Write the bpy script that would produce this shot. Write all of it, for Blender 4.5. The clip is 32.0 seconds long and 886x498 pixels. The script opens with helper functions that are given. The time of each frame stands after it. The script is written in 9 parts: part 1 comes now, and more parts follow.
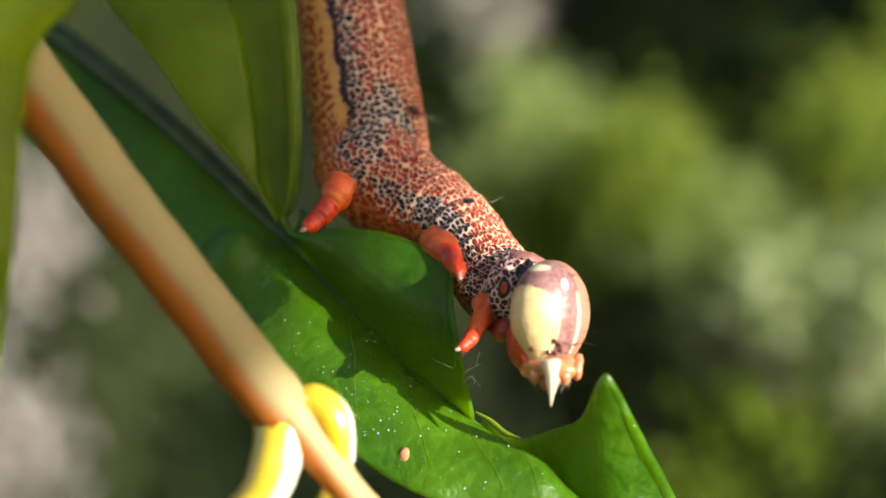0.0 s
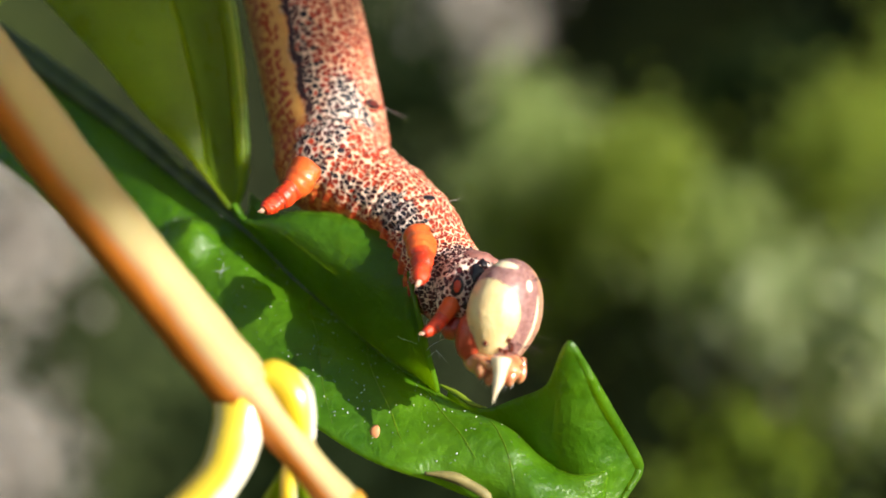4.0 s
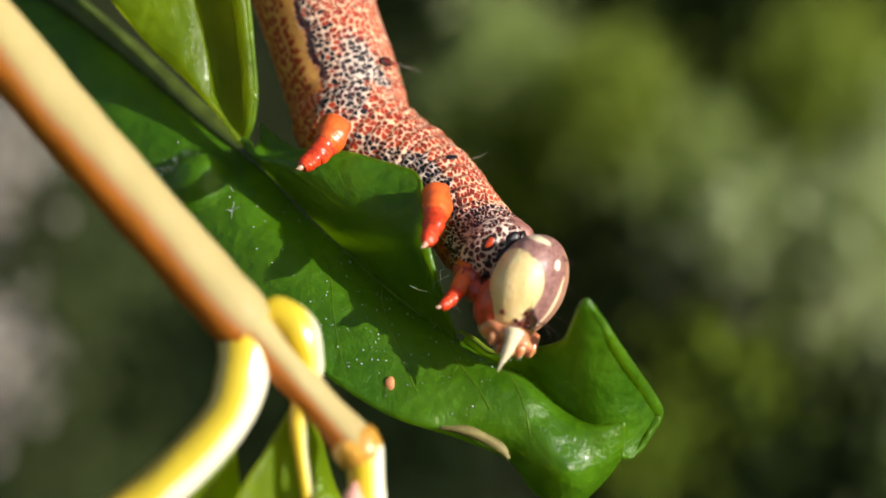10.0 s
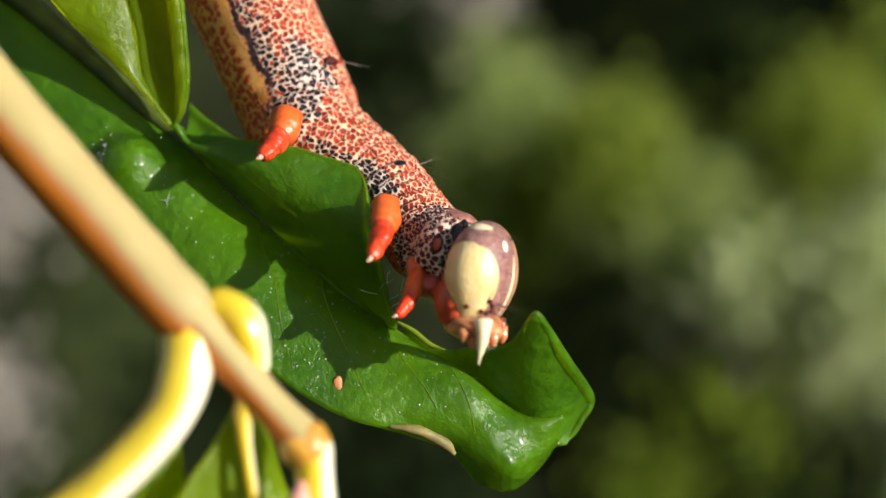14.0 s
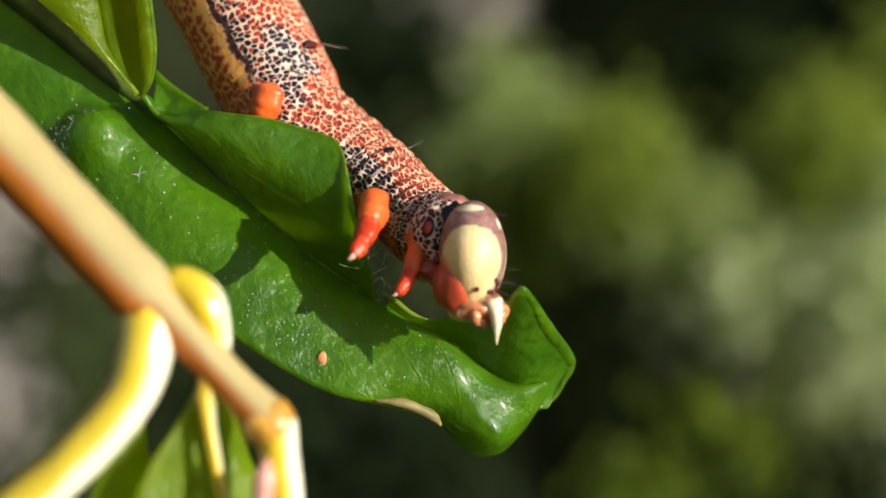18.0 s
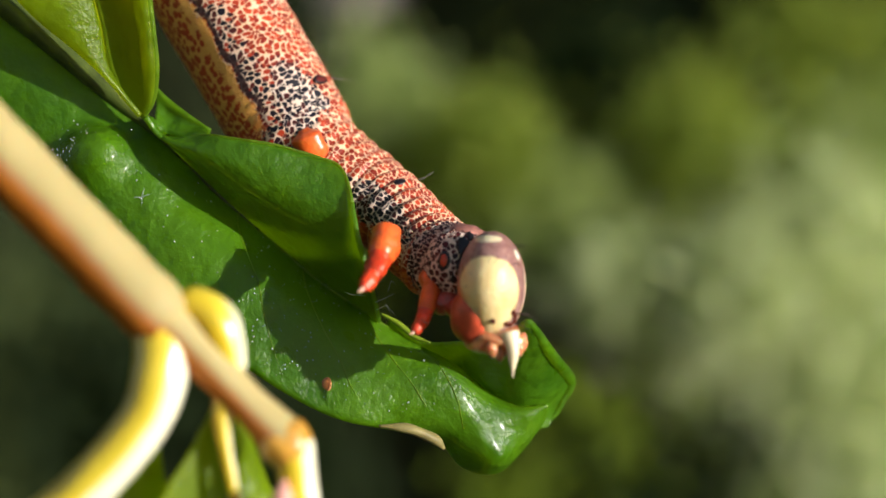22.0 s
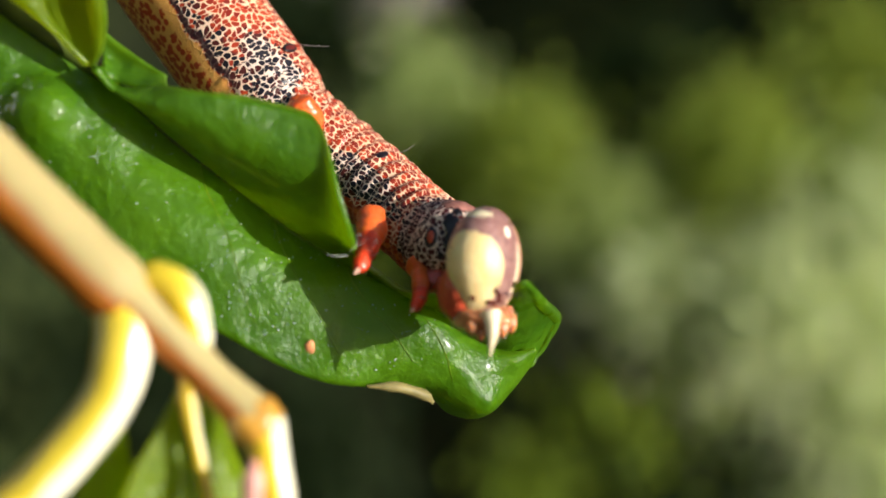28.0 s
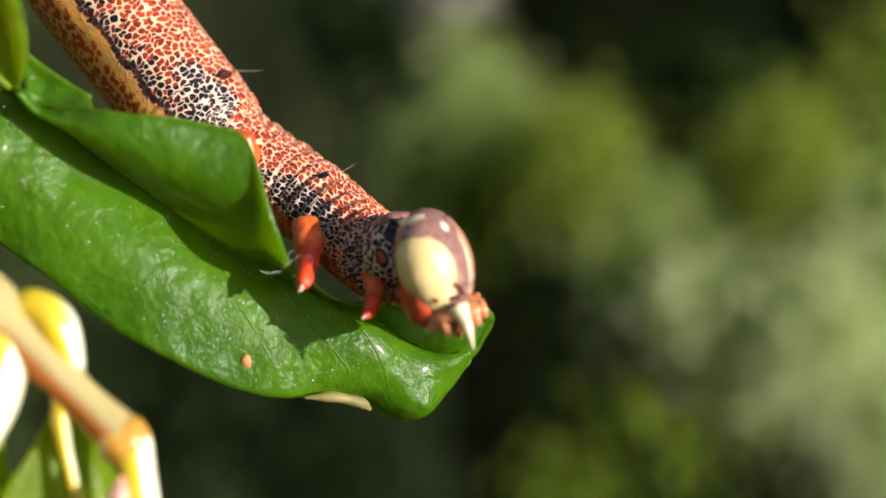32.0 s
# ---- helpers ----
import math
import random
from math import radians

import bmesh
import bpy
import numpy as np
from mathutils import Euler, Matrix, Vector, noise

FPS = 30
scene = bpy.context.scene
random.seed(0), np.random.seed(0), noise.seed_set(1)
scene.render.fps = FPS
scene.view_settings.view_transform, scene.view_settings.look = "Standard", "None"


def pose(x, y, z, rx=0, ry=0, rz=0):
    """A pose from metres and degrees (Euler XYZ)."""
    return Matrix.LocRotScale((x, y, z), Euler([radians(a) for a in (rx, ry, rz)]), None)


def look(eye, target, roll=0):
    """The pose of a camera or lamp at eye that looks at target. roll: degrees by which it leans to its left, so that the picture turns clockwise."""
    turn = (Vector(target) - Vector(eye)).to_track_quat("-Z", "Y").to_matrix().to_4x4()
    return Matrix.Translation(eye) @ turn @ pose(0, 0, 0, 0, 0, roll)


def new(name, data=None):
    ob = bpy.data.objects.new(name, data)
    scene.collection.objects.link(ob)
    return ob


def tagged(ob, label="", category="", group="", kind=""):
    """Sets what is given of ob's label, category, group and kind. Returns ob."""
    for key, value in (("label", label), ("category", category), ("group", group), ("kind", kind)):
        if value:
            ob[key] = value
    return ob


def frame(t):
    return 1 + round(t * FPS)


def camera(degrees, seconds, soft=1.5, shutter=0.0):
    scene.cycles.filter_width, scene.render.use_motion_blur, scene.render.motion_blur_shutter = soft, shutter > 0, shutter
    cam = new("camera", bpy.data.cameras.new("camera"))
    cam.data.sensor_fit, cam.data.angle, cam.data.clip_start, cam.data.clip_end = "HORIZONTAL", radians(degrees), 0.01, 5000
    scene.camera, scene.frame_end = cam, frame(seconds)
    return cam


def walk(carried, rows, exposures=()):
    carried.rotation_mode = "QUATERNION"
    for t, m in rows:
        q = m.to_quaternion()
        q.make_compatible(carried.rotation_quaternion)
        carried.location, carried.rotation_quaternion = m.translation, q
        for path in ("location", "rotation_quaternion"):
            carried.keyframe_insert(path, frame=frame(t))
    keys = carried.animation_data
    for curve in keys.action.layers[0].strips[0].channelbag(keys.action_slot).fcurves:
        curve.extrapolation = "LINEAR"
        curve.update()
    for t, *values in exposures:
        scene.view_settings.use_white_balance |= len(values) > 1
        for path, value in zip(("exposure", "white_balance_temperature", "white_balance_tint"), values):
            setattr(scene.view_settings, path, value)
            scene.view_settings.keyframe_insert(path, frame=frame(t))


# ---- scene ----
# ---------------------------------------------------------------- camera
MM = 0.001
EYE_DIST = 55.6          # millimetres from the lens to the leaf's middle
RAY = 2564.3             # slope scale of the lens
cam = camera(34.0, 32.0, soft=1.6)
cam.data.dof.use_dof = True
cam.data.dof.focus_distance = 0.0556
cam.data.dof.aperture_fstop = 31.0
walk(cam, [
    (0.0, pose(-0.00181, -0.05560, 0.00160, 91.42, 2.30, 1.02)),
    (0.5, pose(-0.00157, -0.05560, 0.00125, 91.98, 2.24, 0.91)),
    (1.0, pose(-0.00133, -0.05560, 0.00091, 91.91, 2.18, 0.82)),
    (1.5, pose(-0.00110, -0.05560, 0.00057, 92.15, 2.12, 1.07)),
    (2.0, pose(-0.00082, -0.05560, 0.00024, 91.40, 2.07, 0.48)),
    (2.5, pose(-0.00062, -0.05560, -0.00010, 92.04, 2.01, 1.41)),
    (3.0, pose(-0.00037, -0.05560, -0.00044, 92.24, 1.95, 1.19)),
    (3.5, pose(-0.00030, -0.05560, -0.00018, 92.28, 1.89, 1.10)),
    (5.5, pose(-0.00005, -0.05560, 0.00089, 91.19, 1.66, 1.61)),
    (6.0, pose(0.00002, -0.05560, 0.00116, 91.10, 1.60, 1.46)),
    (6.5, pose(-0.00027, -0.05560, 0.00141, 90.89, 1.55, 1.11)),
    (7.0, pose(-0.00059, -0.05560, 0.00170, 89.52, 1.50, 1.61)),
    (7.5, pose(-0.00085, -0.05560, 0.00195, 89.15, 1.45, 0.50)),
    (8.0, pose(-0.00118, -0.05560, 0.00221, 89.14, 1.40, 0.74)),
    (8.5, pose(-0.00147, -0.05560, 0.00247, 88.67, 1.35, 0.36)),
    (9.0, pose(-0.00175, -0.05560, 0.00273, 88.15, 1.30, -0.44)),
    (9.5, pose(-0.00210, -0.05560, 0.00238, 88.68, 1.05, -0.35)),
    (10.0, pose(-0.00244, -0.05560, 0.00203, 88.36, 0.80, -0.29)),
    (10.5, pose(-0.00086, -0.05560, 0.00129, 88.09, 0.55, -1.07)),
    (11.0, pose(0.00065, -0.05560, 0.00058, 89.32, 0.30, 0.07)),
    (11.5, pose(0.00047, -0.05560, 0.00045, 89.03, 0.22, 0.69)),
    (12.0, pose(0.00031, -0.05560, 0.00030, 89.79, 0.15, 0.41)),
    (12.5, pose(0.00015, -0.05560, 0.00015, 89.97, 0.07, 0.15)),
    (13.0, pose(-0.00001, -0.05560, 0.00000, 90.00, -0.00, -0.00)),
    (13.5, pose(0.00006, -0.05560, -0.00022, 90.24, -0.02, -0.07)),
    (14.0, pose(0.00011, -0.05560, -0.00044, 90.70, -0.05, 0.10)),
    (14.5, pose(0.00016, -0.05560, -0.00066, 90.79, -0.07, 0.43)),
    (16.5, pose(0.00039, -0.05560, -0.00155, 92.22, -0.17, 0.72)),
    (17.0, pose(0.00047, -0.05560, -0.00177, 91.99, -0.20, 0.61)),
    (17.5, pose(0.00056, -0.05560, -0.00184, 91.24, -0.75, -0.51)),
    (18.0, pose(0.00060, -0.05560, -0.00189, 91.21, -1.30, 0.11)),
    (18.5, pose(0.00066, -0.05560, -0.00210, 91.63, -1.38, 0.19)),
    (19.0, pose(0.00072, -0.05560, -0.00229, 91.53, -1.47, 0.53)),
    (19.5, pose(0.00085, -0.05560, -0.00228, 91.55, -1.55, 0.51)),
    (20.0, pose(0.00099, -0.05560, -0.00226, 91.72, -1.63, 0.06)),
    (20.5, pose(0.00058, -0.05560, -0.00138, 91.41, -1.72, -2.25)),
    (21.0, pose(-0.00179, -0.05560, -0.00143, 91.25, -1.80, -4.35)),
    (21.5, pose(-0.00296, -0.05560, -0.00053, 90.95, -1.87, -5.58)),
    (22.0, pose(-0.00339, -0.05560, -0.00028, 90.50, -1.95, -5.54)),
    (22.5, pose(-0.00381, -0.05560, -0.00003, 89.58, -2.02, -5.73)),
    (23.0, pose(-0.00423, -0.05560, 0.00021, 89.41, -2.10, -6.31)),
    (23.5, pose(-0.00427, -0.05560, -0.00003, 89.68, -2.17, -6.47)),
    (24.0, pose(-0.00431, -0.05560, -0.00027, 90.00, -2.25, -6.12)),
    (24.5, pose(-0.00395, -0.05560, -0.00050, 90.29, -2.32, -5.59)),
    (25.0, pose(-0.00359, -0.05560, -0.00073, 90.21, -2.40, -5.56)),
    (25.5, pose(-0.00323, -0.05560, -0.00088, 89.53, -2.84, -5.96)),
    (27.5, pose(-0.00185, -0.05560, -0.00140, 90.73, -4.60, -4.29)),
    (28.0, pose(-0.00148, -0.05560, -0.00159, 90.60, -4.76, -4.02)),
    (28.5, pose(-0.00143, -0.05560, -0.00154, 90.33, -4.92, -3.95)),
    (29.0, pose(-0.00139, -0.05560, -0.00149, 90.20, -5.08, -4.03)),
    (29.5, pose(-0.00068, -0.05560, -0.00174, 90.66, -5.24, -3.58)),
    (30.0, pose(0.00002, -0.05560, -0.00198, 91.17, -5.40, -2.64)),
    (30.5, pose(0.00074, -0.05560, -0.00218, 91.12, -5.70, -2.08)),
    (31.0, pose(0.00151, -0.05560, -0.00239, 89.96, -6.00, -2.82)),
    (31.5, pose(0.00236, -0.05560, -0.00146, 90.00, -6.30, -1.24)),
    (32.0, pose(0.00323, -0.05560, -0.00055, 90.46, -6.60, -1.68)),
], exposures=[(0.0, 1.22), (3.5, 1.2), (5.5, 0.64), (14.5, 0.58), (25.5, 0.62), (28.0, 0.72), (32.0, 0.72)])

# ---------------------------------------------------------------- light
world = bpy.data.worlds.new("sky")
scene.world = world
world.use_nodes = True
wn = world.node_tree.nodes
sky = wn.new("ShaderNodeTexSky")
sky.sky_type, sky.sun_disc = "NISHITA", False
SUN = Vector((0.80, -0.54, 0.17)).normalized()
sky.sun_elevation = math.asin(SUN.z)
sky.sun_rotation = math.atan2(SUN.x, SUN.y)
world.node_tree.links.new(sky.outputs[0], wn["Background"].inputs[0])
wn["Background"].inputs[1].default_value = 0.085
sun = new("sun", bpy.data.lights.new("sun", "SUN"))
sun.data.energy, sun.data.angle, sun.data.color = 4.2, radians(0.55), (0.97, 0.94, 0.87)
sun.matrix_world = look(SUN * 2, (0, 0, 0))


# ---------------------------------------------------------------- materials
class Mat:
    """A small builder for node materials."""

    def __init__(self, name, rough=0.5, spec=0.5):
        self.m = bpy.data.materials.new(name)
        self.m.use_nodes = True
        self.nt = self.m.node_tree
        self.b = self.nt.nodes["Principled BSDF"]
        self.b.inputs["Roughness"].default_value = rough
        self.b.inputs["Specular IOR Level"].default_value = spec

    def node(self, kind, **kw):
        n = self.nt.nodes.new("ShaderNode" + kind)
        for k, v in kw.items():
            n.inputs[k.replace("_", " ")].default_value = v
        return n

    def link(self, a, b):
        self.nt.links.new(a, b)

    def math(self, op, a, b=0.0, clamp=False):
        n = self.nt.nodes.new("ShaderNodeMath")
        n.operation, n.use_clamp = op, clamp
        for i, v in enumerate((a, b)):
            if isinstance(v, (int, float)):
                n.inputs[i].default_value = v
            else:
                self.link(v, n.inputs[i])
        return n.outputs[0]

    def ramp(self, fac, stops, smooth=False):
        n = self.nt.nodes.new("ShaderNodeValToRGB")
        n.color_ramp.interpolation = "EASE" if smooth else "LINEAR"
        el = n.color_ramp.elements
        while len(el) < len(stops):
            el.new(0.5)
        for e, (p, c) in zip(el, stops):
            e.position, e.color = p, (c, c, c, 1) if isinstance(c, (int, float)) else (*c, 1)
        self.link(fac, n.inputs[0])
        return n.outputs[0]

    def mix(self, fac, a, b):
        n = self.nt.nodes.new("ShaderNodeMix")
        n.data_type = "RGBA"
        for sock, v in ((n.inputs[0], fac), (n.inputs[6], a), (n.inputs[7], b)):
            if isinstance(v, tuple):
                sock.default_value = (*v, 1)
            elif isinstance(v, (int, float)):
                sock.default_value = v
            else:
                self.link(v, sock)
        return n.outputs[2]

    def coords(self, attr="", scale=(1000, 1000, 1000)):
        if attr:
            src = self.nt.nodes.new("ShaderNodeAttribute")
            src.attribute_name = attr
            out = src.outputs["Vector"]
        else:
            out = self.nt.nodes.new("ShaderNodeTexCoord").outputs["Object"]
        mp = self.nt.nodes.new("ShaderNodeMapping")
        mp.inputs["Scale"].default_value = scale
        self.link(out, mp.inputs[0])
        return mp.outputs[0]

    def noise(self, co, scale, detail=3, rough=0.55):
        n = self.node("TexNoise", Scale=scale, Detail=detail, Roughness=rough)
        self.link(co, n.inputs["Vector"])
        return n.outputs["Fac"]

    def voronoi(self, co, scale, feature="F1", rand=1.0, out="Distance"):
        n = self.node("TexVoronoi", Scale=scale, Randomness=rand)
        n.feature = feature
        self.link(co, n.inputs["Vector"])
        return n.outputs[out]

    def bump(self, h, strength, dist):
        n = self.node("Bump", Strength=strength, Distance=dist)
        self.link(h, n.inputs["Height"])
        self.link(n.outputs[0], self.b.inputs["Normal"])

    def color(self, c):
        if isinstance(c, tuple):
            self.b.inputs["Base Color"].default_value = (*c, 1)
        else:
            self.link(c, self.b.inputs["Base Color"])
        return self

    def translucent(self, c, amount):
        """Adds light that comes through a thin blade."""
        t = self.nt.nodes.new("ShaderNodeBsdfTranslucent")
        if isinstance(c, tuple):
            t.inputs[0].default_value = (*c, 1)
        else:
            self.link(c, t.inputs[0])
        s = self.nt.nodes.new("ShaderNodeMixShader")
        s.inputs[0].default_value = amount
        self.link(self.b.outputs[0], s.inputs[1])
        self.link(t.outputs[0], s.inputs[2])
        self.link(s.outputs[0], self.nt.nodes["Material Output"].inputs[0])
        return self


def leaf_material(name, dark, light, glow, amount, rough=0.33):
    m = Mat(name, rough, 0.5)
    co = m.coords()
    big = m.noise(co, 0.25, 4)
    col = m.mix(m.ramp(big, [(0.3, 0.0), (0.7, 1.0)]), dark, light)
    fine = m.noise(co, 2.2, 4)
    col = m.mix(m.math("MULTIPLY", m.ramp(fine, [(0.45, 0.0), (0.75, 1.0)]), 0.22), col, tuple(min(1, c * 1.6) for c in light))
    # faint mesh of tiny veins
    mesh = m.ramp(m.voronoi(co, 1.5, "DISTANCE_TO_EDGE", 1.0), [(0.0, 1.0), (0.07, 0.0)])
    col = m.mix(m.math("MULTIPLY", mesh, 0.10), col, tuple(min(1, c * 2.2) for c in light))
    m.color(col)
    grain = m.math("ADD", m.noise(co, 5.0, 3), m.math("MULTIPLY", m.noise(co, 15.0, 2), 0.35))
    swell = m.math("ADD", m.noise(co, 0.55, 2), m.math("MULTIPLY", m.noise(co, 1.7, 3), 0.35))
    m.bump(m.math("ADD", m.math("MULTIPLY", grain, 0.17), swell), 0.55, 0.0006)
    m.b.inputs["Coat Weight"].default_value = 0.22
    m.b.inputs["Coat Roughness"].default_value = 0.16
    # worn patches are rougher than the rest
    m.link(m.ramp(m.noise(co, 0.8, 4), [(0.35, rough - 0.08), (0.7, rough + 0.12)]), m.b.inputs["Roughness"])
    gl = m.mix(m.ramp(big, [(0.3, 0.0), (0.7, 1.0)]), tuple(c * 0.75 for c in glow), glow)
    m.translucent(gl, amount)
    return m.m


def plain(name, c, rough=0.5, vary=0.25, scale=1.0, spec=0.5, bump=0.0):
    m = Mat(name, rough, spec)
    co = m.coords()
    n = m.noise(co, scale, 4)
    m.color(m.mix(m.ramp(n, [(0.3, 0.0), (0.7, 1.0)]), tuple(v * (1 - vary) for v in c), tuple(min(1, v * (1 + vary)) for v in c)))
    if bump:
        m.bump(m.noise(co, scale * 5, 3), 0.5, bump)
    return m.m


def skin_material(name="caterpillar_skin", solid=False):
    """Netted skin: a pale raised net round rounded red or black cells, a tan belly with rust dots, a ragged dark side line."""
    m = Mat(name, 0.5, 0.35)
    at = m.nt.nodes.new("ShaderNodeAttribute")
    at.attribute_name = "rest"
    sep = m.nt.nodes.new("ShaderNodeSeparateXYZ")
    m.link(at.outputs["Vector"], sep.inputs[0])
    x, y, z = sep.outputs
    ang = m.math("ARCTAN2", z, m.math("MULTIPLY", y, -1.0))      # 0 at the flank, + to the back
    co = m.coords("rest", (1.0, 1.0, 1.0))
    flat = m.nt.nodes.new("ShaderNodeCombineXYZ")
    m.link(x, flat.inputs[0])
    m.link(m.math("MULTIPLY", ang, 2.0), flat.inputs[1])

    def warped(scale, amount, stretch=(1.0, 1.0, 1.0)):
        """The unrolled skin, bent by noise so that the cells lose their straight sides."""
        nz = m.node("TexNoise", Scale=scale, Detail=1.5)
        m.link(co, nz.inputs["Vector"])
        off = m.nt.nodes.new("ShaderNodeVectorMath")
        off.operation = "MULTIPLY_ADD"
        off.inputs[1].default_value = (amount, amount, amount if solid else 0)
        m.link(nz.outputs["Color"], off.inputs[0])
        m.link(co if solid else flat.outputs[0], off.inputs[2])
        mp = m.nt.nodes.new("ShaderNodeMapping")
        mp.inputs["Scale"].default_value = stretch
        m.link(off.outputs[0], mp.inputs[0])
        return mp.outputs[0]

    def cells(vec, scale, feature, out="Distance", rand=0.85):
        n = m.node("TexVoronoi", Scale=scale, Randomness=rand)
        n.voronoi_dimensions, n.feature = "3D" if solid else "2D", feature
        m.link(vec, n.inputs["Vector"])
        return n.outputs[out]

    def soft(v, lo, hi):
        return m.ramp(v, [(lo, 0.0), (hi, 1.0)])
    wc = warped(1.9, 0.40)
    pitch = 3.9 if solid else 4.4
    edge = cells(wc, pitch, "DISTANCE_TO_EDGE")
    core = cells(wc, pitch, "F1")
    tone = m.nt.nodes.new("ShaderNodeSeparateColor")
    m.link(cells(wc, pitch, "F1", "Color"), tone.inputs[0])
    r1, r2, r3 = tone.outputs
    # in places the net thins out and neighbouring cells run together
    thin = m.math("MULTIPLY", m.math("SUBTRACT", m.noise(co, 2.9, 1), 0.46), 0.15)
    round_off = m.math("MULTIPLY", m.math("SUBTRACT", 0.58, core), 0.36)
    net = m.math("ADD", m.math("ADD", m.math("MULTIPLY", edge, 0.62), round_off), thin)
    line = m.math("SUBTRACT", 1.0, soft(net, 0.080, 0.130))
    wob = m.math("MULTIPLY", m.math("SUBTRACT", m.noise(co, 0.9, 3), 0.5), 0.5)
    a = m.math("ADD", ang, wob)
    along = m.math("MULTIPLY", m.math("ADD", x, 30.0), 0.02)     # 0.6 at the first ring

    def zone(x0, half, a0, wide_a):
        p = m.math("DIVIDE", m.math("SUBTRACT", x, x0), half)
        q = m.math("DIVIDE", m.math("SUBTRACT", a, a0), wide_a)
        return m.ramp(m.math("ADD", m.math("MULTIPLY", p, p), m.math("MULTIPLY", q, q)), [(0.40, 1.0), (1.0, 0.0)])
    flank = m.math("MULTIPLY", soft(m.math("ADD", m.math("MULTIPLY", a, 0.5), 0.5), 0.33, 0.40),
                   m.math("SUBTRACT", 1.0, soft(m.math("ADD", m.math("MULTIPLY", a, 0.5), 0.5), 0.50, 0.62)))
    black = m.math("MAXIMUM", m.math("MULTIPLY", flank, 0.55), zone(0.9, 2.9, 0.42, 0.50))
    black = m.math("MAXIMUM", black, zone(7.4, 2.3, -0.10, 0.50))
    black = m.math("MAXIMUM", black, zone(11.9, 1.7, 0.0, 2.2))
    black = m.math("MINIMUM", m.math("ADD", black, 0.75 if solid else 0.0), 1.0)
    pick = soft(m.math("ADD", m.math("SUBTRACT", black, m.math("MULTIPLY", r1, 0.75)), 0.5), 0.40, 0.60)
    red = m.mix(r2, (0.20, 0.012, 0.006), (0.48, 0.050, 0.014))
    ink = m.mix(soft(r3, 0.7, 0.8), (0.007, 0.005, 0.012), (0.060, 0.008, 0.008))
    cell = m.mix(pick, red, ink)
    warm = m.mix(m.noise(co, 1.2, 2), (0.80, 0.44, 0.24), (0.84, 0.60, 0.44))
    net_col = m.mix(m.math("MULTIPLY", black, 0.85), warm, (0.72, 0.58, 0.51))
    neck = soft(along, 0.805, 0.835)
    net_col = m.mix(m.math("MULTIPLY", neck, 0.45), net_col, (0.80, 0.62, 0.50) if solid else (0.55, 0.30, 0.22))
    cell = m.mix(m.math("MULTIPLY", neck, 0.55), cell, m.mix(r2, (0.020, 0.004, 0.008), (0.16, 0.016, 0.012)))
    back = m.mix(line, cell, net_col)
    # belly: smooth tan ground with small rust dashes set lengthwise
    bw = warped(1.5, 0.3, (0.72, 1.15, 1.0))
    dots = m.math("SUBTRACT", cells(bw, 4.3, "F1", rand=0.95), m.math("MULTIPLY", m.noise(co, 3.0, 2), 0.42))
    dash = m.math("SUBTRACT", 1.0, soft(dots, 0.19, 0.28))
    tan = m.mix(m.noise(co, 0.7, 3), (0.70, 0.30, 0.050), (0.78, 0.40, 0.12))
    tan = m.mix(soft(along, 0.60, 0.70), tan, (0.66, 0.17, 0.04))
    belly = m.mix(dash, tan, (0.44, 0.050, 0.012))
    half_a = m.math("ADD", m.math("MULTIPLY", m.math("ADD", a, m.math("MULTIPLY", soft(along, 0.64, 0.80), 0.45)), 0.5), 0.5)
    low = m.math("SUBTRACT", 1.0, soft(half_a, 0.295, 0.335))
    low = m.math("MULTIPLY", low, m.math("SUBTRACT", 1.0, m.math("MULTIPLY", neck, 0.8)))
    col = m.mix(low, back, belly)
    # clean tan line and the ragged dark line above it
    rear = m.math("SUBTRACT", 1.0, soft(along, 0.60, 0.645))
    st = m.math("ADD", m.math("ADD", ang, m.math("MULTIPLY", wob, 0.45)), m.math("MULTIPLY", m.math("SUBTRACT", m.noise(co, 4.5, 2), 0.5), 0.16))
    clean = m.math("MULTIPLY", m.math("SUBTRACT", 1.0, soft(m.math("ABSOLUTE", m.math("ADD", st, 0.41)), 0.06, 0.10)), rear)
    col = m.mix(m.math("MULTIPLY", clean, 0.9), col, m.mix(m.noise(co, 2.0, 2), (0.74, 0.34, 0.07), (0.80, 0.44, 0.14)))
    dark = m.math("MULTIPLY", m.math("SUBTRACT", 1.0, soft(m.math("ABSOLUTE", m.math("ADD", st, 0.24)), 0.045, 0.085)), rear)
    col = m.mix(m.math("MULTIPLY", dark, m.ramp(m.noise(co, 2.6, 2), [(0.34, 0.25), (0.46, 0.96)])), col, (0.020, 0.006, 0.010))
    m.color(col)
    raised = m.math("MULTIPLY", line, m.math("SUBTRACT", 1.0, m.math("MULTIPLY", low, 0.8)))
    m.bump(m.math("ADD", raised, m.math("MULTIPLY", m.noise(co, 14.0, 2), 0.25)), 0.6, 0.00005)
    m.link(m.ramp(line, [(0.0, 0.40), (1.0, 0.58)]), m.b.inputs["Roughness"])
    m.b.inputs["Subsurface Weight"].default_value = 0.06
    m.b.inputs["Subsurface Radius"].default_value = (1.0, 0.35, 0.12)
    m.b.inputs["Subsurface Scale"].default_value = 0.0002
    return m.m


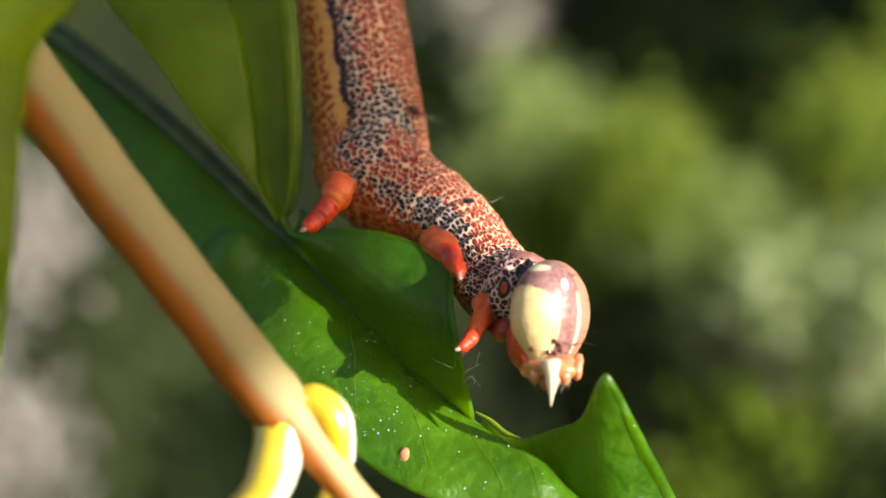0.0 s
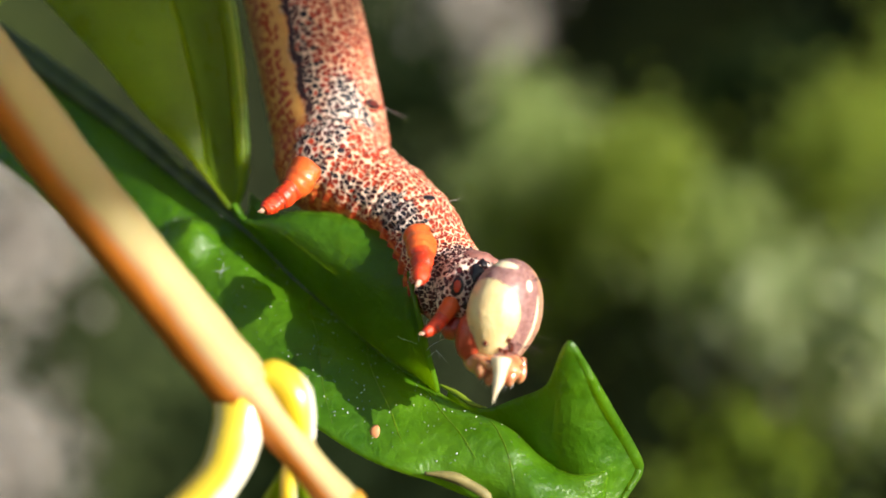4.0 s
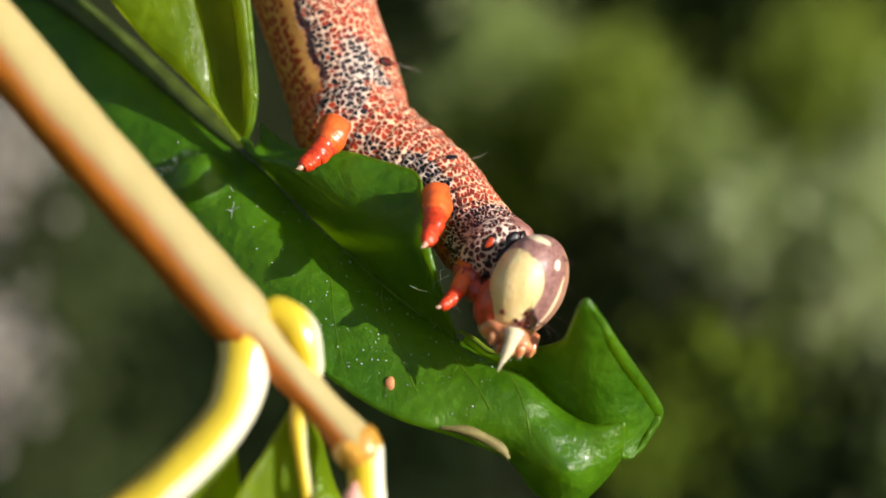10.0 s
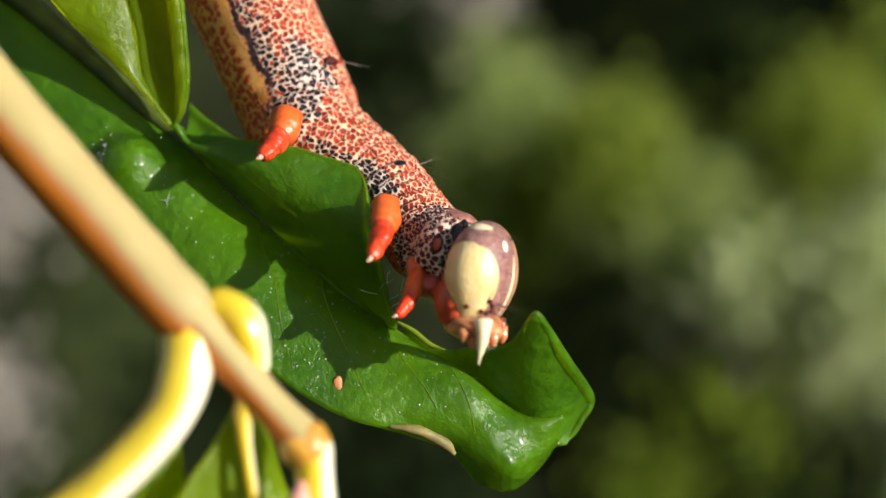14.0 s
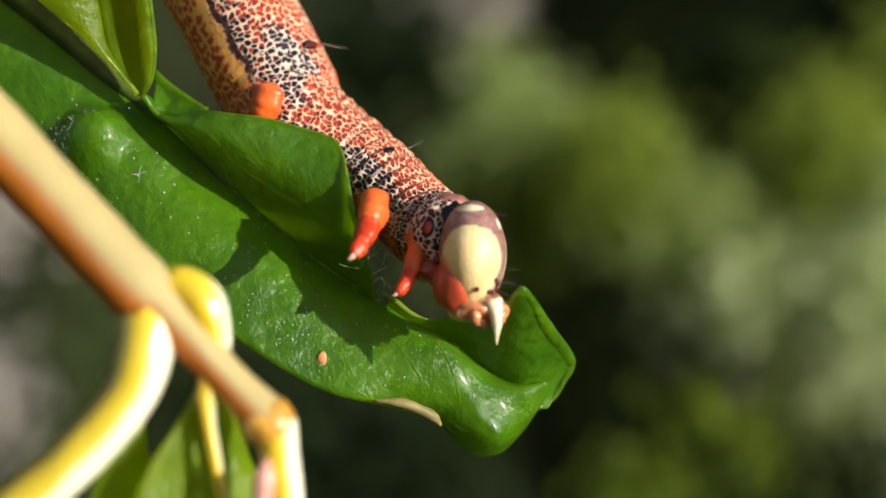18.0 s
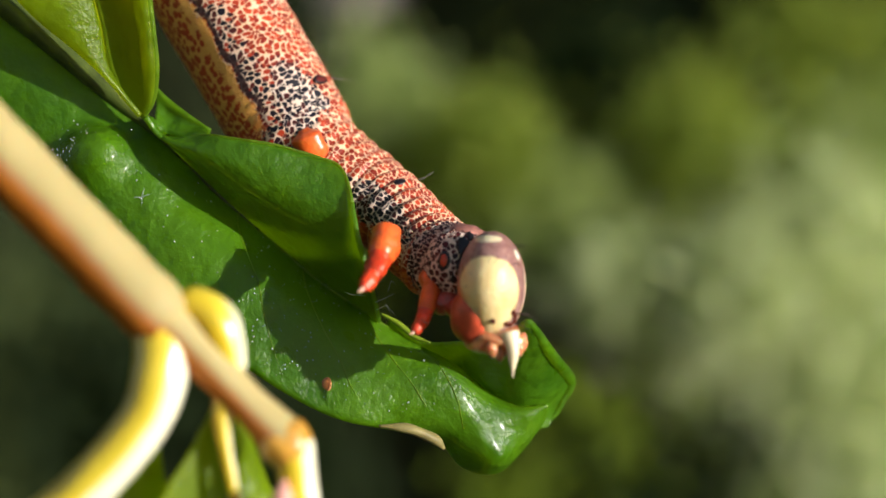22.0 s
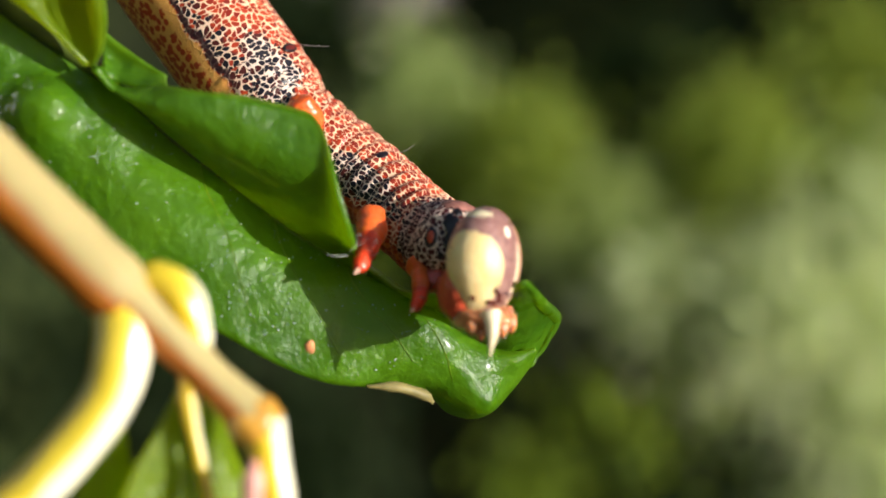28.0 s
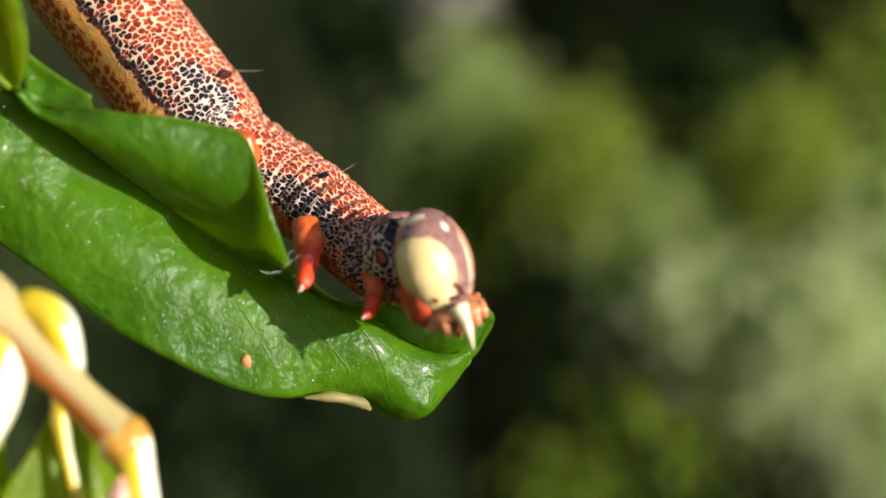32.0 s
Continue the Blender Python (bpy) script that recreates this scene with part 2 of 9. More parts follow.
def head_material():
    m = Mat("head_capsule", 0.33, 0.5)
    co = m.nt.nodes.new("ShaderNodeAttribute")
    co.attribute_name = "rest"
    sep = m.nt.nodes.new("ShaderNodeSeparateXYZ")
    m.link(co.outputs["Vector"], sep.inputs[0])
    x, y, z = sep.outputs
    az = m.math("ARCTAN2", m.math("MULTIPLY", y, -1.0), x)
    v = m.coords("rest", (1, 1, 1))
    wob = m.math("MULTIPLY", m.math("SUBTRACT", m.noise(v, 3.0, 3), 0.5), 0.30)

    def oval(a0, aw, z0, zw, soft=0.10):
        p = m.math("DIVIDE", m.math("SUBTRACT", az, a0), aw)
        q = m.math("DIVIDE", m.math("SUBTRACT", z, z0), zw)
        d = m.math("ADD", m.math("ADD", m.math("MULTIPLY", p, p), m.math("MULTIPLY", q, q)), wob)
        return m.ramp(m.math("MULTIPLY", d, 0.5), [(0.5 - soft, 1.0), (0.5, 0.0)])
    base = m.mix(m.ramp(m.noise(v, 5.0, 4), [(0.35, 0.0), (0.7, 1.0)]), (0.19, 0.075, 0.070), (0.40, 0.22, 0.195))
    base = m.mix(m.math("MULTIPLY", m.ramp(m.noise(v, 11.0, 2), [(0.52, 0.0), (0.66, 1.0)]), 0.5), base, (0.52, 0.34, 0.30))
    base = m.mix(m.math("MULTIPLY", m.ramp(m.voronoi(v, 4.5, "F1", 1.0), [(0.10, 1.0), (0.22, 0.0)]), 0.4), base, (0.10, 0.03, 0.03))
    # tan face beyond the pale seam
    base = m.mix(m.ramp(az, [(0.34, 0.9), (0.44, 0.0)]), base, (0.46, 0.24, 0.15))
    cream = m.mix(m.ramp(m.noise(v, 1.3, 3), [(0.3, 0.0), (0.7, 1.0)]), (0.80, 0.58, 0.25), (0.87, 0.70, 0.38))
    col = m.mix(oval(2.12, 0.88, -0.22, 1.42, 0.03), base, cream)
    col = m.mix(oval(0.50, 0.085, -0.30, 1.30, 0.06), col, (0.86, 0.68, 0.46))
    col = m.mix(oval(2.25, 0.75, 1.80, 0.13, 0.06), col, (0.86, 0.72, 0.48))
    col = m.mix(oval(1.02, 0.15, 1.22, 0.20, 0.06), col, (0.93, 0.84, 0.68))
    # rust fold at the cheek's rear edge
    col = m.mix(m.math("MULTIPLY", oval(3.05, 0.50, -0.75, 1.0, 0.2), 0.75), col, (0.55, 0.16, 0.05))
    low = m.ramp(m.math("MULTIPLY", m.math("ADD", z, 3.0), 0.2), [(0.25, 1.0), (0.30, 0.0)])
    col = m.mix(low, col, m.mix(m.noise(v, 6.0, 3), (0.42, 0.14, 0.06), (0.74, 0.42, 0.22)))
    m.color(col)
    m.bump(m.math("ADD", m.noise(v, 9.0, 3), m.math("MULTIPLY", m.noise(v, 2.5, 2), 1.2)), 0.4, 0.00008)
    m.b.inputs["Subsurface Weight"].default_value = 0.15
    m.b.inputs["Subsurface Radius"].default_value = (1.0, 0.5, 0.2)
    m.b.inputs["Subsurface Scale"].default_value = 0.0005
    return m.m


BLADE = leaf_material("leaf_blade", (0.036, 0.132, 0.004), (0.108, 0.255, 0.008), (0.60, 0.82, 0.012), 0.46, 0.33)
# young twig leaves, and the big leaf's lobe with sunlight put into its colour
BLADE_YOUNG_LIT = leaf_material("leaf_blade_young_lit", (0.12, 0.20, 0.005), (0.20, 0.31, 0.008), (0.85, 0.94, 0.02), 0.62)
# the rib's green is darkened in place of the lobe's shadow
RIB = plain("leaf_rib", (0.060, 0.085, 0.014), 0.4, 0.3, 1.0)
VEIN = leaf_material("leaf_vein", (0.07, 0.16, 0.008), (0.15, 0.27, 0.012), (0.75, 0.88, 0.03), 0.45)
RIM = plain("leaf_rim", (0.24, 0.34, 0.02), 0.4, 0.3, 1.0)
SCAR = plain("leaf_scar", (0.24, 0.20, 0.07), 0.6, 0.3, 2.0)
SPOT = plain("leaf_spot", (0.55, 0.22, 0.09), 0.6, 0.3, 3.0)
HAIR_WHITE = plain("pale_fluff", (0.75, 0.75, 0.72), 0.6, 0.1, 1.0)
SKIN = skin_material()
SKIN_NECK = skin_material("collar_skin", True)
HEAD = head_material()
LEG_ORANGE = plain("leg_orange", (0.76, 0.115, 0.020), 0.32, 0.5, 0.9, 0.5, 0.00008)
JOINT = plain("leg_joint", (0.48, 0.05, 0.018), 0.35, 0.3, 3.0)
LEG = plain("leg_red", (0.74, 0.050, 0.012), 0.32, 0.6, 1.3, 0.5, 0.00008)
CLAW = plain("claw_pale", (0.62, 0.36, 0.26), 0.22, 0.2, 1.0)
BLACK = plain("black_spot", (0.010, 0.007, 0.009), 0.3, 0.3, 3.0)
SPIRACLE_ORANGE = plain("spiracle_orange", (0.46, 0.05, 0.012), 0.3, 0.3, 3.0)
SPIRACLE = plain("spiracle_rust", (0.11, 0.014, 0.009), 0.35, 0.3, 3.0)
HOOD = plain("hood_brown", (0.36, 0.15, 0.12), 0.40, 0.5, 2.2, 0.5, 0.00006)
PALP = plain("palp_ivory", (0.88, 0.74, 0.50), 0.3, 0.1, 2.0)
EYE = plain("eye_dark_red", (0.10, 0.015, 0.008), 0.15, 0.3, 3.0)
MOUTH = plain("mouth_tan", (0.60, 0.24, 0.11), 0.30, 0.5, 1.6)
GENA = plain("gena_red", (0.48, 0.07, 0.03), 0.35, 0.4, 1.5)
FOLD_RED = plain("fold_red", (0.40, 0.055, 0.030), 0.32, 0.5, 1.6, 0.5, 0.00006)
SETA = plain("seta_dark", (0.05, 0.03, 0.03), 0.4, 0.1, 1.0)
SETA_PALE = plain("seta_pale", (0.6, 0.55, 0.5), 0.4, 0.1, 1.0)
for flesh in (LEG_ORANGE, LEG, MOUTH, FOLD_RED):
    skin_bsdf = flesh.node_tree.nodes["Principled BSDF"]
    skin_bsdf.inputs["Subsurface Weight"].default_value = 0.45
    skin_bsdf.inputs["Subsurface Radius"].default_value = (1.0, 0.28, 0.08)
    skin_bsdf.inputs["Subsurface Scale"].default_value = 0.0006
    skin_bsdf.inputs["Coat Weight"].default_value = 0.5
    skin_bsdf.inputs["Coat Roughness"].default_value = 0.12


def twig_material():
    m = Mat("twig_bark", 0.55, 0.35)
    co = m.coords()
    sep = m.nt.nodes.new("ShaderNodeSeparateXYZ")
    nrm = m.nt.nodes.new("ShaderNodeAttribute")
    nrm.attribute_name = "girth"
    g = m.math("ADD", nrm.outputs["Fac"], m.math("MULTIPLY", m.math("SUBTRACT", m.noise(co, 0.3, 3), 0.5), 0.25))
    # orange to cream, by the way the surface faces
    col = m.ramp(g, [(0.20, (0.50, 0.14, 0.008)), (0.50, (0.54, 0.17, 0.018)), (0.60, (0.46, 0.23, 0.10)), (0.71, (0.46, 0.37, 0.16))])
    m.color(col)
    m.bump(m.noise(co, 6.0, 3), 0.35, 0.00008)
    m.b.inputs["Subsurface Weight"].default_value = 0.1
    m.b.inputs["Subsurface Scale"].default_value = 0.0005
    return m.m


TWIG = twig_material()


def petiole_material():
    m = Mat("petiole_yellow", 0.30, 0.6)
    co = m.coords()
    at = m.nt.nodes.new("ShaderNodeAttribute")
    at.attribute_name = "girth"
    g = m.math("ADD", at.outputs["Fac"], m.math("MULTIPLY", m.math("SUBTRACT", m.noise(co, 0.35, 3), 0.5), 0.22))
    # the ramp's near-white end paints a sun streak along one side
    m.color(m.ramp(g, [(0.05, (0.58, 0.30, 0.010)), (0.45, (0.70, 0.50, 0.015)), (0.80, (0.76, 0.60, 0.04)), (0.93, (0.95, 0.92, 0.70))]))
    m.bump(m.noise(co, 2.5, 3), 0.5, 0.00005)
    return m.m


PETIOLE = petiole_material()
NODE = plain("twig_node", (0.62, 0.31, 0.04), 0.35, 0.35, 0.8, 0.5, 0.0001)
for m_ in (LEG, LEG_ORANGE):
    m_.node_tree.nodes["Principled BSDF"].inputs["Coat Weight"].default_value = 0.2
    m_.node_tree.nodes["Principled BSDF"].inputs["Subsurface Weight"].default_value = 0.3
    m_.node_tree.nodes["Principled BSDF"].inputs["Subsurface Radius"].default_value = (1.0, 0.3, 0.1)
    m_.node_tree.nodes["Principled BSDF"].inputs["Subsurface Scale"].default_value = 0.0006
for m_ in (PETIOLE, NODE):
    m_.node_tree.nodes["Principled BSDF"].inputs["Coat Weight"].default_value = 1.0
    m_.node_tree.nodes["Principled BSDF"].inputs["Coat Roughness"].default_value = 0.34
BUD = plain("bud_pink", (0.72, 0.36, 0.30), 0.4, 0.2, 1.0)


# ---------------------------------------------------------------- mesh helpers
def part(name, bm, material, parent, label=""):
    me = bpy.data.meshes.new(name)
    bm.to_mesh(me)
    bm.free()
    for p in me.polygons:
        p.use_smooth = True
    me.materials.append(material)
    ob = new(name, me)
    ob.parent = parent
    return tagged(ob, label)


def thing(name, label, category, group="", kind=""):
    return tagged(new(name), label, category, group, kind)


def place(x, y, depth):
    """A spot x to the right and y down in the lens's view, that many millimetres from it, in metres."""
    return Vector(((x - 784) / RAY * depth, depth - EYE_DIST, (441 - y) / RAY * depth)) * MM


def curve(pts, n):
    """n points along a smooth line through pts."""
    pts = [Vector(p) for p in pts]
    out = []
    for i in range(n):
        u = i / (n - 1) * (len(pts) - 1)
        k = min(int(u), len(pts) - 2)
        w = u - k
        b, c = pts[k], pts[k + 1]
        a = pts[k - 1] if k else 2 * b - c
        d = pts[k + 2] if k + 2 < len(pts) else 2 * c - b
        out.append(0.5 * (2 * b + (c - a) * w + (2 * a - 5 * b + 4 * c - d) * w * w + (3 * b - a - 3 * c + d) * w ** 3))
    return out


def tube(bm, pts, radii, sides=16, n=40, lump=0.0, seed=0.0, girth=None, to=(0.62, -0.25, 0.74)):
    """A round limb along pts with radii (millimetres) at even steps, with closed rounded ends."""
    line = curve(pts, n)
    rings = []
    rs = [r for r in radii]
    ref = Vector((0, 0, 1))
    for i, c in enumerate(line):
        t = (line[min(i + 1, n - 1)] - line[max(i - 1, 0)]).normalized()
        s = t.cross(ref).normalized()
        q = s.cross(t)
        u = i / (n - 1) * (len(rs) - 1)
        k = min(int(u), len(rs) - 2)
        w = u - k
        w = w * w * (3 - 2 * w)
        r = (rs[k] * (1 - w) + rs[k + 1] * w) * MM
        ring = []
        for j in range(sides):
            a = 2 * math.pi * j / sides
            d = s * math.cos(a) + q * math.sin(a)
            rr = r * (1 + lump * noise.noise(c * 900 + d * 1.3 + Vector((seed, 0, 0))))
            v = bm.verts.new(c + d * rr)
            # girth rises from 0 to 1 towards the side that faces `to`
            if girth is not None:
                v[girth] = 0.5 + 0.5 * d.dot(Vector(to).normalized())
            ring.append(v)
        rings.append(ring)
    for a, b in zip(rings, rings[1:]):
        for j in range(sides):
            bm.faces.new((a[j], a[(j + 1) % sides], b[(j + 1) % sides], b[j]))
    for ring, c in ((rings[0], line[0]), (rings[-1], line[-1])):
        v = bm.verts.new(c)
        if girth is not None:
            v[girth] = 0.5
        for j in range(sides):
            bm.faces.new((ring[j], ring[(j + 1) % sides], v))
    bmesh.ops.recalc_face_normals(bm, faces=bm.faces)


def ball(bm, centre, radii, turn=None, seg=20, rings=12, lump=0.0):
    """A rounded lump with three radii in millimetres."""
    made = bmesh.ops.create_uvsphere(bm, u_segments=seg, v_segments=rings, radius=1.0)["verts"]
    for v in made:
        k = 1 + lump * noise.noise(v.co * 1.7)
        co = Vector((v.co.x * radii[0], v.co.y * radii[1], v.co.z * radii[2])) * k * MM
        v.co = Vector(centre) + (turn @ co if turn else co)
    return made


def sheet(bm, rows, thick):
    """A thin two-sided sheet through a grid of points."""
    n, m = len(rows), len(rows[0])
    front, back = [], []
    for i in range(n):
        fr, bk = [], []
        for j in range(m):
            a = rows[min(i + 1, n - 1)][j] - rows[max(i - 1, 0)][j]
            b = rows[i][min(j + 1, m - 1)] - rows[i][max(j - 1, 0)]
            nn = a.cross(b)
            nn = nn.normalized() if nn.length > 1e-12 else Vector((0, -1, 0))
            edge = 0.35 if j in (0, m - 1) else 1.0
            fr.append(bm.verts.new(rows[i][j] + nn * thick * 0.5 * edge))
            bk.append(bm.verts.new(rows[i][j] - nn * thick * 0.5 * edge))
        front.append(fr)
        back.append(bk)
    for i in range(n - 1):
        for j in range(m - 1):
            bm.faces.new((front[i][j], front[i + 1][j], front[i + 1][j + 1], front[i][j + 1]))
            bm.faces.new((back[i][j], back[i][j + 1], back[i + 1][j + 1], back[i + 1][j]))
    for i in range(n - 1):
        for j, k in ((0, 0), (m - 1, m - 1)):
            bm.faces.new((front[i][j], back[i][j], back[i + 1][j], front[i + 1][j]))
    for j in range(m - 1):
        for i in (0, n - 1):
            bm.faces.new((front[i][j], back[i][j], back[i][j + 1], front[i][j + 1]))
    bmesh.ops.remove_doubles(bm, verts=bm.verts, dist=2e-6)
    bmesh.ops.recalc_face_normals(bm, faces=bm.faces)


def blade_rows(inner, outer, n, m, bulge, wave, seed, way=(0.1, -0.55, 0.8)):
    """Grid of points between two lines; bulge lifts the middle towards the sky, wave ripples it."""
    a, b = curve(inner, n), curve(outer, n)
    rows = []
    for i in range(n):
        row = []
        for j in range(m):
            w = j / (m - 1)
            p = a[i].lerp(b[i], w)
            lift = bulge * math.sin(math.pi * w) + wave * noise.noise(p * 320 + Vector((seed, 0, 0))) * min(1, 4 * w)
            row.append(p + Vector(way) * lift * MM)
        rows.append(row)
    return rows


# ---------------------------------------------------------------- far surroundings
def ground_material():
    m = Mat("leaf_litter", 0.9, 0.2)
    co = m.coords("", (1, 1, 1))
    a = m.noise(co, 9.0, 6)
    b = m.noise(co, 70.0, 4)
    m.color(m.mix(m.ramp(b, [(0.35, 0.0), (0.7, 1.0)]), (0.018, 0.016, 0.009), m.mix(a, (0.03, 0.045, 0.012), (0.07, 0.06, 0.035))))
    m.bump(b, 0.6, 0.01)
    return m.m


bm = bmesh.new()
bmesh.ops.create_grid(bm, x_segments=40, y_segments=40, size=60)
for v in bm.verts:
    v.co.z = -0.75 + 0.03 * noise.noise(v.co * 0.7)
ground = part("ground", bm, ground_material(), None)
tagged(ground, "dark leaf litter and low growth under the shrub", "ground", kind="structure")


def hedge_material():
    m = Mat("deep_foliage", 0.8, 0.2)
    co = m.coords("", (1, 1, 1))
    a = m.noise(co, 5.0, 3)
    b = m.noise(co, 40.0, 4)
    # the shade deep among the leaves is put into these dark greens
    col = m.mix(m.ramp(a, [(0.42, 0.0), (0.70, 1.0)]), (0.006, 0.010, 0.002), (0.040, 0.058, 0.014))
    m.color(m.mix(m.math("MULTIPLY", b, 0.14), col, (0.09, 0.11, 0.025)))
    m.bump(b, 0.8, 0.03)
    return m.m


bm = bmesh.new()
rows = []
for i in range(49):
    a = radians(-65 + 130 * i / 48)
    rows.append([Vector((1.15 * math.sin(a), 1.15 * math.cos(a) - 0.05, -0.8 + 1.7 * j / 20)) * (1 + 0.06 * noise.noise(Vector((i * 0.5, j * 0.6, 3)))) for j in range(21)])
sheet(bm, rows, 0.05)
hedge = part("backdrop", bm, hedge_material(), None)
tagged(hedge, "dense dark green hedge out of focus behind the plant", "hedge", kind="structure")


def far_leaf(bm, at, size, rng):
    """One curved leaf of a far bush."""
    turn = Euler((rng.uniform(-1.0, 1.0), rng.uniform(-1.2, 1.2), rng.uniform(0, 6.28))).to_matrix()
    n = 5
    left, mid, right = [], [], []
    for i in range(n):
        u = i / (n - 1)
        w = 0.30 * math.sin(math.pi * min(1, u * 0.92 + 0.06)) ** 0.8
        bend = -0.25 * (u - 0.5) ** 2
        for lst, s in ((left, -1), (mid, 0), (right, 1)):
            p = Vector((u - 0.5, s * w, bend + 0.10 * abs(s)))
            lst.append(bm.verts.new(at + turn @ (p * size)))
    for i in range(n - 1):
        bm.faces.new((left[i], left[i + 1], mid[i + 1], mid[i]))
        bm.faces.new((mid[i], mid[i + 1], right[i + 1], right[i]))


def far_material(name, c, glow, amount=0.5):
    m = Mat(name, 0.9, 0.1)
    info = m.nt.nodes.new("ShaderNodeNewGeometry")
    f = info.outputs["Random Per Island"]
    m.color(m.mix(f, tuple(v * 0.75 for v in c), tuple(min(1, v * 1.25) for v in c)))
    m.translucent(glow, amount)
    return m.m


FAR = {
    "yellow": far_material("far_yellow_leaf", (0.28, 0.36, 0.07), (0.44, 0.52, 0.08)),
    "green": far_material("far_green_leaf", (0.24, 0.33, 0.045), (0.38, 0.48, 0.045)),
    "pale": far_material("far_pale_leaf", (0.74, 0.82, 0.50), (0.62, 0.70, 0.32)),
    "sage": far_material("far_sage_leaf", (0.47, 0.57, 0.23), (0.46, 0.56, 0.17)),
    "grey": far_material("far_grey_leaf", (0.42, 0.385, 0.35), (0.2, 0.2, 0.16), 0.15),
    # near-black leaf colour stands in for shade between the bushes
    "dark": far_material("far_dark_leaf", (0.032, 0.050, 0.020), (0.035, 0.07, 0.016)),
}
WORDS = {"yellow": "yellow-green sunlit leaves", "green": "mid-green leaves", "pale": "pale silvery green leaves", "sage": "soft sage green leaves",
         "grey": "dry greyish leaves", "dark": "dark shade-coloured leaves"}


def far_bush(kind, x, y, dist, spread, count, size, seed):
    rng = random.Random(seed)
    c = place(x, y, EYE_DIST + dist)
    k = (EYE_DIST + dist) / RAY * MM
    bm = bmesh.new()
    for _ in range(count * 26):
        r = Vector((rng.gauss(0, 0.5), rng.gauss(0, 0.35), rng.gauss(0, 0.5))) * spread * 1.0 * k
        far_leaf(bm, c + r, size * 0.18 * MM * rng.uniform(0.7, 1.3), rng)
    top = thing("background_bush", WORDS[kind] + " of a bush far out of focus", "bush", "bushes behind the plant")
    part("foliage", bm, FAR[kind], top)
    # a thin stem down to the ground carries the foliage
    sb = bmesh.new()
    foot = Vector((c.x, c.y + 0.02, -0.76))
    tube(sb, [foot, foot.lerp(c, 0.5) + Vector((0.01, 0.02, 0)), c + Vector((0, 0.02, 0))], [4, 3, 1.5], 8, 12)
    part("stem", sb, FAR["dark"], top)


for n_, row in enumerate((
    ("sage", 890, 160, 420, 110, 26, 26), ("yellow", 1450, 190, 410, 150, 28, 26), ("pale", 1720, 340, 400, 100, 50, 26), ("yellow", 1085, 255, 410, 100, 44, 24), ("yellow", 1110, 190, 430, 80, 20, 26),
    ("sage", 1215, 350, 420, 130, 52, 24), ("green", 900, 270, 440, 120, 26, 26), ("green", 890, 430, 450, 100, 16, 26),
    ("grey", 1280, 520, 440, 110, 60, 24), ("pale", 1335, 460, 410, 90, 62, 24), ("green", 1310, 690, 420, 150, 12, 26), ("pale", 1450, 530, 420, 85, 42, 24), ("green", 1200, 330, 450, 140, 36, 26), ("green", 1530, 350, 430, 140, 130, 28),
    ("sage", 1660, 330, 420, 140, 110, 26), ("sage", 1520, 540, 440, 130, 100, 26), ("green", 1420, 440, 450, 110, 26, 28),
    ("pale", 1650, 620, 420, 110, 30, 24), ("pale", 1790, 780, 420, 160, 70, 24), ("pale", 1570, 450, 400, 120, 110, 24), ("pale", 1730, 500, 420, 170, 150, 26),
    ("yellow", 1680, 30, 430, 150, 26, 28), ("sage", 1830, 250, 430, 170, 100, 28), ("green", 1150, 860, 420, 110, 12, 26),
    ("sage", 1450, 650, 440, 110, 14, 26), ("pale", 1480, 540, 420, 90, 60, 24), ("sage", 1530, 250, 430, 70, 40, 26), ("sage", 1450, 440, 430, 90, 40, 26), ("grey", 1400, 550, 430, 110, 30, 26), ("sage", 1320, 450, 430, 100, 36, 26), ("pale", 1960, 560, 430, 170, 150, 28), ("yellow", 1900, 60, 440, 150, 60, 28),
    ("grey", 800, -60, 450, 100, 30, 24), ("grey", -60, 300, 420, 130, 40, 26), ("grey", -60, 690, 400, 130, 28, 26),
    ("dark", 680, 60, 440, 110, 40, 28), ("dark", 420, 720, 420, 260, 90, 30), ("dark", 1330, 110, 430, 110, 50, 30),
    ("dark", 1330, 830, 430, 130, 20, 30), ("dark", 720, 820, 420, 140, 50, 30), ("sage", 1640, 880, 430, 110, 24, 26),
)):
    far_bush(*row, seed=n_ + 11)


# ---------------------------------------------------------------- the eaten leaf
leaf = thing("leaf", "large glossy green leaf with chewed edges and folded midrib", "leaf")


def L(x, y, back):
    return place(x, y, EYE_DIST + back)


RIBLINE = [L(-440, -340, 6.4), L(-170, -160, 5.6), L(40, -5, 5.1), L(165, 100, 4.7), L(262, 185, 4.3), L(345, 255, 3.8), L(430, 345, 3.2), L(520, 430, 2.7), L(600, 500, 2.3), L(690, 565, 1.9), L(770, 618, 1.7), L(830, 662, 1.7), L(880, 702, 1.6), L(925, 735, 1.6), L(962, 757, 1.5), L(990, 772, 1.5)]
LOWER = [L(-520, -150, 6.8), L(-260, 20, 5.8), L(-60, 170, 4.8), L(90, 300, 3.7), L(190, 400, 2.5), L(280, 480, 1.4), L(360, 560, 0.4), L(440, 625, -0.3), L(520, 680, -0.6), L(620, 735, -0.7), L(720, 757, -0.6), L(805, 788, -0.3), L(850, 846, 0.4), L(908, 862, 0.7), L(955, 826, 1.0), L(988, 782, 1.3)]
swell_at = L(222, 296, 3.4)
knob_a, knob_b = L(838, 715, 0.4), L(895, 810, 0.3)      # the blunt ridge that ends in the tip


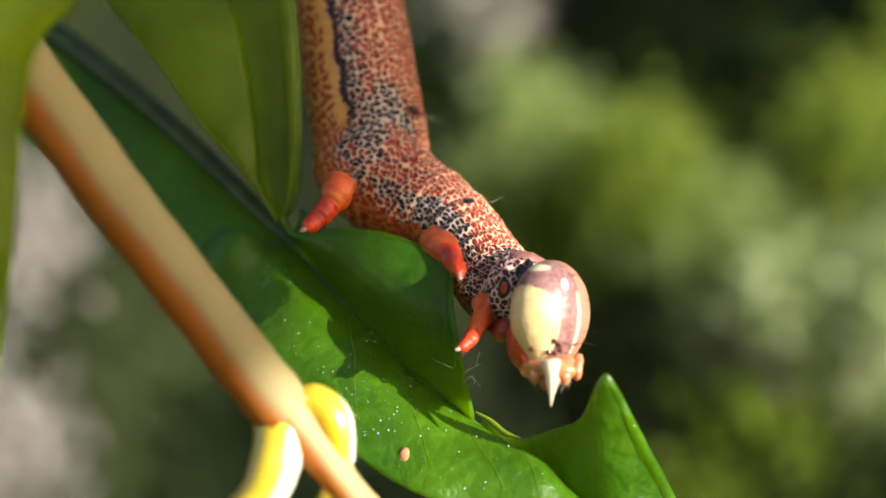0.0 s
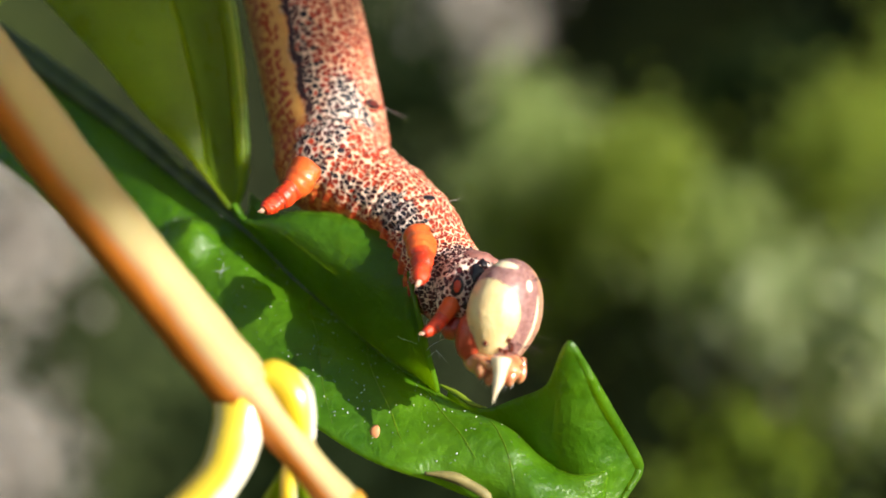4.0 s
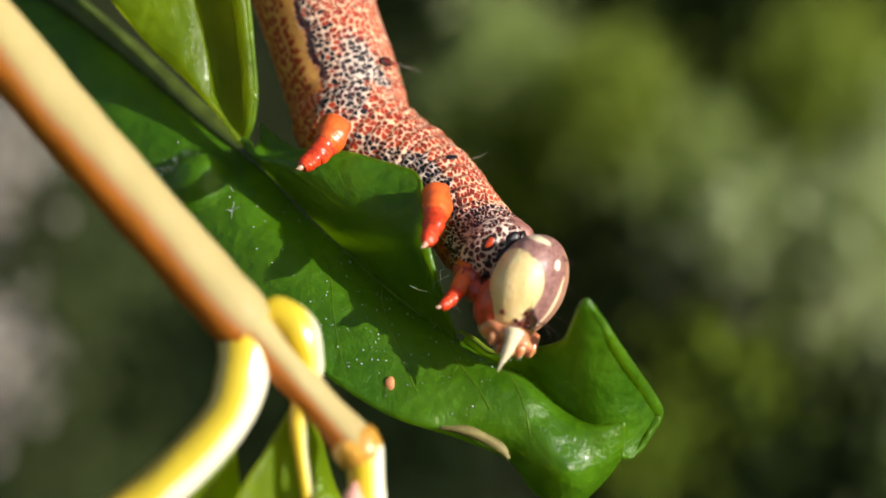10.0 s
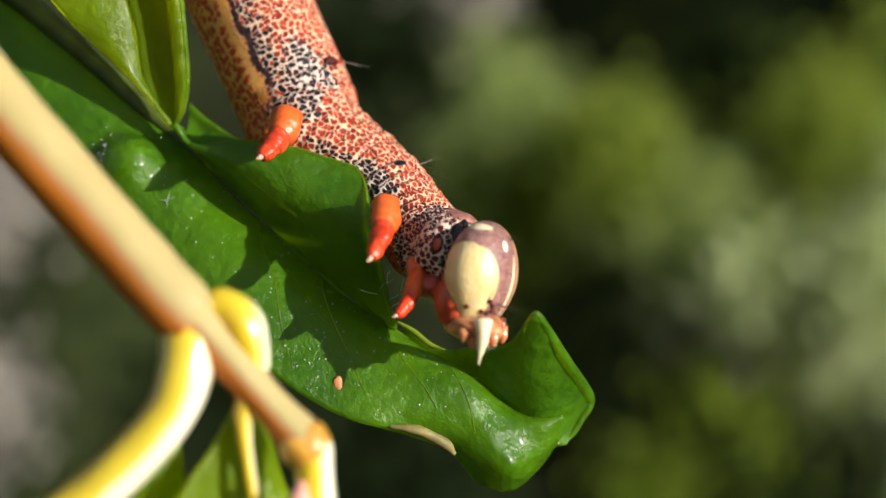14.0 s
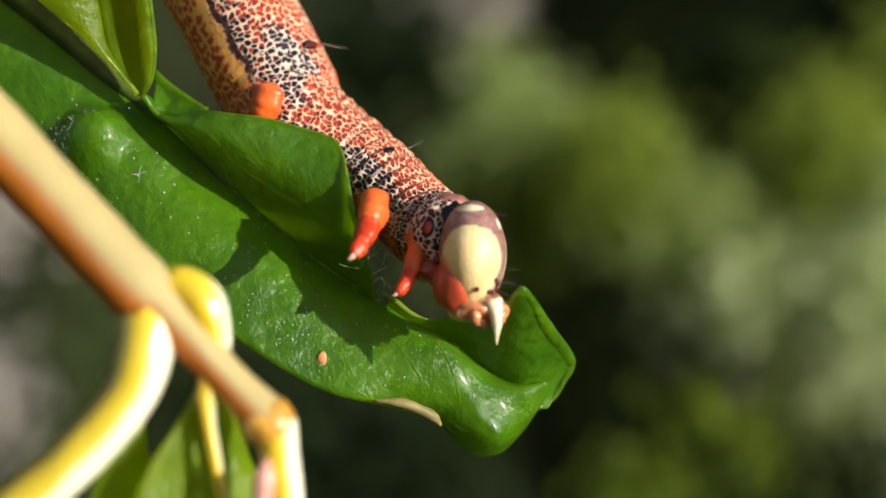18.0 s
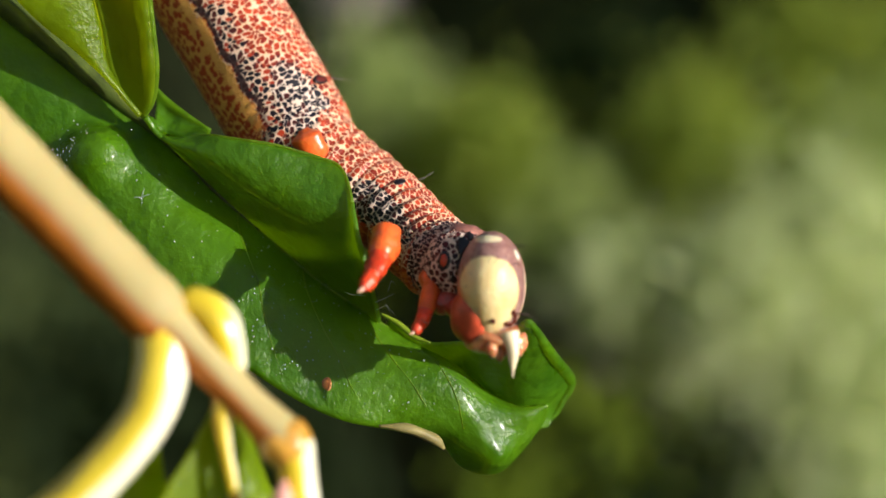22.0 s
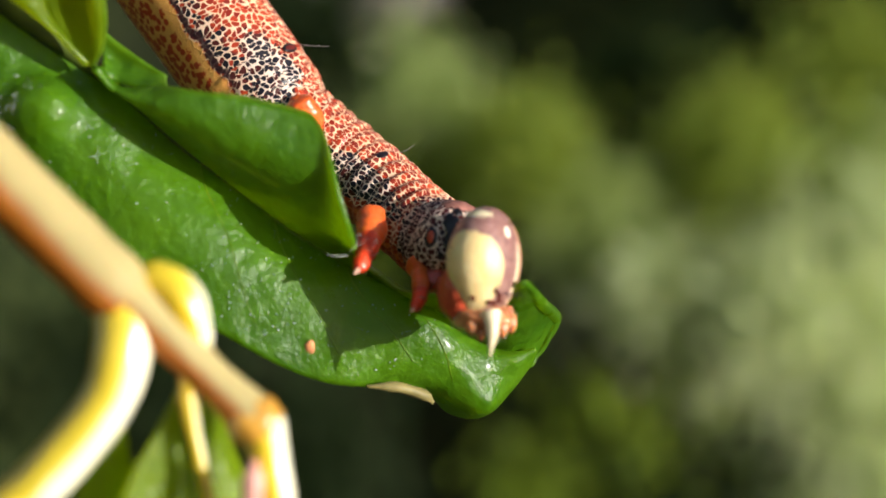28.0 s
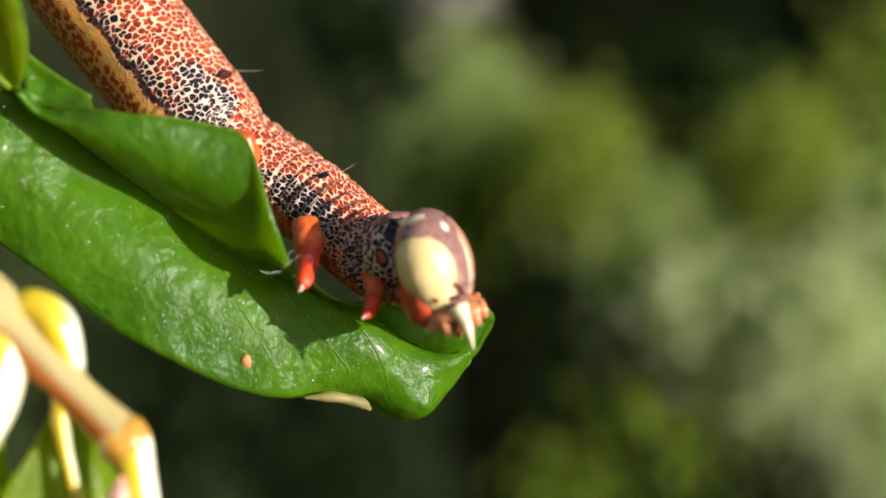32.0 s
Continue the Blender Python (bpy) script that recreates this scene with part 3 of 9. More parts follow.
def lower_rows(n, m):
    """The lower half: a round blister near the stalk, a rolled ridge along the tip and a lower edge that curls back."""
    grid = blade_rows(RIBLINE, LOWER, n, m, 0.75, 0.36, 1.0)
    for i, row in enumerate(grid):
        u = i / (n - 1)
        tip = min(1.0, max(0.0, (u - 0.60) / 0.16))
        tip *= tip * (3 - 2 * tip)
        for j, p in enumerate(row):
            w = j / (m - 1)
            p += Vector((0.25, -0.85, 0.40)) * 1.1 * MM * math.exp(-((p - swell_at).length / (1.30 * MM)) ** 4)
            p += Vector((0.10, -0.60, 0.75)) * 1.15 * MM * tip * (1 - u * 0.35) * math.sin(math.pi * min(1.0, w ** 0.62))
            along = min(1.0, max(0.0, (p - knob_a).dot(knob_b - knob_a) / (knob_b - knob_a).length_squared))
            p += Vector((0.10, -0.95, 0.10)) * (0.35 + 0.45 * along) * MM * math.exp(-((p - knob_a.lerp(knob_b, along)).length / (0.75 * MM)) ** 2)
            p += Vector((0.0, 1.0, 0.0)) * 0.9 * MM * max(0.0, (w - 0.78) / 0.22) ** 2 * tip
    return grid


BLADE_GRID = lower_rows(190, 40)


def on_blade(x, y, out):
    """The spot of the lower half that lies at (x, y) in the lens's view, lifted by so many millimetres."""
    best = min((p for row in BLADE_GRID for p in row), key=lambda p: (p - place(x, y, p.y / MM + EYE_DIST)).length)
    return best + Vector((0.15, -0.85, 0.4)) * out * MM


bm = bmesh.new()
sheet(bm, BLADE_GRID, 0.22 * MM)
part("lower_blade", bm, BLADE, leaf, "dark glossy green half of the blade")
# the upper half before the chewed gap, folded lengthwise: a flat lit panel and a rolled outer margin
FOLD = [L(40, -430, -0.4), L(110, -300, 0.2), L(170, -170, 0.9), L(205, -60, 1.5), L(232, 40, 2.1), L(247, 125, 2.6), L(276, 178, 2.9), L(300, 208, 3.0)]
bm = bmesh.new()
sheet(bm, blade_rows([L(-330, -420, -1.0), L(-190, -290, -0.4), L(-70, -170, 0.3), L(30, -70, 0.9), L(125, 36, 1.6), L(205, 104, 2.2), L(258, 158, 2.7), L(299, 211, 3.0)],
                     FOLD, 70, 18, 0.25, 0.15, 2.0, (0.0, -1.0, 0.0)), 0.2 * MM)
# the lobe's sunlit look is painted by a brighter blade colour
part("upper_lobe", bm, BLADE_YOUNG_LIT, leaf, "bright yellow-green lobe with light shining through")
bm = bmesh.new()
margin = [L(200, -430, -1.2), L(252, -300, -0.6), L(286, -170, 0.1), L(306, -60, 0.8), L(318, 40, 1.5), L(325, 125, 2.1), L(319, 180, 2.5), L(304, 213, 2.95)]
rows = blade_rows(FOLD, margin, 70, 22, 0.0, 0.1, 2.5, (0.0, -1.0, 0.0))
for i, row in enumerate(rows):
    taper = min(1.0, (69 - i) / 22)
    for j, p in enumerate(row):
        w = j / 21
        p += Vector((0.0, 1.0, 0.0)) * MM * taper * (0.22 * math.sin(math.pi * min(1.0, w / 0.80)) - 0.28 * max(0.0, math.sin(math.pi * (w - 0.76) / 0.24)) * (w > 0.76))
sheet(bm, rows, 0.2 * MM)
rim = [row[21] for row in rows]
part("lobe_margin", bm, BLADE_YOUNG_LIT, leaf, "rolled margin of the lobe with a bright rim")
# paler tube paints the light along the lobe's edge
bm = bmesh.new()
tube(bm, rim[::4] + rim[-1:], [0.14, 0.15, 0.15, 0.14, 0.10], 8, 70, 0.1)
part("rim", bm, VEIN, leaf, "pale rounded tube for the lobe's lit rim")
# the flap behind which the body lies
bm = bmesh.new()
rows = blade_rows([L(312, 222, 3.9), L(345, 255, 3.7), L(430, 345, 3.1), L(520, 430, 2.6), L(600, 500, 2.2), L(660, 545, 2.0), L(704, 576, 1.8)],
                  [L(319, 216, 3.0), L(338, 248, 2.8), L(410, 236, 1.4), L(500, 246, 1.0), L(585, 270, 0.8), L(638, 296, 0.5), L(652, 385, -1.0)], 110, 20, 1.3, 0.25, 3.0, (0, -1, 0.1))
for row in rows:
    for j in range(14, 20):
        p = row[j]
        p += (row[j] - row[j - 3]).normalized() * (0.03 * noise.noise(row[19] * 1500) + 0.15 * noise.noise(row[19] * 450)) * ((j - 13) / 6) * MM
sheet(bm, rows, 0.2 * MM)
part("flap", bm, BLADE, leaf, "raised flap of the blade with a bitten rim")
# the flap's lit edge is drawn as a paler tube
bm = bmesh.new()
tube(bm, [rows[i][19] + Vector((0.01, -0.02, 0.02)) * MM for i in range(30, 108, 6)], [0.03, 0.055, 0.06, 0.065, 0.06], 8, 90, 0.25)
part("bitten_rim", bm, VEIN, leaf, "pale tube for the flap's lit rim")
# torn strip of blade between the lobe and the flap
bm = bmesh.new()
sheet(bm, blade_rows([L(322, 229, 3.1), L(345, 243, 3.0), L(378, 246, 2.4), L(412, 240, 1.8)],
                     [L(331, 168, 3.9), L(352, 188, 3.7), L(384, 212, 3.3), L(416, 233, 2.8)], 24, 8, -0.4, 0.1, 9.0, (0, -1, 0)), 0.18 * MM)
part("torn_edge", bm, BLADE, leaf, "torn curled strip beside the bite")
bm = bmesh.new()
tube(bm, [L(322, 229, 3.0), L(338, 249, 2.8), L(372, 249, 2.2), L(412, 240, 1.5)], [0.10, 0.11, 0.10, 0.05], 8, 24)
part("rim", bm, RIM, leaf, "bright curled rim")
# loose silk threads near the feet
rng = random.Random(33)
for _ in range(7):
    p = L(rng.uniform(655, 715), rng.uniform(490, 560), -0.6)
    q = p + Vector((rng.uniform(-0.8, 0.8), -0.3, rng.uniform(-0.5, 0.9))) * MM
    bm = bmesh.new()
    tube(bm, [p, p.lerp(q, 0.5) + Vector((rng.uniform(-0.3, 0.3), -0.1, rng.uniform(-0.2, 0.3))) * MM, q], [0.008, 0.009, 0.004], 5, 10)
    part("silk_thread", bm, HAIR_WHITE, leaf, "fine white silk thread")
# the lobe past the gap
bm = bmesh.new()
sheet(bm, blade_rows([L(718, 572, 1.8), L(770, 618, 1.7), L(830, 662, 1.7), L(880, 702, 1.6), L(925, 735, 1.6), L(962, 757, 1.5), L(985, 770, 1.5), L(992, 773, 1.5)],
                     [L(722, 562, 1.6), L(776, 604, 1.2), L(838, 604, 0.2), L(902, 596, -1.4), L(952, 541, -3.2), L(1004, 622, -0.6), L(1048, 690, 2.2), L(1030, 738, 2.0)], 80, 20, -0.4, 0.2, 4.0), 0.22 * MM)
part("tip_lobe", bm, BLADE, leaf, "upturned green lobe beside the bite")
bm = bmesh.new()
tube(bm, [L(950, 543, -3.2), L(968, 566, -2.5), L(1004, 624, -0.7), L(1042, 680, 1.8), L(1046, 702, 2.2), L(1030, 736, 2.0)], [0.05, 0.17, 0.24, 0.26, 0.22, 0.08], 12, 40, 0.1)
part("rolled_rim", bm, BLADE, leaf, "thick rolled rim of the lobe")
bm = bmesh.new()
tube(bm, [L(704, 556, 1.7), L(735, 574, 1.5), L(762, 596, 1.2), L(790, 606, 0.9)], [0.05, 0.12, 0.11, 0.03], 8, 24, 0.2)
part("bitten_rim", bm, RIM, leaf, "pale freshly bitten rim")
bm = bmesh.new()
tube(bm, [p + Vector((-0.02, -0.16, -0.02)) * MM for p in RIBLINE[:8]], [0.62, 0.60, 0.54, 0.46, 0.34, 0.18, 0.10], 14, 80, 0.05)
part("midrib", bm, RIB, leaf, "broad midrib, olive-green darkened for shade")
bm = bmesh.new()
tube(bm, [p + Vector((-0.02, -0.17, 0.02)) * MM for p in RIBLINE[6:13]], [0.06, 0.10, 0.10, 0.09, 0.08, 0.06, 0.03], 10, 70, 0.1)
part("vein", bm, VEIN, leaf, "pale yellow-green vein along the fold")
# side veins, faintly raised
for k, (i0, reach) in enumerate(((80, 20), (96, 24), (112, 26), (126, 26))):
    pts = [BLADE_GRID[min(188, i0 + int(reach * (j / 36) ** 1.3))][j] + Vector((0.03, -0.10, 0.05)) * MM for j in (0, 6, 12, 18, 24, 30, 36)]
    bm = bmesh.new()
    tube(bm, pts, [0.045, 0.032, 0.024, 0.012], 6, 30, 0.1)
    part("vein", bm, VEIN, leaf)
bm = bmesh.new()
ball(bm, on_blade(597, 668, 0.10), (0.20, 0.10, 0.30), None, 12, 8, 0.3)
part("spot", bm, SPOT, leaf, "small rust-coloured spot")
bm = bmesh.new()
tube(bm, [L(690, 744, -0.9), L(740, 750, -0.9), L(790, 772, -0.7), L(808, 792, -0.5)], [0.06, 0.20, 0.20, 0.08], 10, 24, 0.4)
part("scar", bm, SCAR, leaf, "dry straw-coloured scar on the rim")

# dust grains on the blade, some of them in place of glints
rng = random.Random(21)
rows = lower_rows(150, 22)
bm = bmesh.new()
for _ in range(210):
    i, j = rng.choice((rng.randrange(35, 116), int(rng.gauss(80, 9)))), rng.randrange(2, 20)
    p = rows[i][j] + Vector((rng.uniform(-0.12, 0.12), -0.13, rng.uniform(-0.1, 0.1) + 0.08)) * MM
    r = rng.choice((0.014, 0.016, 0.02, 0.03))
    bmesh.ops.create_icosphere(bm, subdivisions=1, radius=r * MM, matrix=Matrix.Translation(p))
# denser pale grains on the swelling imitate its sparkle in the sun
for _ in range(320):
    p = swell_at + Vector((rng.gauss(0, 0.7), -1.02 - 0.1 * rng.random(), rng.gauss(0.1, 0.7))) * MM
    bmesh.ops.create_icosphere(bm, subdivisions=1, radius=rng.choice((0.010, 0.015, 0.024)) * MM, matrix=Matrix.Translation(p))
tagged(part("dust_glints", bm, HAIR_WHITE, leaf, "fine pale dust grains and painted glints"), kind="stuff")
bm = bmesh.new()
for k in range(4):
    c = on_blade(288, 350, 0.2)
    a = 2.2 * k + 0.4 + 0.5 * (k % 2)
    tip = c + Vector((math.cos(a), -0.25, math.sin(a))) * rng.uniform(0.2, 0.6) * MM
    tube(bm, [c, c.lerp(tip, 0.5) + Vector((0.04, -0.05, 0.05)) * MM, tip], [0.010, 0.007, 0.003], 5, 8)
part("fluff", bm, HAIR_WHITE, leaf, "tuft of white fluff")
# ---------------------------------------------------------------- the twig in front
twig = thing("twig", "smooth cream and orange twig with yellow leaf stalks", "twig")


def S(x, y, fwd=0.0):
    return place(x, y, 46.0 - fwd)


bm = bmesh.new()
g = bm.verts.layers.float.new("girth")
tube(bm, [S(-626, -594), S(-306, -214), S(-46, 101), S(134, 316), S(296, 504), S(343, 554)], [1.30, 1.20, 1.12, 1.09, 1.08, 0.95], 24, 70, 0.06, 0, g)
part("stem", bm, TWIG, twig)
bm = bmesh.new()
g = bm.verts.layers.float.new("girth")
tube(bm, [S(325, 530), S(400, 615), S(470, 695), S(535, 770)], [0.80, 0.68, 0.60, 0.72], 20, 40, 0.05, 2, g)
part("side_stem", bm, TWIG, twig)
bm = bmesh.new()
ball(bm, S(535, 772), (0.85, 0.8, 0.8), None, 20, 12, 0.15)
part("node", bm, NODE, twig, "swollen orange-brown node")
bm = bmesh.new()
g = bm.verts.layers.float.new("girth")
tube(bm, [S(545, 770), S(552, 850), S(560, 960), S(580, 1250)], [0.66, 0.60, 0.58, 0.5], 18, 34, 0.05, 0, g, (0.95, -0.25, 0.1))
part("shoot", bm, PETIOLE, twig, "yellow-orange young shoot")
bm = bmesh.new()
tube(bm, [S(528, 835, 0.6), S(522, 870, 0.8), S(515, 930, 0.8)], [0.10, 0.34, 0.30], 12, 16)
part("bud", bm, BUD, twig, "small pink bud")
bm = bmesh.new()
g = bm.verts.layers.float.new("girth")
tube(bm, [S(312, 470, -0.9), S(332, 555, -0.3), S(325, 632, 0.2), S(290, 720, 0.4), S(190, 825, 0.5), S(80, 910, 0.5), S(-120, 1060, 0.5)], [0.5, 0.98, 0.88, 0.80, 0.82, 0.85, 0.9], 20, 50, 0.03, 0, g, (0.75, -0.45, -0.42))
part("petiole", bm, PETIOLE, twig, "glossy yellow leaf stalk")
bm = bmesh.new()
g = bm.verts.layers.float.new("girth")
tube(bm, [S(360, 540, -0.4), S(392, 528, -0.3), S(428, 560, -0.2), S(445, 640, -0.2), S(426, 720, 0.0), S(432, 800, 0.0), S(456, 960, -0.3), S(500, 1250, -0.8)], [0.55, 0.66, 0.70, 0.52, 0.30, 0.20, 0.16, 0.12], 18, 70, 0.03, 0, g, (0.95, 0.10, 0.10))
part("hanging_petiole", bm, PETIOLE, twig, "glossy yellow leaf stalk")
bm = bmesh.new()
sheet(bm, blade_rows([S(430, 690, -1.0), S(428, 740, -1.2), S(432, 810, -1.6), S(445, 900, -2), S(470, 1050, -2.2)],
                     [S(420, 700, -1.0), S(372, 770, -0.4), S(322, 840, 0.2), S(300, 930, 0.2), S(380, 1080, -1)], 40, 12, 0.3, 0.1, 5.0), 0.2 * MM)
part("hanging_blade", bm, BLADE_YOUNG_LIT, twig)
bm = bmesh.new()
sheet(bm, blade_rows([S(430, 690, -1.0), S(428, 740, -1.2), S(432, 810, -1.6), S(445, 900, -2), S(470, 1050, -2.2)],
                     [S(445, 700, -1.4), S(475, 770, -2.4), S(500, 850, -3.2), S(540, 930, -3.4), S(560, 1080, -3)], 40, 12, 0.3, 0.1, 6.0), 0.2 * MM)
part("hanging_blade", bm, BLADE_YOUNG_LIT, twig)
bm = bmesh.new()
sheet(bm, blade_rows([S(-420, -300, 7), S(-420, -60, 7), S(-420, 160, 7), S(-420, 420, 7), S(-420, 700, 7)],
                     [S(-60, -430, 6), S(-120, -250, 6), S(-205, -120, 6), S(-222, 250, 6), S(-250, 560, 6)], 40, 12, 0.5, 0.2, 7.0), 0.2 * MM)
part("side_blade", bm, BLADE_YOUNG_LIT, twig, "yellow-green leaf seen edge-on")
bm = bmesh.new()
sheet(bm, blade_rows([S(312, 740, -1.2), S(316, 800, -1.4), S(322, 860, -1.6), S(330, 960, -1.8), S(350, 1120, -2)],
                     [S(300, 746, -1.2), S(262, 800, -1.0), S(222, 870, -0.8), S(200, 960, -0.8), S(240, 1120, -1)], 36, 10, 0.3, 0.1, 8.0), 0.2 * MM)
part("young_blade", bm, BLADE_YOUNG_LIT, twig, "small yellow-green young leaf")

# ---------------------------------------------------------------- the caterpillar
caterpillar = thing("caterpillar", "red-brown speckled looper caterpillar feeding on the leaf edge", "caterpillar")
cat = {"rings": [], "legs": []}
RING_LEN = [1.3, 0.54, 0.39, 0.81, 1.14, 1.25, 1.2, 1.27, 1.29, 1.09, 0.77, 0.61, 0.59]
RING_RAD = [2.48, 2.44, 2.40, 2.34, 2.20, 2.00, 1.82, 1.68, 1.62, 1.58, 1.58, 1.56, 1.53, 1.46]


def with_rest(bm, shift):
    lay = bm.verts.layers.float_vector.new("rest")
    for v in bm.verts:
        v[lay] = v.co / MM + Vector((shift, 0, 0))


def body_piece(name, length, r0, r1, shift, over, folds, label=""):
    """A round length of body along x, with over-long rounded ends that slip into its neighbours."""
    bm = bmesh.new()
    n, sides = 26, 64
    lo, hi = -length / 2 - over, length / 2 + over
    rings = []
    for i in range(n):
        u = i / (n - 1)
        x = lo + (hi - lo) * u
        w = (x + length / 2) / length
        r = r0 + (r1 - r0) * min(1.3, max(-0.3, w))
        out = max(0.0, abs(x) - length / 2) / over
        r *= 1 - 0.10 * out ** 2
        r *= 1 + folds * math.cos(w * 2 * math.pi * 2)
        ring = []
        for j in range(sides):
            a = 2 * math.pi * j / sides
            p = Vector((x, -r * math.cos(a), r * math.sin(a)))
            k = 1 + 0.018 * noise.noise((p + Vector((shift, 0, 0))) * 1.6) + 0.022 * noise.noise((p + Vector((shift, 0, 0))) * 4.5)
            ring.append(bm.verts.new(Vector((p.x, p.y * k, p.z * k)) * MM))
        rings.append(ring)
    for a, b in zip(rings, rings[1:]):
        for j in range(sides):
            bm.faces.new((a[j], a[(j + 1) % sides], b[(j + 1) % sides], b[j]))
    for ring, x in ((rings[0], lo), (rings[-1], hi)):
        v = bm.verts.new((x * MM, 0, 0))
        for j in range(sides):
            bm.faces.new((ring[j], ring[(j + 1) % sides], v))
    bmesh.ops.recalc_face_normals(bm, faces=bm.faces)
    with_rest(bm, shift)
    return part(name, bm, SKIN, caterpillar, label)


def on_skin(x, ang, r):
    a = radians(ang)
    return Vector((x, -r * math.cos(a), r * math.sin(a))) * MM


def spiracle(owner, x, ang, r, big, core, wide=0.62):
    a = radians(ang)
    turn = Euler((-a, 0, 0)).to_matrix()
    bm = bmesh.new()
    ball(bm, on_skin(x, ang, r - 0.02), (big * wide, 0.035, big), turn, 14, 8)
    ring = part("spiracle", bm, BLACK, owner, "black-rimmed breathing hole")
    bm = bmesh.new()
    ball(bm, on_skin(x, ang, r - 0.005), (big * wide * 0.66, 0.03, big * 0.76), turn, 12, 8)
    part("spiracle_core", bm, core, owner, "rust-coloured oval centre")


def seta(owner, base, tip, r=0.012, material=None):
    bm = bmesh.new()
    mid = base.lerp(tip, 0.5) + Vector((0.06, 0.02, 0.05)) * MM
    tube(bm, [base, mid, tip], [r, r * 0.7, r * 0.2], 5, 6)
    part("seta", bm, material or SETA, owner)


abdomen = body_piece("abdomen", 26.0, 2.58, 2.48, -13.0, 0.9, 0.0, "long orange and red-brown netted abdomen")
for v in abdomen.data.vertices:
    v.co.x -= 13.0 * MM
cat["abdomen"] = abdomen
spiracle(abdomen, -0.1, 57, 2.53, 0.44, SPIRACLE, 0.5)
spiracle(abdomen, -5.6, 8, 2.56, 0.44, SPIRACLE, 0.8)
shift = 0.0
for i, ln in enumerate(RING_LEN):
    shift += ln / 2
    ring = body_piece("body_ring", ln, RING_RAD[i], RING_RAD[i + 1], shift, 0.55, 0.045 if i > 6 else 0.020 if i > 3 else 0.008)
    cat["rings"].append(ring)
    shift += ln / 2
spiracle(cat["rings"][7], 0.0, 42, 1.72, 0.28, BLACK)
# the neck carries an orange spiracle, its front black shield spots
bm = bmesh.new()
COLLAR = Vector((0.40, 0.0, -0.05))
ball(bm, COLLAR * MM, (0.98, 1.50, 1.52), None, 56, 36, 0.0)
for v in bm.verts:
    p = v.co / MM
    v.co += (v.co - COLLAR * MM) * (0.05 * noise.noise(p * 1.4) + 0.025 * noise.noise(p * 4.0) + 0.03 * math.sin(p.x * 7.0))
with_rest(bm, 12.0)
part("collar", bm, SKIN_NECK, cat["rings"][12], "black and cream netted collar behind the head")


def front_spot(name, ang, r, big, narrow, thick, material, label):
    """A flat oval set into the dome of the collar."""
    a = radians(ang)
    y, z = -r * math.cos(a), r * math.sin(a)
    x = 0.98 * math.sqrt(max(0.05, 1 - (r / 1.5) ** 2))
    n = Vector((x / 0.96, y / 2.25, z / 2.3)).normalized()
    bm = bmesh.new()
    ball(bm, (COLLAR + Vector((x, y, z)) + n * 0.03) * MM, (thick, big * narrow, big), n.to_track_quat("X", "Z").to_matrix(), 18, 12, 0.0 if "spiracle" in name else 0.5)
    return part(name, bm, material, cat["rings"][12], label)


front_spot("spiracle", 10, 1.10, 0.36, 0.64, 0.07, BLACK, "black-rimmed breathing hole")
front_spot("spiracle_core", 10, 1.10, 0.28, 0.58, 0.10, SPIRACLE_ORANGE, "dark orange-red oval centre")
for ang, r, big in ((62, 0.85, 0.36), (30, 0.45, 0.30), (0, 0.50, 0.22), (-30, 0.85, 0.14), (-60, 0.95, 0.16), (85, 1.15, 0.18)):
    front_spot("shield_spot", ang, r, big, 0.75, 0.09, BLACK, "glossy black patch behind the head")
# red flesh below the collar, between the last legs and the cheek
for y, z, x, rr in ((-0.62, -1.42, 0.55, 0.74), (-0.30, -1.60, 1.25, 0.70)):
    bm = bmesh.new()
    ball(bm, Vector((x, y, z)) * MM, (rr, rr * 0.9, rr * 0.62), None, 24, 14, 0.22)
    part("neck_fold", bm, FOLD_RED, cat["rings"][12], "dark red fleshy fold under the neck")
# smooth hood over the neck
bm = bmesh.new()
ball(bm, Vector((0.30, 0.10, 1.02)) * MM, (0.78, 0.88, 0.54), None, 28, 16, 0.16)
part("neck_hood", bm, HOOD, cat["rings"][12], "smooth pinkish-brown hood over the neck")
seta(abdomen, on_skin(-0.3, 80, 2.4), on_skin(0.5, 84, 3.4), 0.012, SETA_PALE)
seta(cat["rings"][7], on_skin(0.0, 70, 1.6), on_skin(0.3, 80, 2.4), 0.012, SETA_PALE)

# head: x forward, -y to the near side, z to the crown; flattened along the way it faces
FACE = Euler((0, 0, radians(33))).to_matrix()


def on_head(az, zz, out=1.0):
    w = (1 - 0.16 * max(0, -zz / 2.08) ** 1.5) * math.sqrt(max(0.02, 1 - (zz / 2.08) ** 2)) * out
    d = FACE @ Vector((math.cos(az), -math.sin(az), 0))
    k = w / math.sqrt((d.x / 1.25) ** 2 + (d.y / 1.85) ** 2)
    return Vector((math.cos(az) * k, -math.sin(az) * k, zz)) * MM


bm = bmesh.new()
made = bmesh.ops.create_uvsphere(bm, u_segments=48, v_segments=32, radius=1.0)["verts"]
for v in made:
    p = v.co.copy()
    w = 1.0 - 0.16 * max(0, -p.z) ** 1.5 + 0.03 * p.z
    q = FACE @ Vector((p.x, p.y, 0))
    p = FACE.transposed() @ Vector((q.x * 1.25 * w, q.y * 1.85 * w, p.z * 2.08))
    groove = 0.05 * math.exp(-((math.atan2(-p.y, p.x) - 0.62) / 0.10) ** 2) * max(0.0, 1 - abs(p.z) / 2.1)
    v.co = p * (1 - groove) * MM
with_rest(bm, 0.0)
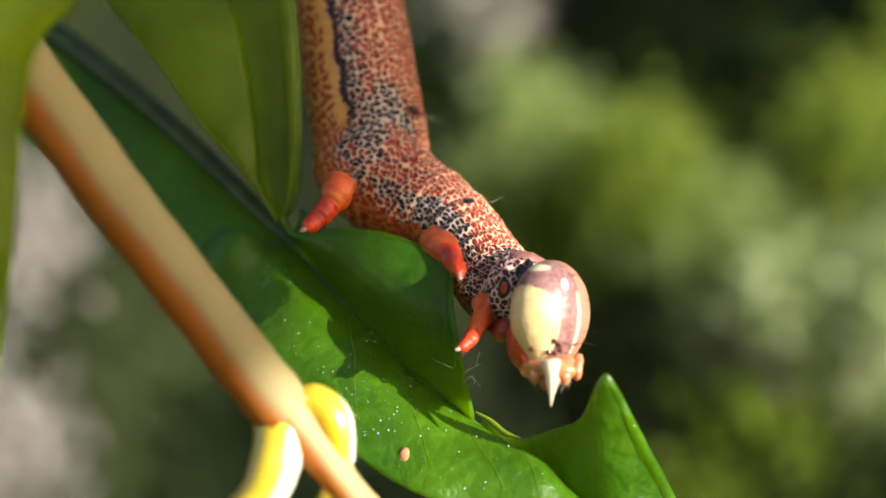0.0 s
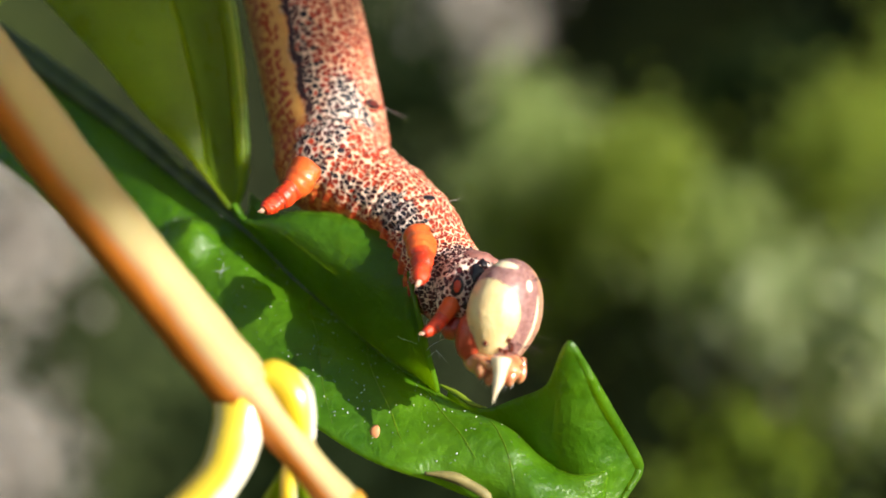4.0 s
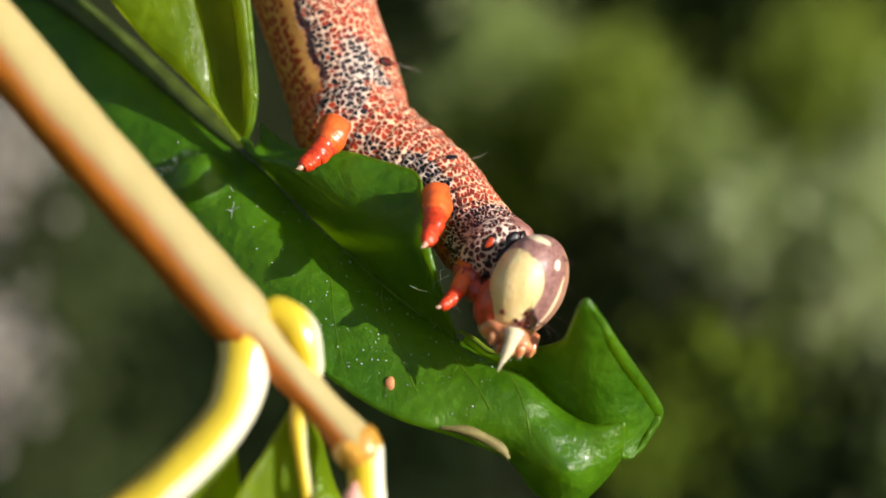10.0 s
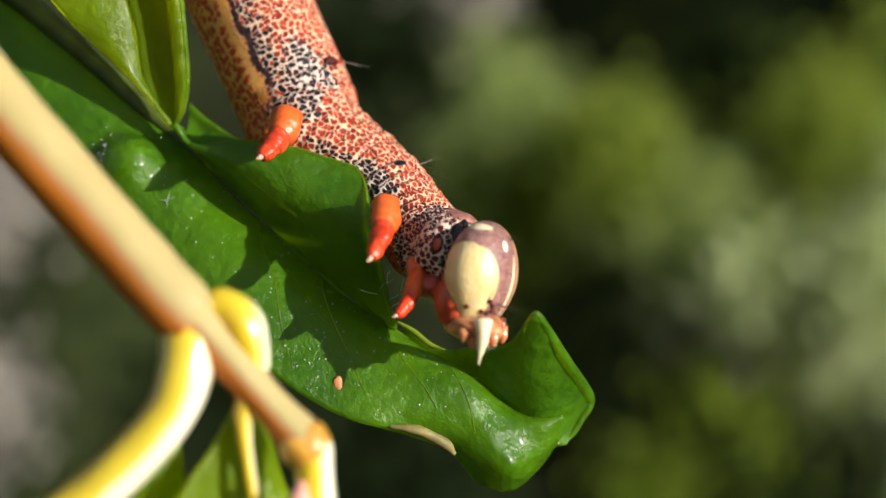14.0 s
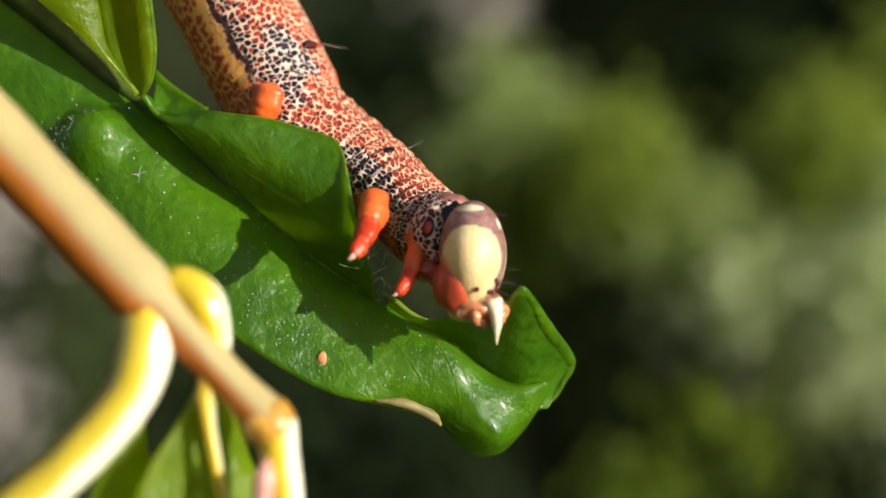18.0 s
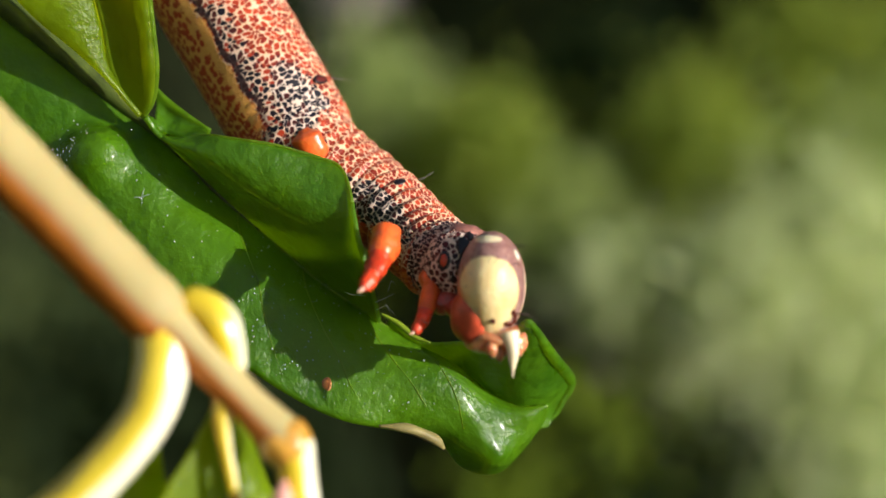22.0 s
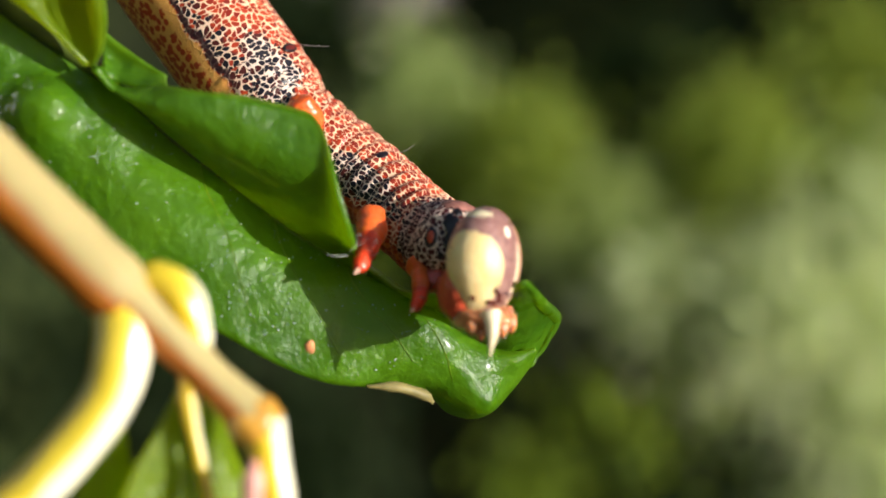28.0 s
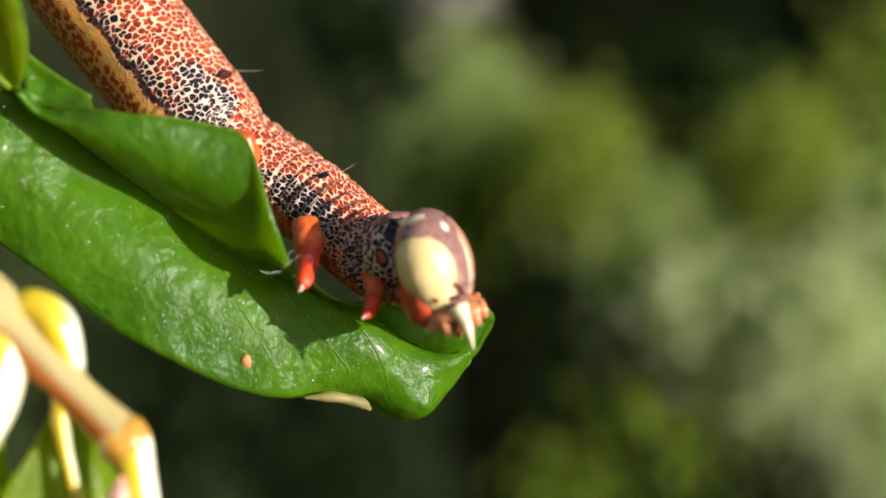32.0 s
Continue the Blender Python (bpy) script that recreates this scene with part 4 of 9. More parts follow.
head = part("head", bm, HEAD, caterpillar, "smooth purple-brown head with cream cheek patches")
cat["head"] = head
bm = bmesh.new()
tube(bm, [Vector((0.10, -1.25, -1.55)) * MM, Vector((0.16, -1.42, -2.2)) * MM, Vector((0.14, -1.45, -3.15)) * MM], [0.36, 0.22, 0.035], 14, 18)
part("palp", bm, PALP, head, "pointed ivory feeler")
bm = bmesh.new()
ball(bm, Vector((0.08, -0.26, -1.86)) * MM, (1.12, 1.0, 0.56), None, 28, 16, 0.25)
part("jaw", bm, MOUTH, head, "tan-orange jaw below the cheek")
for x, y, zz, r in ((-0.46, -1.0, -2.12, 0.27), (0.62, -0.95, -2.12, 0.28), (1.02, -0.45, -1.95, 0.30), (0.34, -1.08, -2.3, 0.18), (-0.86, -0.55, -1.95, 0.22), (-0.12, -0.95, -2.38, 0.20), (1.05, 0.2, -1.7, 0.3)):
    bm = bmesh.new()
    ball(bm, Vector((x, y, zz)) * MM, (r * 0.8, r * 0.8, r * 1.1), None, 14, 10, 0.3)
    part("mouthpart", bm, MOUTH, head, "tan bristly mouthpart")
bm = bmesh.new()
ball(bm, Vector((-0.92, -0.10, -0.95)) * MM, (0.66, 0.95, 1.05), None, 24, 14, 0.1)
part("gena", bm, GENA, head, "orange-red fleshy fold behind the cheek")
for k in range(10):
    b = Vector((-0.5 + 0.14 * k, -1.0 + 0.03 * k, -2.2)) * MM
    seta(head, b, b + Vector((0.03 * (k % 3) - 0.03, -0.08, -0.35 - 0.06 * (k % 4))) * MM, 0.012, SETA_PALE)
rng = random.Random(5)
for deg, zz in ((80, -0.84), (72, -0.98), (67, -1.16), (78, -1.28), (90, -1.24), (114, -1.14)):
    bm = bmesh.new()
    ball(bm, on_head(radians(deg), zz, 1.01), (0.10, 0.10, 0.10), None, 10, 8)
    part("eyelet", bm, EYE, head, "tiny dark red eye")
for deg, zz, dx, dz, ln in ((62, -0.9, 0.9, -0.35, 0.9), (58, -1.25, 0.8, -0.5, 0.7), (84, -0.85, 0.15, 0.7, 0.7), (40, -1.0, 1.0, 0.1, 0.6), (96, -1.4, -0.1, -0.9, 0.55)):
    b = on_head(radians(deg), zz)
    seta(head, b, b + Vector((dx, -0.45, dz)) * ln * MM, 0.016)
for k in range(26):
    az = radians(rng.uniform(0, 150))
    b = on_head(az, rng.uniform(-1.7, 1.7))
    d = Vector((math.cos(az), -math.sin(az), rng.uniform(-0.5, 0.3))).normalized()
    seta(head, b, b + d * rng.uniform(0.3, 0.75) * MM, 0.010)


def leg(length, r, label, root=0.55):
    """A jointed leg along x from its hip, each joint a swollen barrel."""
    def barrel(x0, x1, z0, z1, r0, rm, r1, root=0.96):
        bm = bmesh.new()
        tube(bm, [Vector((x0, 0, z0)) * MM, Vector(((x0 + x1) / 2, 0, (z0 + z1) / 2 + 0.02)) * MM, Vector((x1, 0, z1)) * MM],
             [r0 * root * 0.9, r0 * 0.98, rm * 0.94, rm * 1.0, r1 * 1.06, r1 * 0.78], 20, 30, 0.22, length)
        return bm
    hip = part("leg", barrel(-root, length * 0.40, 0, 0.10, r * (0.86 + 0.55 * root), r * 1.20, r * 0.98, 0.6 if root > 1 else 0.35), LEG_ORANGE, caterpillar, label)
    part("shin", barrel(length * 0.30, length * 0.68, 0.09, 0.0, r * 0.86, r * 0.80, r * 0.70), LEG, hip, "red-orange shin")
    part("foot", barrel(length * 0.62, length * 0.94, 0.01, -0.16, r * 0.66, r * 0.62, r * 0.50), LEG, hip, "red-orange foot")
    for u, rr in ((0.375, 0.84), (0.655, 0.66)):
        bm = bmesh.new()
        tube(bm, [Vector((length * (u - 0.014), 0, 0.05)) * MM, Vector((length * (u + 0.014), 0, 0.03)) * MM], [r * rr * 0.9, r * rr * 1.0, r * rr * 1.0, r * rr * 0.9], 18, 8)
        part("joint", bm, JOINT, hip, "dark red joint fold")
    bm = bmesh.new()
    tube(bm, [Vector((length * 0.84, 0, -0.11)) * MM, Vector((length * 0.97, 0.0, -0.22)) * MM, Vector((length * 1.03, 0.0, -0.33)) * MM], [r * 0.30, r * 0.20, r * 0.04], 10, 10)
    part("claw", bm, CLAW, hip, "pale hooked claw")
    bm = bmesh.new()
    ball(bm, Vector((length * 0.83, -r * 0.26, -0.06)) * MM, (length * 0.09, r * 0.15, r * 0.18), None, 12, 8, 0.2)
    part("pad", bm, CLAW, hip, "pale pad beside the claw")
    for k in range(7):
        b = Vector((length * (0.42 + 0.08 * k), -r * 0.5, r * (0.3 - 0.3 * (k % 2)))) * MM
        seta(hip, b, b + Vector((0.12, -0.2, 0.30 - 0.16 * (k % 3))) * MM, 0.008, SETA_PALE if k % 2 else SETA)
    cat["legs"].append(hip)


leg(2.55, 0.56, "glossy orange jointed leg")
leg(2.95, 0.50, "glossy orange jointed leg")
leg(1.70, 0.35, "glossy red-orange jointed leg", 1.35)


# an added leaf, out of view, sways through the sunbeam to shade the body
shade = thing("added_shade_leaf", "unseen leaf added to shade the caterpillar from the sun", "leaf")
s1 = SUN.cross(Vector((0, 0, 1))).normalized()
s2 = s1.cross(SUN).normalized()
c0 = Vector((-8.5, 3.0, 7.5)) * MM + SUN * 0.30 + s1 * 5.2 * MM
bm = bmesh.new()
rows = []
for i in range(25):
    u = i / 24
    w = 15.0 * math.sin(math.pi * min(1, u * 0.94 + 0.04)) ** 0.6
    rows.append([c0 + s2 * (u * 22 - 8.5) * MM + (s1 - s2 * 0.4) * (w * (j / 6 - 1)) * MM - SUN * (0.8 * abs(j / 6 - 1)) * MM for j in range(13)])
sheet(bm, rows, 0.25 * MM)
part("blade", bm, BLADE, shade)
bm = bmesh.new()
tube(bm, [c0 + s2 * 11 * MM, c0 + s2 * 32 * MM + s1 * 0.03, c0 + s2 * 30 * MM + s1 * 0.22, Vector((0.05, -0.42, -0.30)), Vector((0.05, -0.44, -0.80))], [0.5, 0.8, 1.8, 3.0, 4.0], 10, 40)
part("stem", bm, PETIOLE, shade, "long stem added to carry the shade leaf")


# ---------------------------------------------------------------- movement
def motions():
    """Sway of the leaf and the twig, and the feeding caterpillar."""
    walk(leaf, [
        (0.0, pose(0.00015, -0.00029, -0.00057, -18.23, 5.28, -8.39)),
        (0.5, pose(0.00006, 0.00205, -0.00073, -17.39, 4.54, -7.75)),
        (1.0, pose(0.00003, 0.00266, -0.00066, -17.06, 3.71, -7.21)),
        (1.5, pose(0.00003, 0.00249, -0.00049, -16.64, 2.86, -6.55)),
        (2.0, pose(0.00006, 0.00192, -0.00029, -16.81, 1.99, -6.39)),
        (2.5, pose(0.00008, 0.00140, -0.00024, -16.35, 1.94, -5.16)),
        (3.0, pose(0.00018, -0.00012, -0.00013, -16.24, 1.90, -4.64)),
        (3.5, pose(0.00011, 0.00090, -0.00021, -15.70, 1.83, -4.71)),
        (5.5, pose(0.00016, -0.00019, -0.00012, -14.73, 1.37, -4.84)),
        (6.0, pose(0.00018, 0.00006, -0.00020, -14.22, 1.94, -5.14)),
        (6.5, pose(0.00028, -0.00177, 0.00004, -14.81, 1.66, -5.92)),
        (7.0, pose(0.00035, -0.00249, 0.00013, -15.79, 1.96, -6.49)),
        (7.5, pose(0.00022, -0.00073, -0.00008, -15.08, 2.12, -6.84)),
        (8.0, pose(0.00009, 0.00003, -0.00011, -13.04, 1.70, -6.11)),
        (8.5, pose(0.00011, -0.00013, -0.00009, -13.20, 1.86, -6.83)),
        (9.0, pose(0.00006, 0.00096, -0.00024, -13.04, 2.13, -7.47)),
        (9.5, pose(-0.00002, 0.00066, -0.00013, -12.43, 1.27, -8.04)),
        (10.0, pose(-0.00008, -0.00090, 0.00014, -10.85, 0.47, -7.96)),
        (10.5, pose(-0.00010, 0.00079, -0.00010, -8.42, 1.09, -6.50)),
        (11.0, pose(-0.00010, 0.00064, -0.00009, -2.80, 1.26, -1.04)),
        (11.5, pose(-0.00013, 0.00058, -0.00004, -0.79, 0.33, 0.43)),
        (12.0, pose(-0.00017, 0.00150, -0.00014, -0.38, 0.34, 0.53)),
        (12.5, pose(-0.00012, 0.00139, -0.00014, -0.08, 0.30, 0.18)),
        (13.0, pose(-0.00000, 0.00000, 0.00000, 0.00, 0.00, -0.01)),
        (13.5, pose(-0.00009, 0.00110, -0.00011, 0.13, 0.13, 0.11)),
        (14.0, pose(-0.00000, 0.00039, -0.00006, -0.21, 0.45, 0.47)),
        (14.5, pose(-0.00013, 0.00089, -0.00007, 0.60, -0.30, 0.73)),
        (16.5, pose(-0.00007, -0.00051, 0.00000, 1.42, -0.23, 0.10)),
        (17.0, pose(-0.00007, -0.00043, 0.00000, 1.02, -0.13, 0.98)),
        (17.5, pose(-0.00014, -0.00116, 0.00013, 2.80, -1.71, 2.49)),
        (18.0, pose(-0.00029, -0.00014, 0.00006, 5.49, -2.41, 3.69)),
        (18.5, pose(-0.00026, -0.00114, 0.00013, 6.35, -2.90, 3.14)),
        (19.0, pose(-0.00036, -0.00037, 0.00008, 7.65, -3.34, 3.98)),
        (19.5, pose(-0.00028, -0.00133, 0.00015, 6.65, -3.25, 3.67)),
        (20.0, pose(0.00043, -0.00177, 0.00006, 5.04, -1.07, 3.26)),
        (20.5, pose(0.00113, 0.00020, 0.00013, 6.46, -4.32, 1.40)),
        (21.0, pose(0.00137, 0.00028, 0.00002, 5.65, -2.55, -0.86)),
        (21.5, pose(0.00137, 0.00064, -0.00001, 5.46, -3.04, -1.38)),
        (22.0, pose(0.00141, -0.00017, -0.00003, 8.41, -2.94, -0.62)),
        (22.5, pose(0.00134, -0.00149, 0.00009, 8.33, -3.17, -1.65)),
        (23.0, pose(0.00132, -0.00154, 0.00013, 7.53, -3.31, -2.34)),
        (23.5, pose(0.00132, -0.00182, 0.00017, 6.99, -3.31, -2.55)),
        (24.0, pose(0.00132, -0.00196, 0.00018, 7.19, -3.46, -2.13)),
        (24.5, pose(0.00125, -0.00174, 0.00013, 10.33, -4.25, -1.30)),
        (25.0, pose(0.00133, -0.00126, 0.00007, 10.30, -3.62, -0.15)),
        (25.5, pose(0.00113, -0.00245, 0.00027, 11.46, -5.68, 1.02)),
        (27.5, pose(0.00094, -0.00359, 0.00035, 17.21, -8.39, 4.37)),
        (28.0, pose(0.00089, -0.00331, 0.00037, 17.68, -9.13, 5.56)),
        (28.5, pose(0.00102, -0.00345, 0.00036, 17.24, -8.68, 4.94)),
        (29.0, pose(0.00117, -0.00319, 0.00035, 16.58, -8.29, 5.20)),
        (29.5, pose(0.00121, -0.00261, 0.00032, 17.82, -9.48, 5.76)),
        (30.0, pose(0.00125, -0.00201, 0.00030, 18.39, -10.34, 6.00)),
        (30.5, pose(0.00132, -0.00210, 0.00028, 17.87, -9.49, 7.31)),
        (31.0, pose(0.00109, 0.00007, 0.00013, 19.15, -9.98, 7.70)),
        (31.5, pose(0.00089, -0.00128, 0.00027, 20.68, -12.74, 8.38)),
        (32.0, pose(0.00100, -0.00295, 0.00048, 19.88, -13.12, 10.27)),
    ])
    walk(twig, [
        (0.0, pose(-0.00020, 0.00311, -0.00106, 1.42, 5.10, 1.09)),
        (0.5, pose(-0.00008, 0.00309, -0.00088, 1.98, 4.82, 1.00)),
        (1.0, pose(-0.00015, 0.00303, -0.00097, 1.92, 4.55, 0.90)),
        (1.5, pose(0.00001, 0.00299, -0.00059, 2.15, 4.27, 1.15)),
        (2.0, pose(0.00003, 0.00289, -0.00090, 1.40, 4.00, 0.53)),
        (2.5, pose(-0.00019, 0.00288, -0.00074, 2.04, 3.72, 1.47)),
        (3.0, pose(-0.00016, 0.00283, -0.00089, 2.24, 3.45, 1.25)),
        (3.5, pose(-0.00004, 0.00280, -0.00075, 2.28, 3.54, 1.17)),
        (5.5, pose(-0.00038, 0.00263, -0.00085, 1.20, 3.91, 1.66)),
        (6.0, pose(-0.00002, 0.00260, -0.00082, 1.10, 4.00, 1.50)),
        (6.5, pose(-0.00022, 0.00255, -0.00059, 0.89, 3.57, 1.15)),
        (7.0, pose(-0.00050, 0.00247, -0.00061, -0.48, 3.13, 1.59)),
        (7.5, pose(-0.00019, 0.00240, -0.00061, -0.85, 2.70, 0.47)),
        (8.0, pose(-0.00012, 0.00237, -0.00043, -0.86, 2.26, 0.72)),
        (8.5, pose(-0.00033, 0.00230, -0.00053, -1.34, 1.82, 0.33)),
        (9.0, pose(-0.00020, 0.00221, -0.00044, -1.85, 1.39, -0.49)),
        (9.5, pose(-0.00047, 0.00195, -0.00040, -1.32, 0.76, -0.38)),
        (10.0, pose(-0.00058, 0.00167, -0.00019, -1.64, 0.12, -0.31)),
        (10.5, pose(-0.00004, 0.00140, -0.00015, -1.91, -0.51, -1.10)),
        (11.0, pose(-0.00018, 0.00115, 0.00019, -0.68, -1.14, 0.06)),
        (11.5, pose(-0.00048, 0.00086, -0.00006, -0.97, -0.99, 0.68)),
        (12.0, pose(-0.00035, 0.00057, -0.00002, -0.21, -0.84, 0.41)),
        (12.5, pose(-0.00002, 0.00029, -0.00005, -0.03, -0.68, 0.15)),
        (13.0, pose(0.00003, 0.00000, -0.00006, 0.00, -0.53, 0.00)),
        (13.5, pose(0.00019, -0.00007, -0.00009, 0.24, -0.74, -0.07)),
        (14.0, pose(0.00004, -0.00015, 0.00004, 0.70, -0.97, 0.10)),
        (14.5, pose(-0.00015, -0.00022, -0.00002, 0.79, -1.18, 0.43)),
        (16.5, pose(-0.00013, -0.00052, 0.00016, 2.22, -2.06, 0.71)),
        (17.0, pose(-0.00010, -0.00060, 0.00006, 1.99, -2.29, 0.59)),
        (17.5, pose(-0.00025, -0.00066, -0.00002, 1.24, -3.03, -0.52)),
        (18.0, pose(-0.00076, -0.00074, -0.00007, 1.21, -3.78, 0.10)),
        (18.5, pose(-0.00059, -0.00083, -0.00000, 1.63, -4.13, 0.17)),
        (19.0, pose(-0.00062, -0.00090, -0.00012, 1.53, -4.48, 0.50)),
        (19.5, pose(-0.00085, -0.00098, 0.00002, 1.55, -4.82, 0.47)),
        (20.0, pose(-0.00007, -0.00105, 0.00031, 1.72, -5.17, 0.01)),
        (20.5, pose(0.00101, -0.00100, 0.00006, 1.42, -5.21, -2.30)),
        (21.0, pose(0.00147, -0.00112, 0.00028, 1.25, -5.24, -4.39)),
        (21.5, pose(0.00143, -0.00118, 0.00029, 0.95, -5.27, -5.61)),
        (22.0, pose(0.00112, -0.00119, 0.00032, 0.50, -5.30, -5.55)),
        (22.5, pose(0.00125, -0.00122, 0.00034, -0.42, -5.33, -5.72)),
        (23.0, pose(0.00120, -0.00126, 0.00034, -0.59, -5.35, -6.29)),
        (23.5, pose(0.00133, -0.00127, 0.00031, -0.32, -5.38, -6.46)),
        (24.0, pose(0.00114, -0.00126, 0.00035, 0.00, -5.41, -6.12)),
        (24.5, pose(0.00118, -0.00152, 0.00019, 0.29, -5.70, -5.60)),
        (25.0, pose(0.00099, -0.00175, -0.00001, 0.21, -6.00, -5.57)),
        (25.5, pose(0.00105, -0.00199, -0.00016, -0.47, -6.65, -5.93)),
        (27.5, pose(0.00047, -0.00303, 0.00019, 0.74, -9.29, -4.36)),
        (28.0, pose(0.00049, -0.00301, -0.00001, 0.61, -9.67, -4.08)),
        (28.5, pose(0.00025, -0.00300, 0.00008, 0.34, -9.79, -4.00)),
        (29.0, pose(0.00011, -0.00298, 0.00010, 0.20, -9.92, -4.06)),
        (29.5, pose(0.00030, -0.00298, -0.00001, 0.68, -10.05, -3.68)),
        (30.0, pose(0.00008, -0.00299, -0.00014, 1.20, -10.17, -2.80)),
        (30.5, pose(-0.00034, -0.00147, -0.00003, 1.15, -10.47, -2.23)),
        (31.0, pose(-0.00053, 0.00018, -0.00047, -0.04, -10.77, -2.82)),
        (31.5, pose(-0.00120, -0.00017, -0.00089, 0.00, -11.02, -1.24)),
        (32.0, pose(-0.00120, -0.00036, -0.00055, 0.48, -11.27, -1.75)),
    ])
    walk(cat["abdomen"], [
        (0.0, pose(-0.00584, 0.00670, 0.00832, -56.76, 74.88, -56.92)),
        (0.5, pose(-0.00588, 0.00662, 0.00838, -54.19, 75.16, -54.58)),
        (1.0, pose(-0.00597, 0.00659, 0.00832, -52.93, 74.95, -53.44)),
        (1.5, pose(-0.00615, 0.00652, 0.00830, -51.30, 74.96, -51.63)),
        (2.0, pose(-0.00619, 0.00660, 0.00794, -51.25, 74.20, -52.13)),
        (2.5, pose(-0.00618, 0.00645, 0.00811, -49.52, 74.58, -49.57)),
        (3.0, pose(-0.00626, 0.00645, 0.00785, -47.82, 74.45, -48.18)),
        (3.5, pose(-0.00618, 0.00641, 0.00787, -46.59, 74.33, -47.07)),
        (5.5, pose(-0.00628, 0.00630, 0.00773, -45.14, 73.11, -45.07)),
        (6.0, pose(-0.00607, 0.00628, 0.00753, -44.30, 72.91, -44.40)),
        (6.5, pose(-0.00605, 0.00638, 0.00760, -42.95, 72.07, -43.49)),
        (7.0, pose(-0.00589, 0.00647, 0.00772, -44.44, 70.78, -44.35)),
        (7.5, pose(-0.00590, 0.00649, 0.00722, -42.53, 69.92, -43.58)),
        (8.0, pose(-0.00573, 0.00628, 0.00714, -40.27, 69.68, -41.09)),
        (8.5, pose(-0.00591, 0.00633, 0.00712, -39.44, 68.74, -40.65)),
        (9.0, pose(-0.00580, 0.00637, 0.00677, -38.56, 67.77, -40.56)),
        (9.5, pose(-0.00601, 0.00632, 0.00679, -36.32, 67.55, -38.40)),
        (10.0, pose(-0.00627, 0.00619, 0.00708, -35.09, 67.13, -37.04)),
        (10.5, pose(-0.00614, 0.00606, 0.00635, -30.17, 64.83, -33.01)),
        (11.0, pose(-0.00617, 0.00540, 0.00669, -22.79, 63.51, -24.77)),
        (11.5, pose(-0.00659, 0.00511, 0.00688, -22.20, 63.71, -23.34)),
        (12.0, pose(-0.00651, 0.00505, 0.00669, -20.55, 63.87, -22.15)),
        (12.5, pose(-0.00616, 0.00502, 0.00663, -19.93, 63.94, -21.82)),
        (13.0, pose(-0.00638, 0.00500, 0.00667, -19.60, 63.90, -21.63)),
        (13.5, pose(-0.00631, 0.00499, 0.00659, -18.79, 63.58, -20.99)),
        (14.0, pose(-0.00634, 0.00499, 0.00682, -17.89, 63.29, -20.10)),
        (14.5, pose(-0.00627, 0.00487, 0.00658, -17.09, 63.03, -18.99)),
        (16.5, pose(-0.00628, 0.00472, 0.00658, -13.32, 61.81, -15.45)),
        (17.0, pose(-0.00648, 0.00476, 0.00650, -13.57, 61.31, -15.82)),
        (17.5, pose(-0.00662, 0.00474, 0.00645, -13.26, 60.27, -16.37)),
        (18.0, pose(-0.00679, 0.00439, 0.00627, -11.71, 59.61, -14.06)),
        (18.5, pose(-0.00682, 0.00429, 0.00638, -10.48, 59.17, -12.87)),
        (19.0, pose(-0.00682, 0.00412, 0.00616, -9.86, 58.71, -11.84)),
        (19.5, pose(-0.00695, 0.00423, 0.00601, -10.01, 58.05, -12.15)),
        (20.0, pose(-0.00607, 0.00443, 0.00635, -10.23, 57.47, -13.03)),
        (20.5, pose(-0.00504, 0.00463, 0.00540, -9.95, 57.08, -14.90)),
        (21.0, pose(-0.00442, 0.00481, 0.00559, -10.49, 56.92, -17.56)),
        (21.5, pose(-0.00437, 0.00491, 0.00543, -10.89, 56.60, -19.14)),
        (22.0, pose(-0.00439, 0.00458, 0.00555, -10.34, 56.58, -18.18)),
        (22.5, pose(-0.00444, 0.00458, 0.00572, -11.58, 56.30, -19.31)),
        (23.0, pose(-0.00442, 0.00469, 0.00568, -12.04, 56.01, -20.37)),
        (23.5, pose(-0.00444, 0.00476, 0.00570, -11.81, 55.81, -20.45)),
        (24.0, pose(-0.00435, 0.00468, 0.00569, -11.26, 55.73, -19.67)),
        (24.5, pose(-0.00436, 0.00436, 0.00546, -9.42, 55.29, -17.19)),
        (25.0, pose(-0.00468, 0.00443, 0.00514, -9.26, 54.54, -17.00)),
        (25.5, pose(-0.00496, 0.00443, 0.00523, -9.34, 53.45, -17.21)),
        (27.5, pose(-0.00543, 0.00379, 0.00508, -4.82, 49.65, -11.15)),
        (28.0, pose(-0.00555, 0.00374, 0.00496, -4.67, 48.89, -10.68)),
        (28.5, pose(-0.00538, 0.00376, 0.00499, -5.03, 48.48, -10.92)),
        (29.0, pose(-0.00522, 0.00381, 0.00503, -5.27, 48.05, -11.26)),
        (29.5, pose(-0.00530, 0.00367, 0.00472, -4.24, 47.69, -9.86)),
        (30.0, pose(-0.00521, 0.00349, 0.00462, -3.38, 47.35, -8.20)),
        (30.5, pose(-0.00526, 0.00347, 0.00477, -3.48, 46.80, -7.78)),
        (31.0, pose(-0.00550, 0.00354, 0.00357, -4.32, 46.13, -8.77)),
        (31.5, pose(-0.00570, 0.00328, 0.00374, -4.10, 45.60, -6.98)),
        (32.0, pose(-0.00585, 0.00356, 0.00419, -4.01, 44.89, -7.77)),
    ])
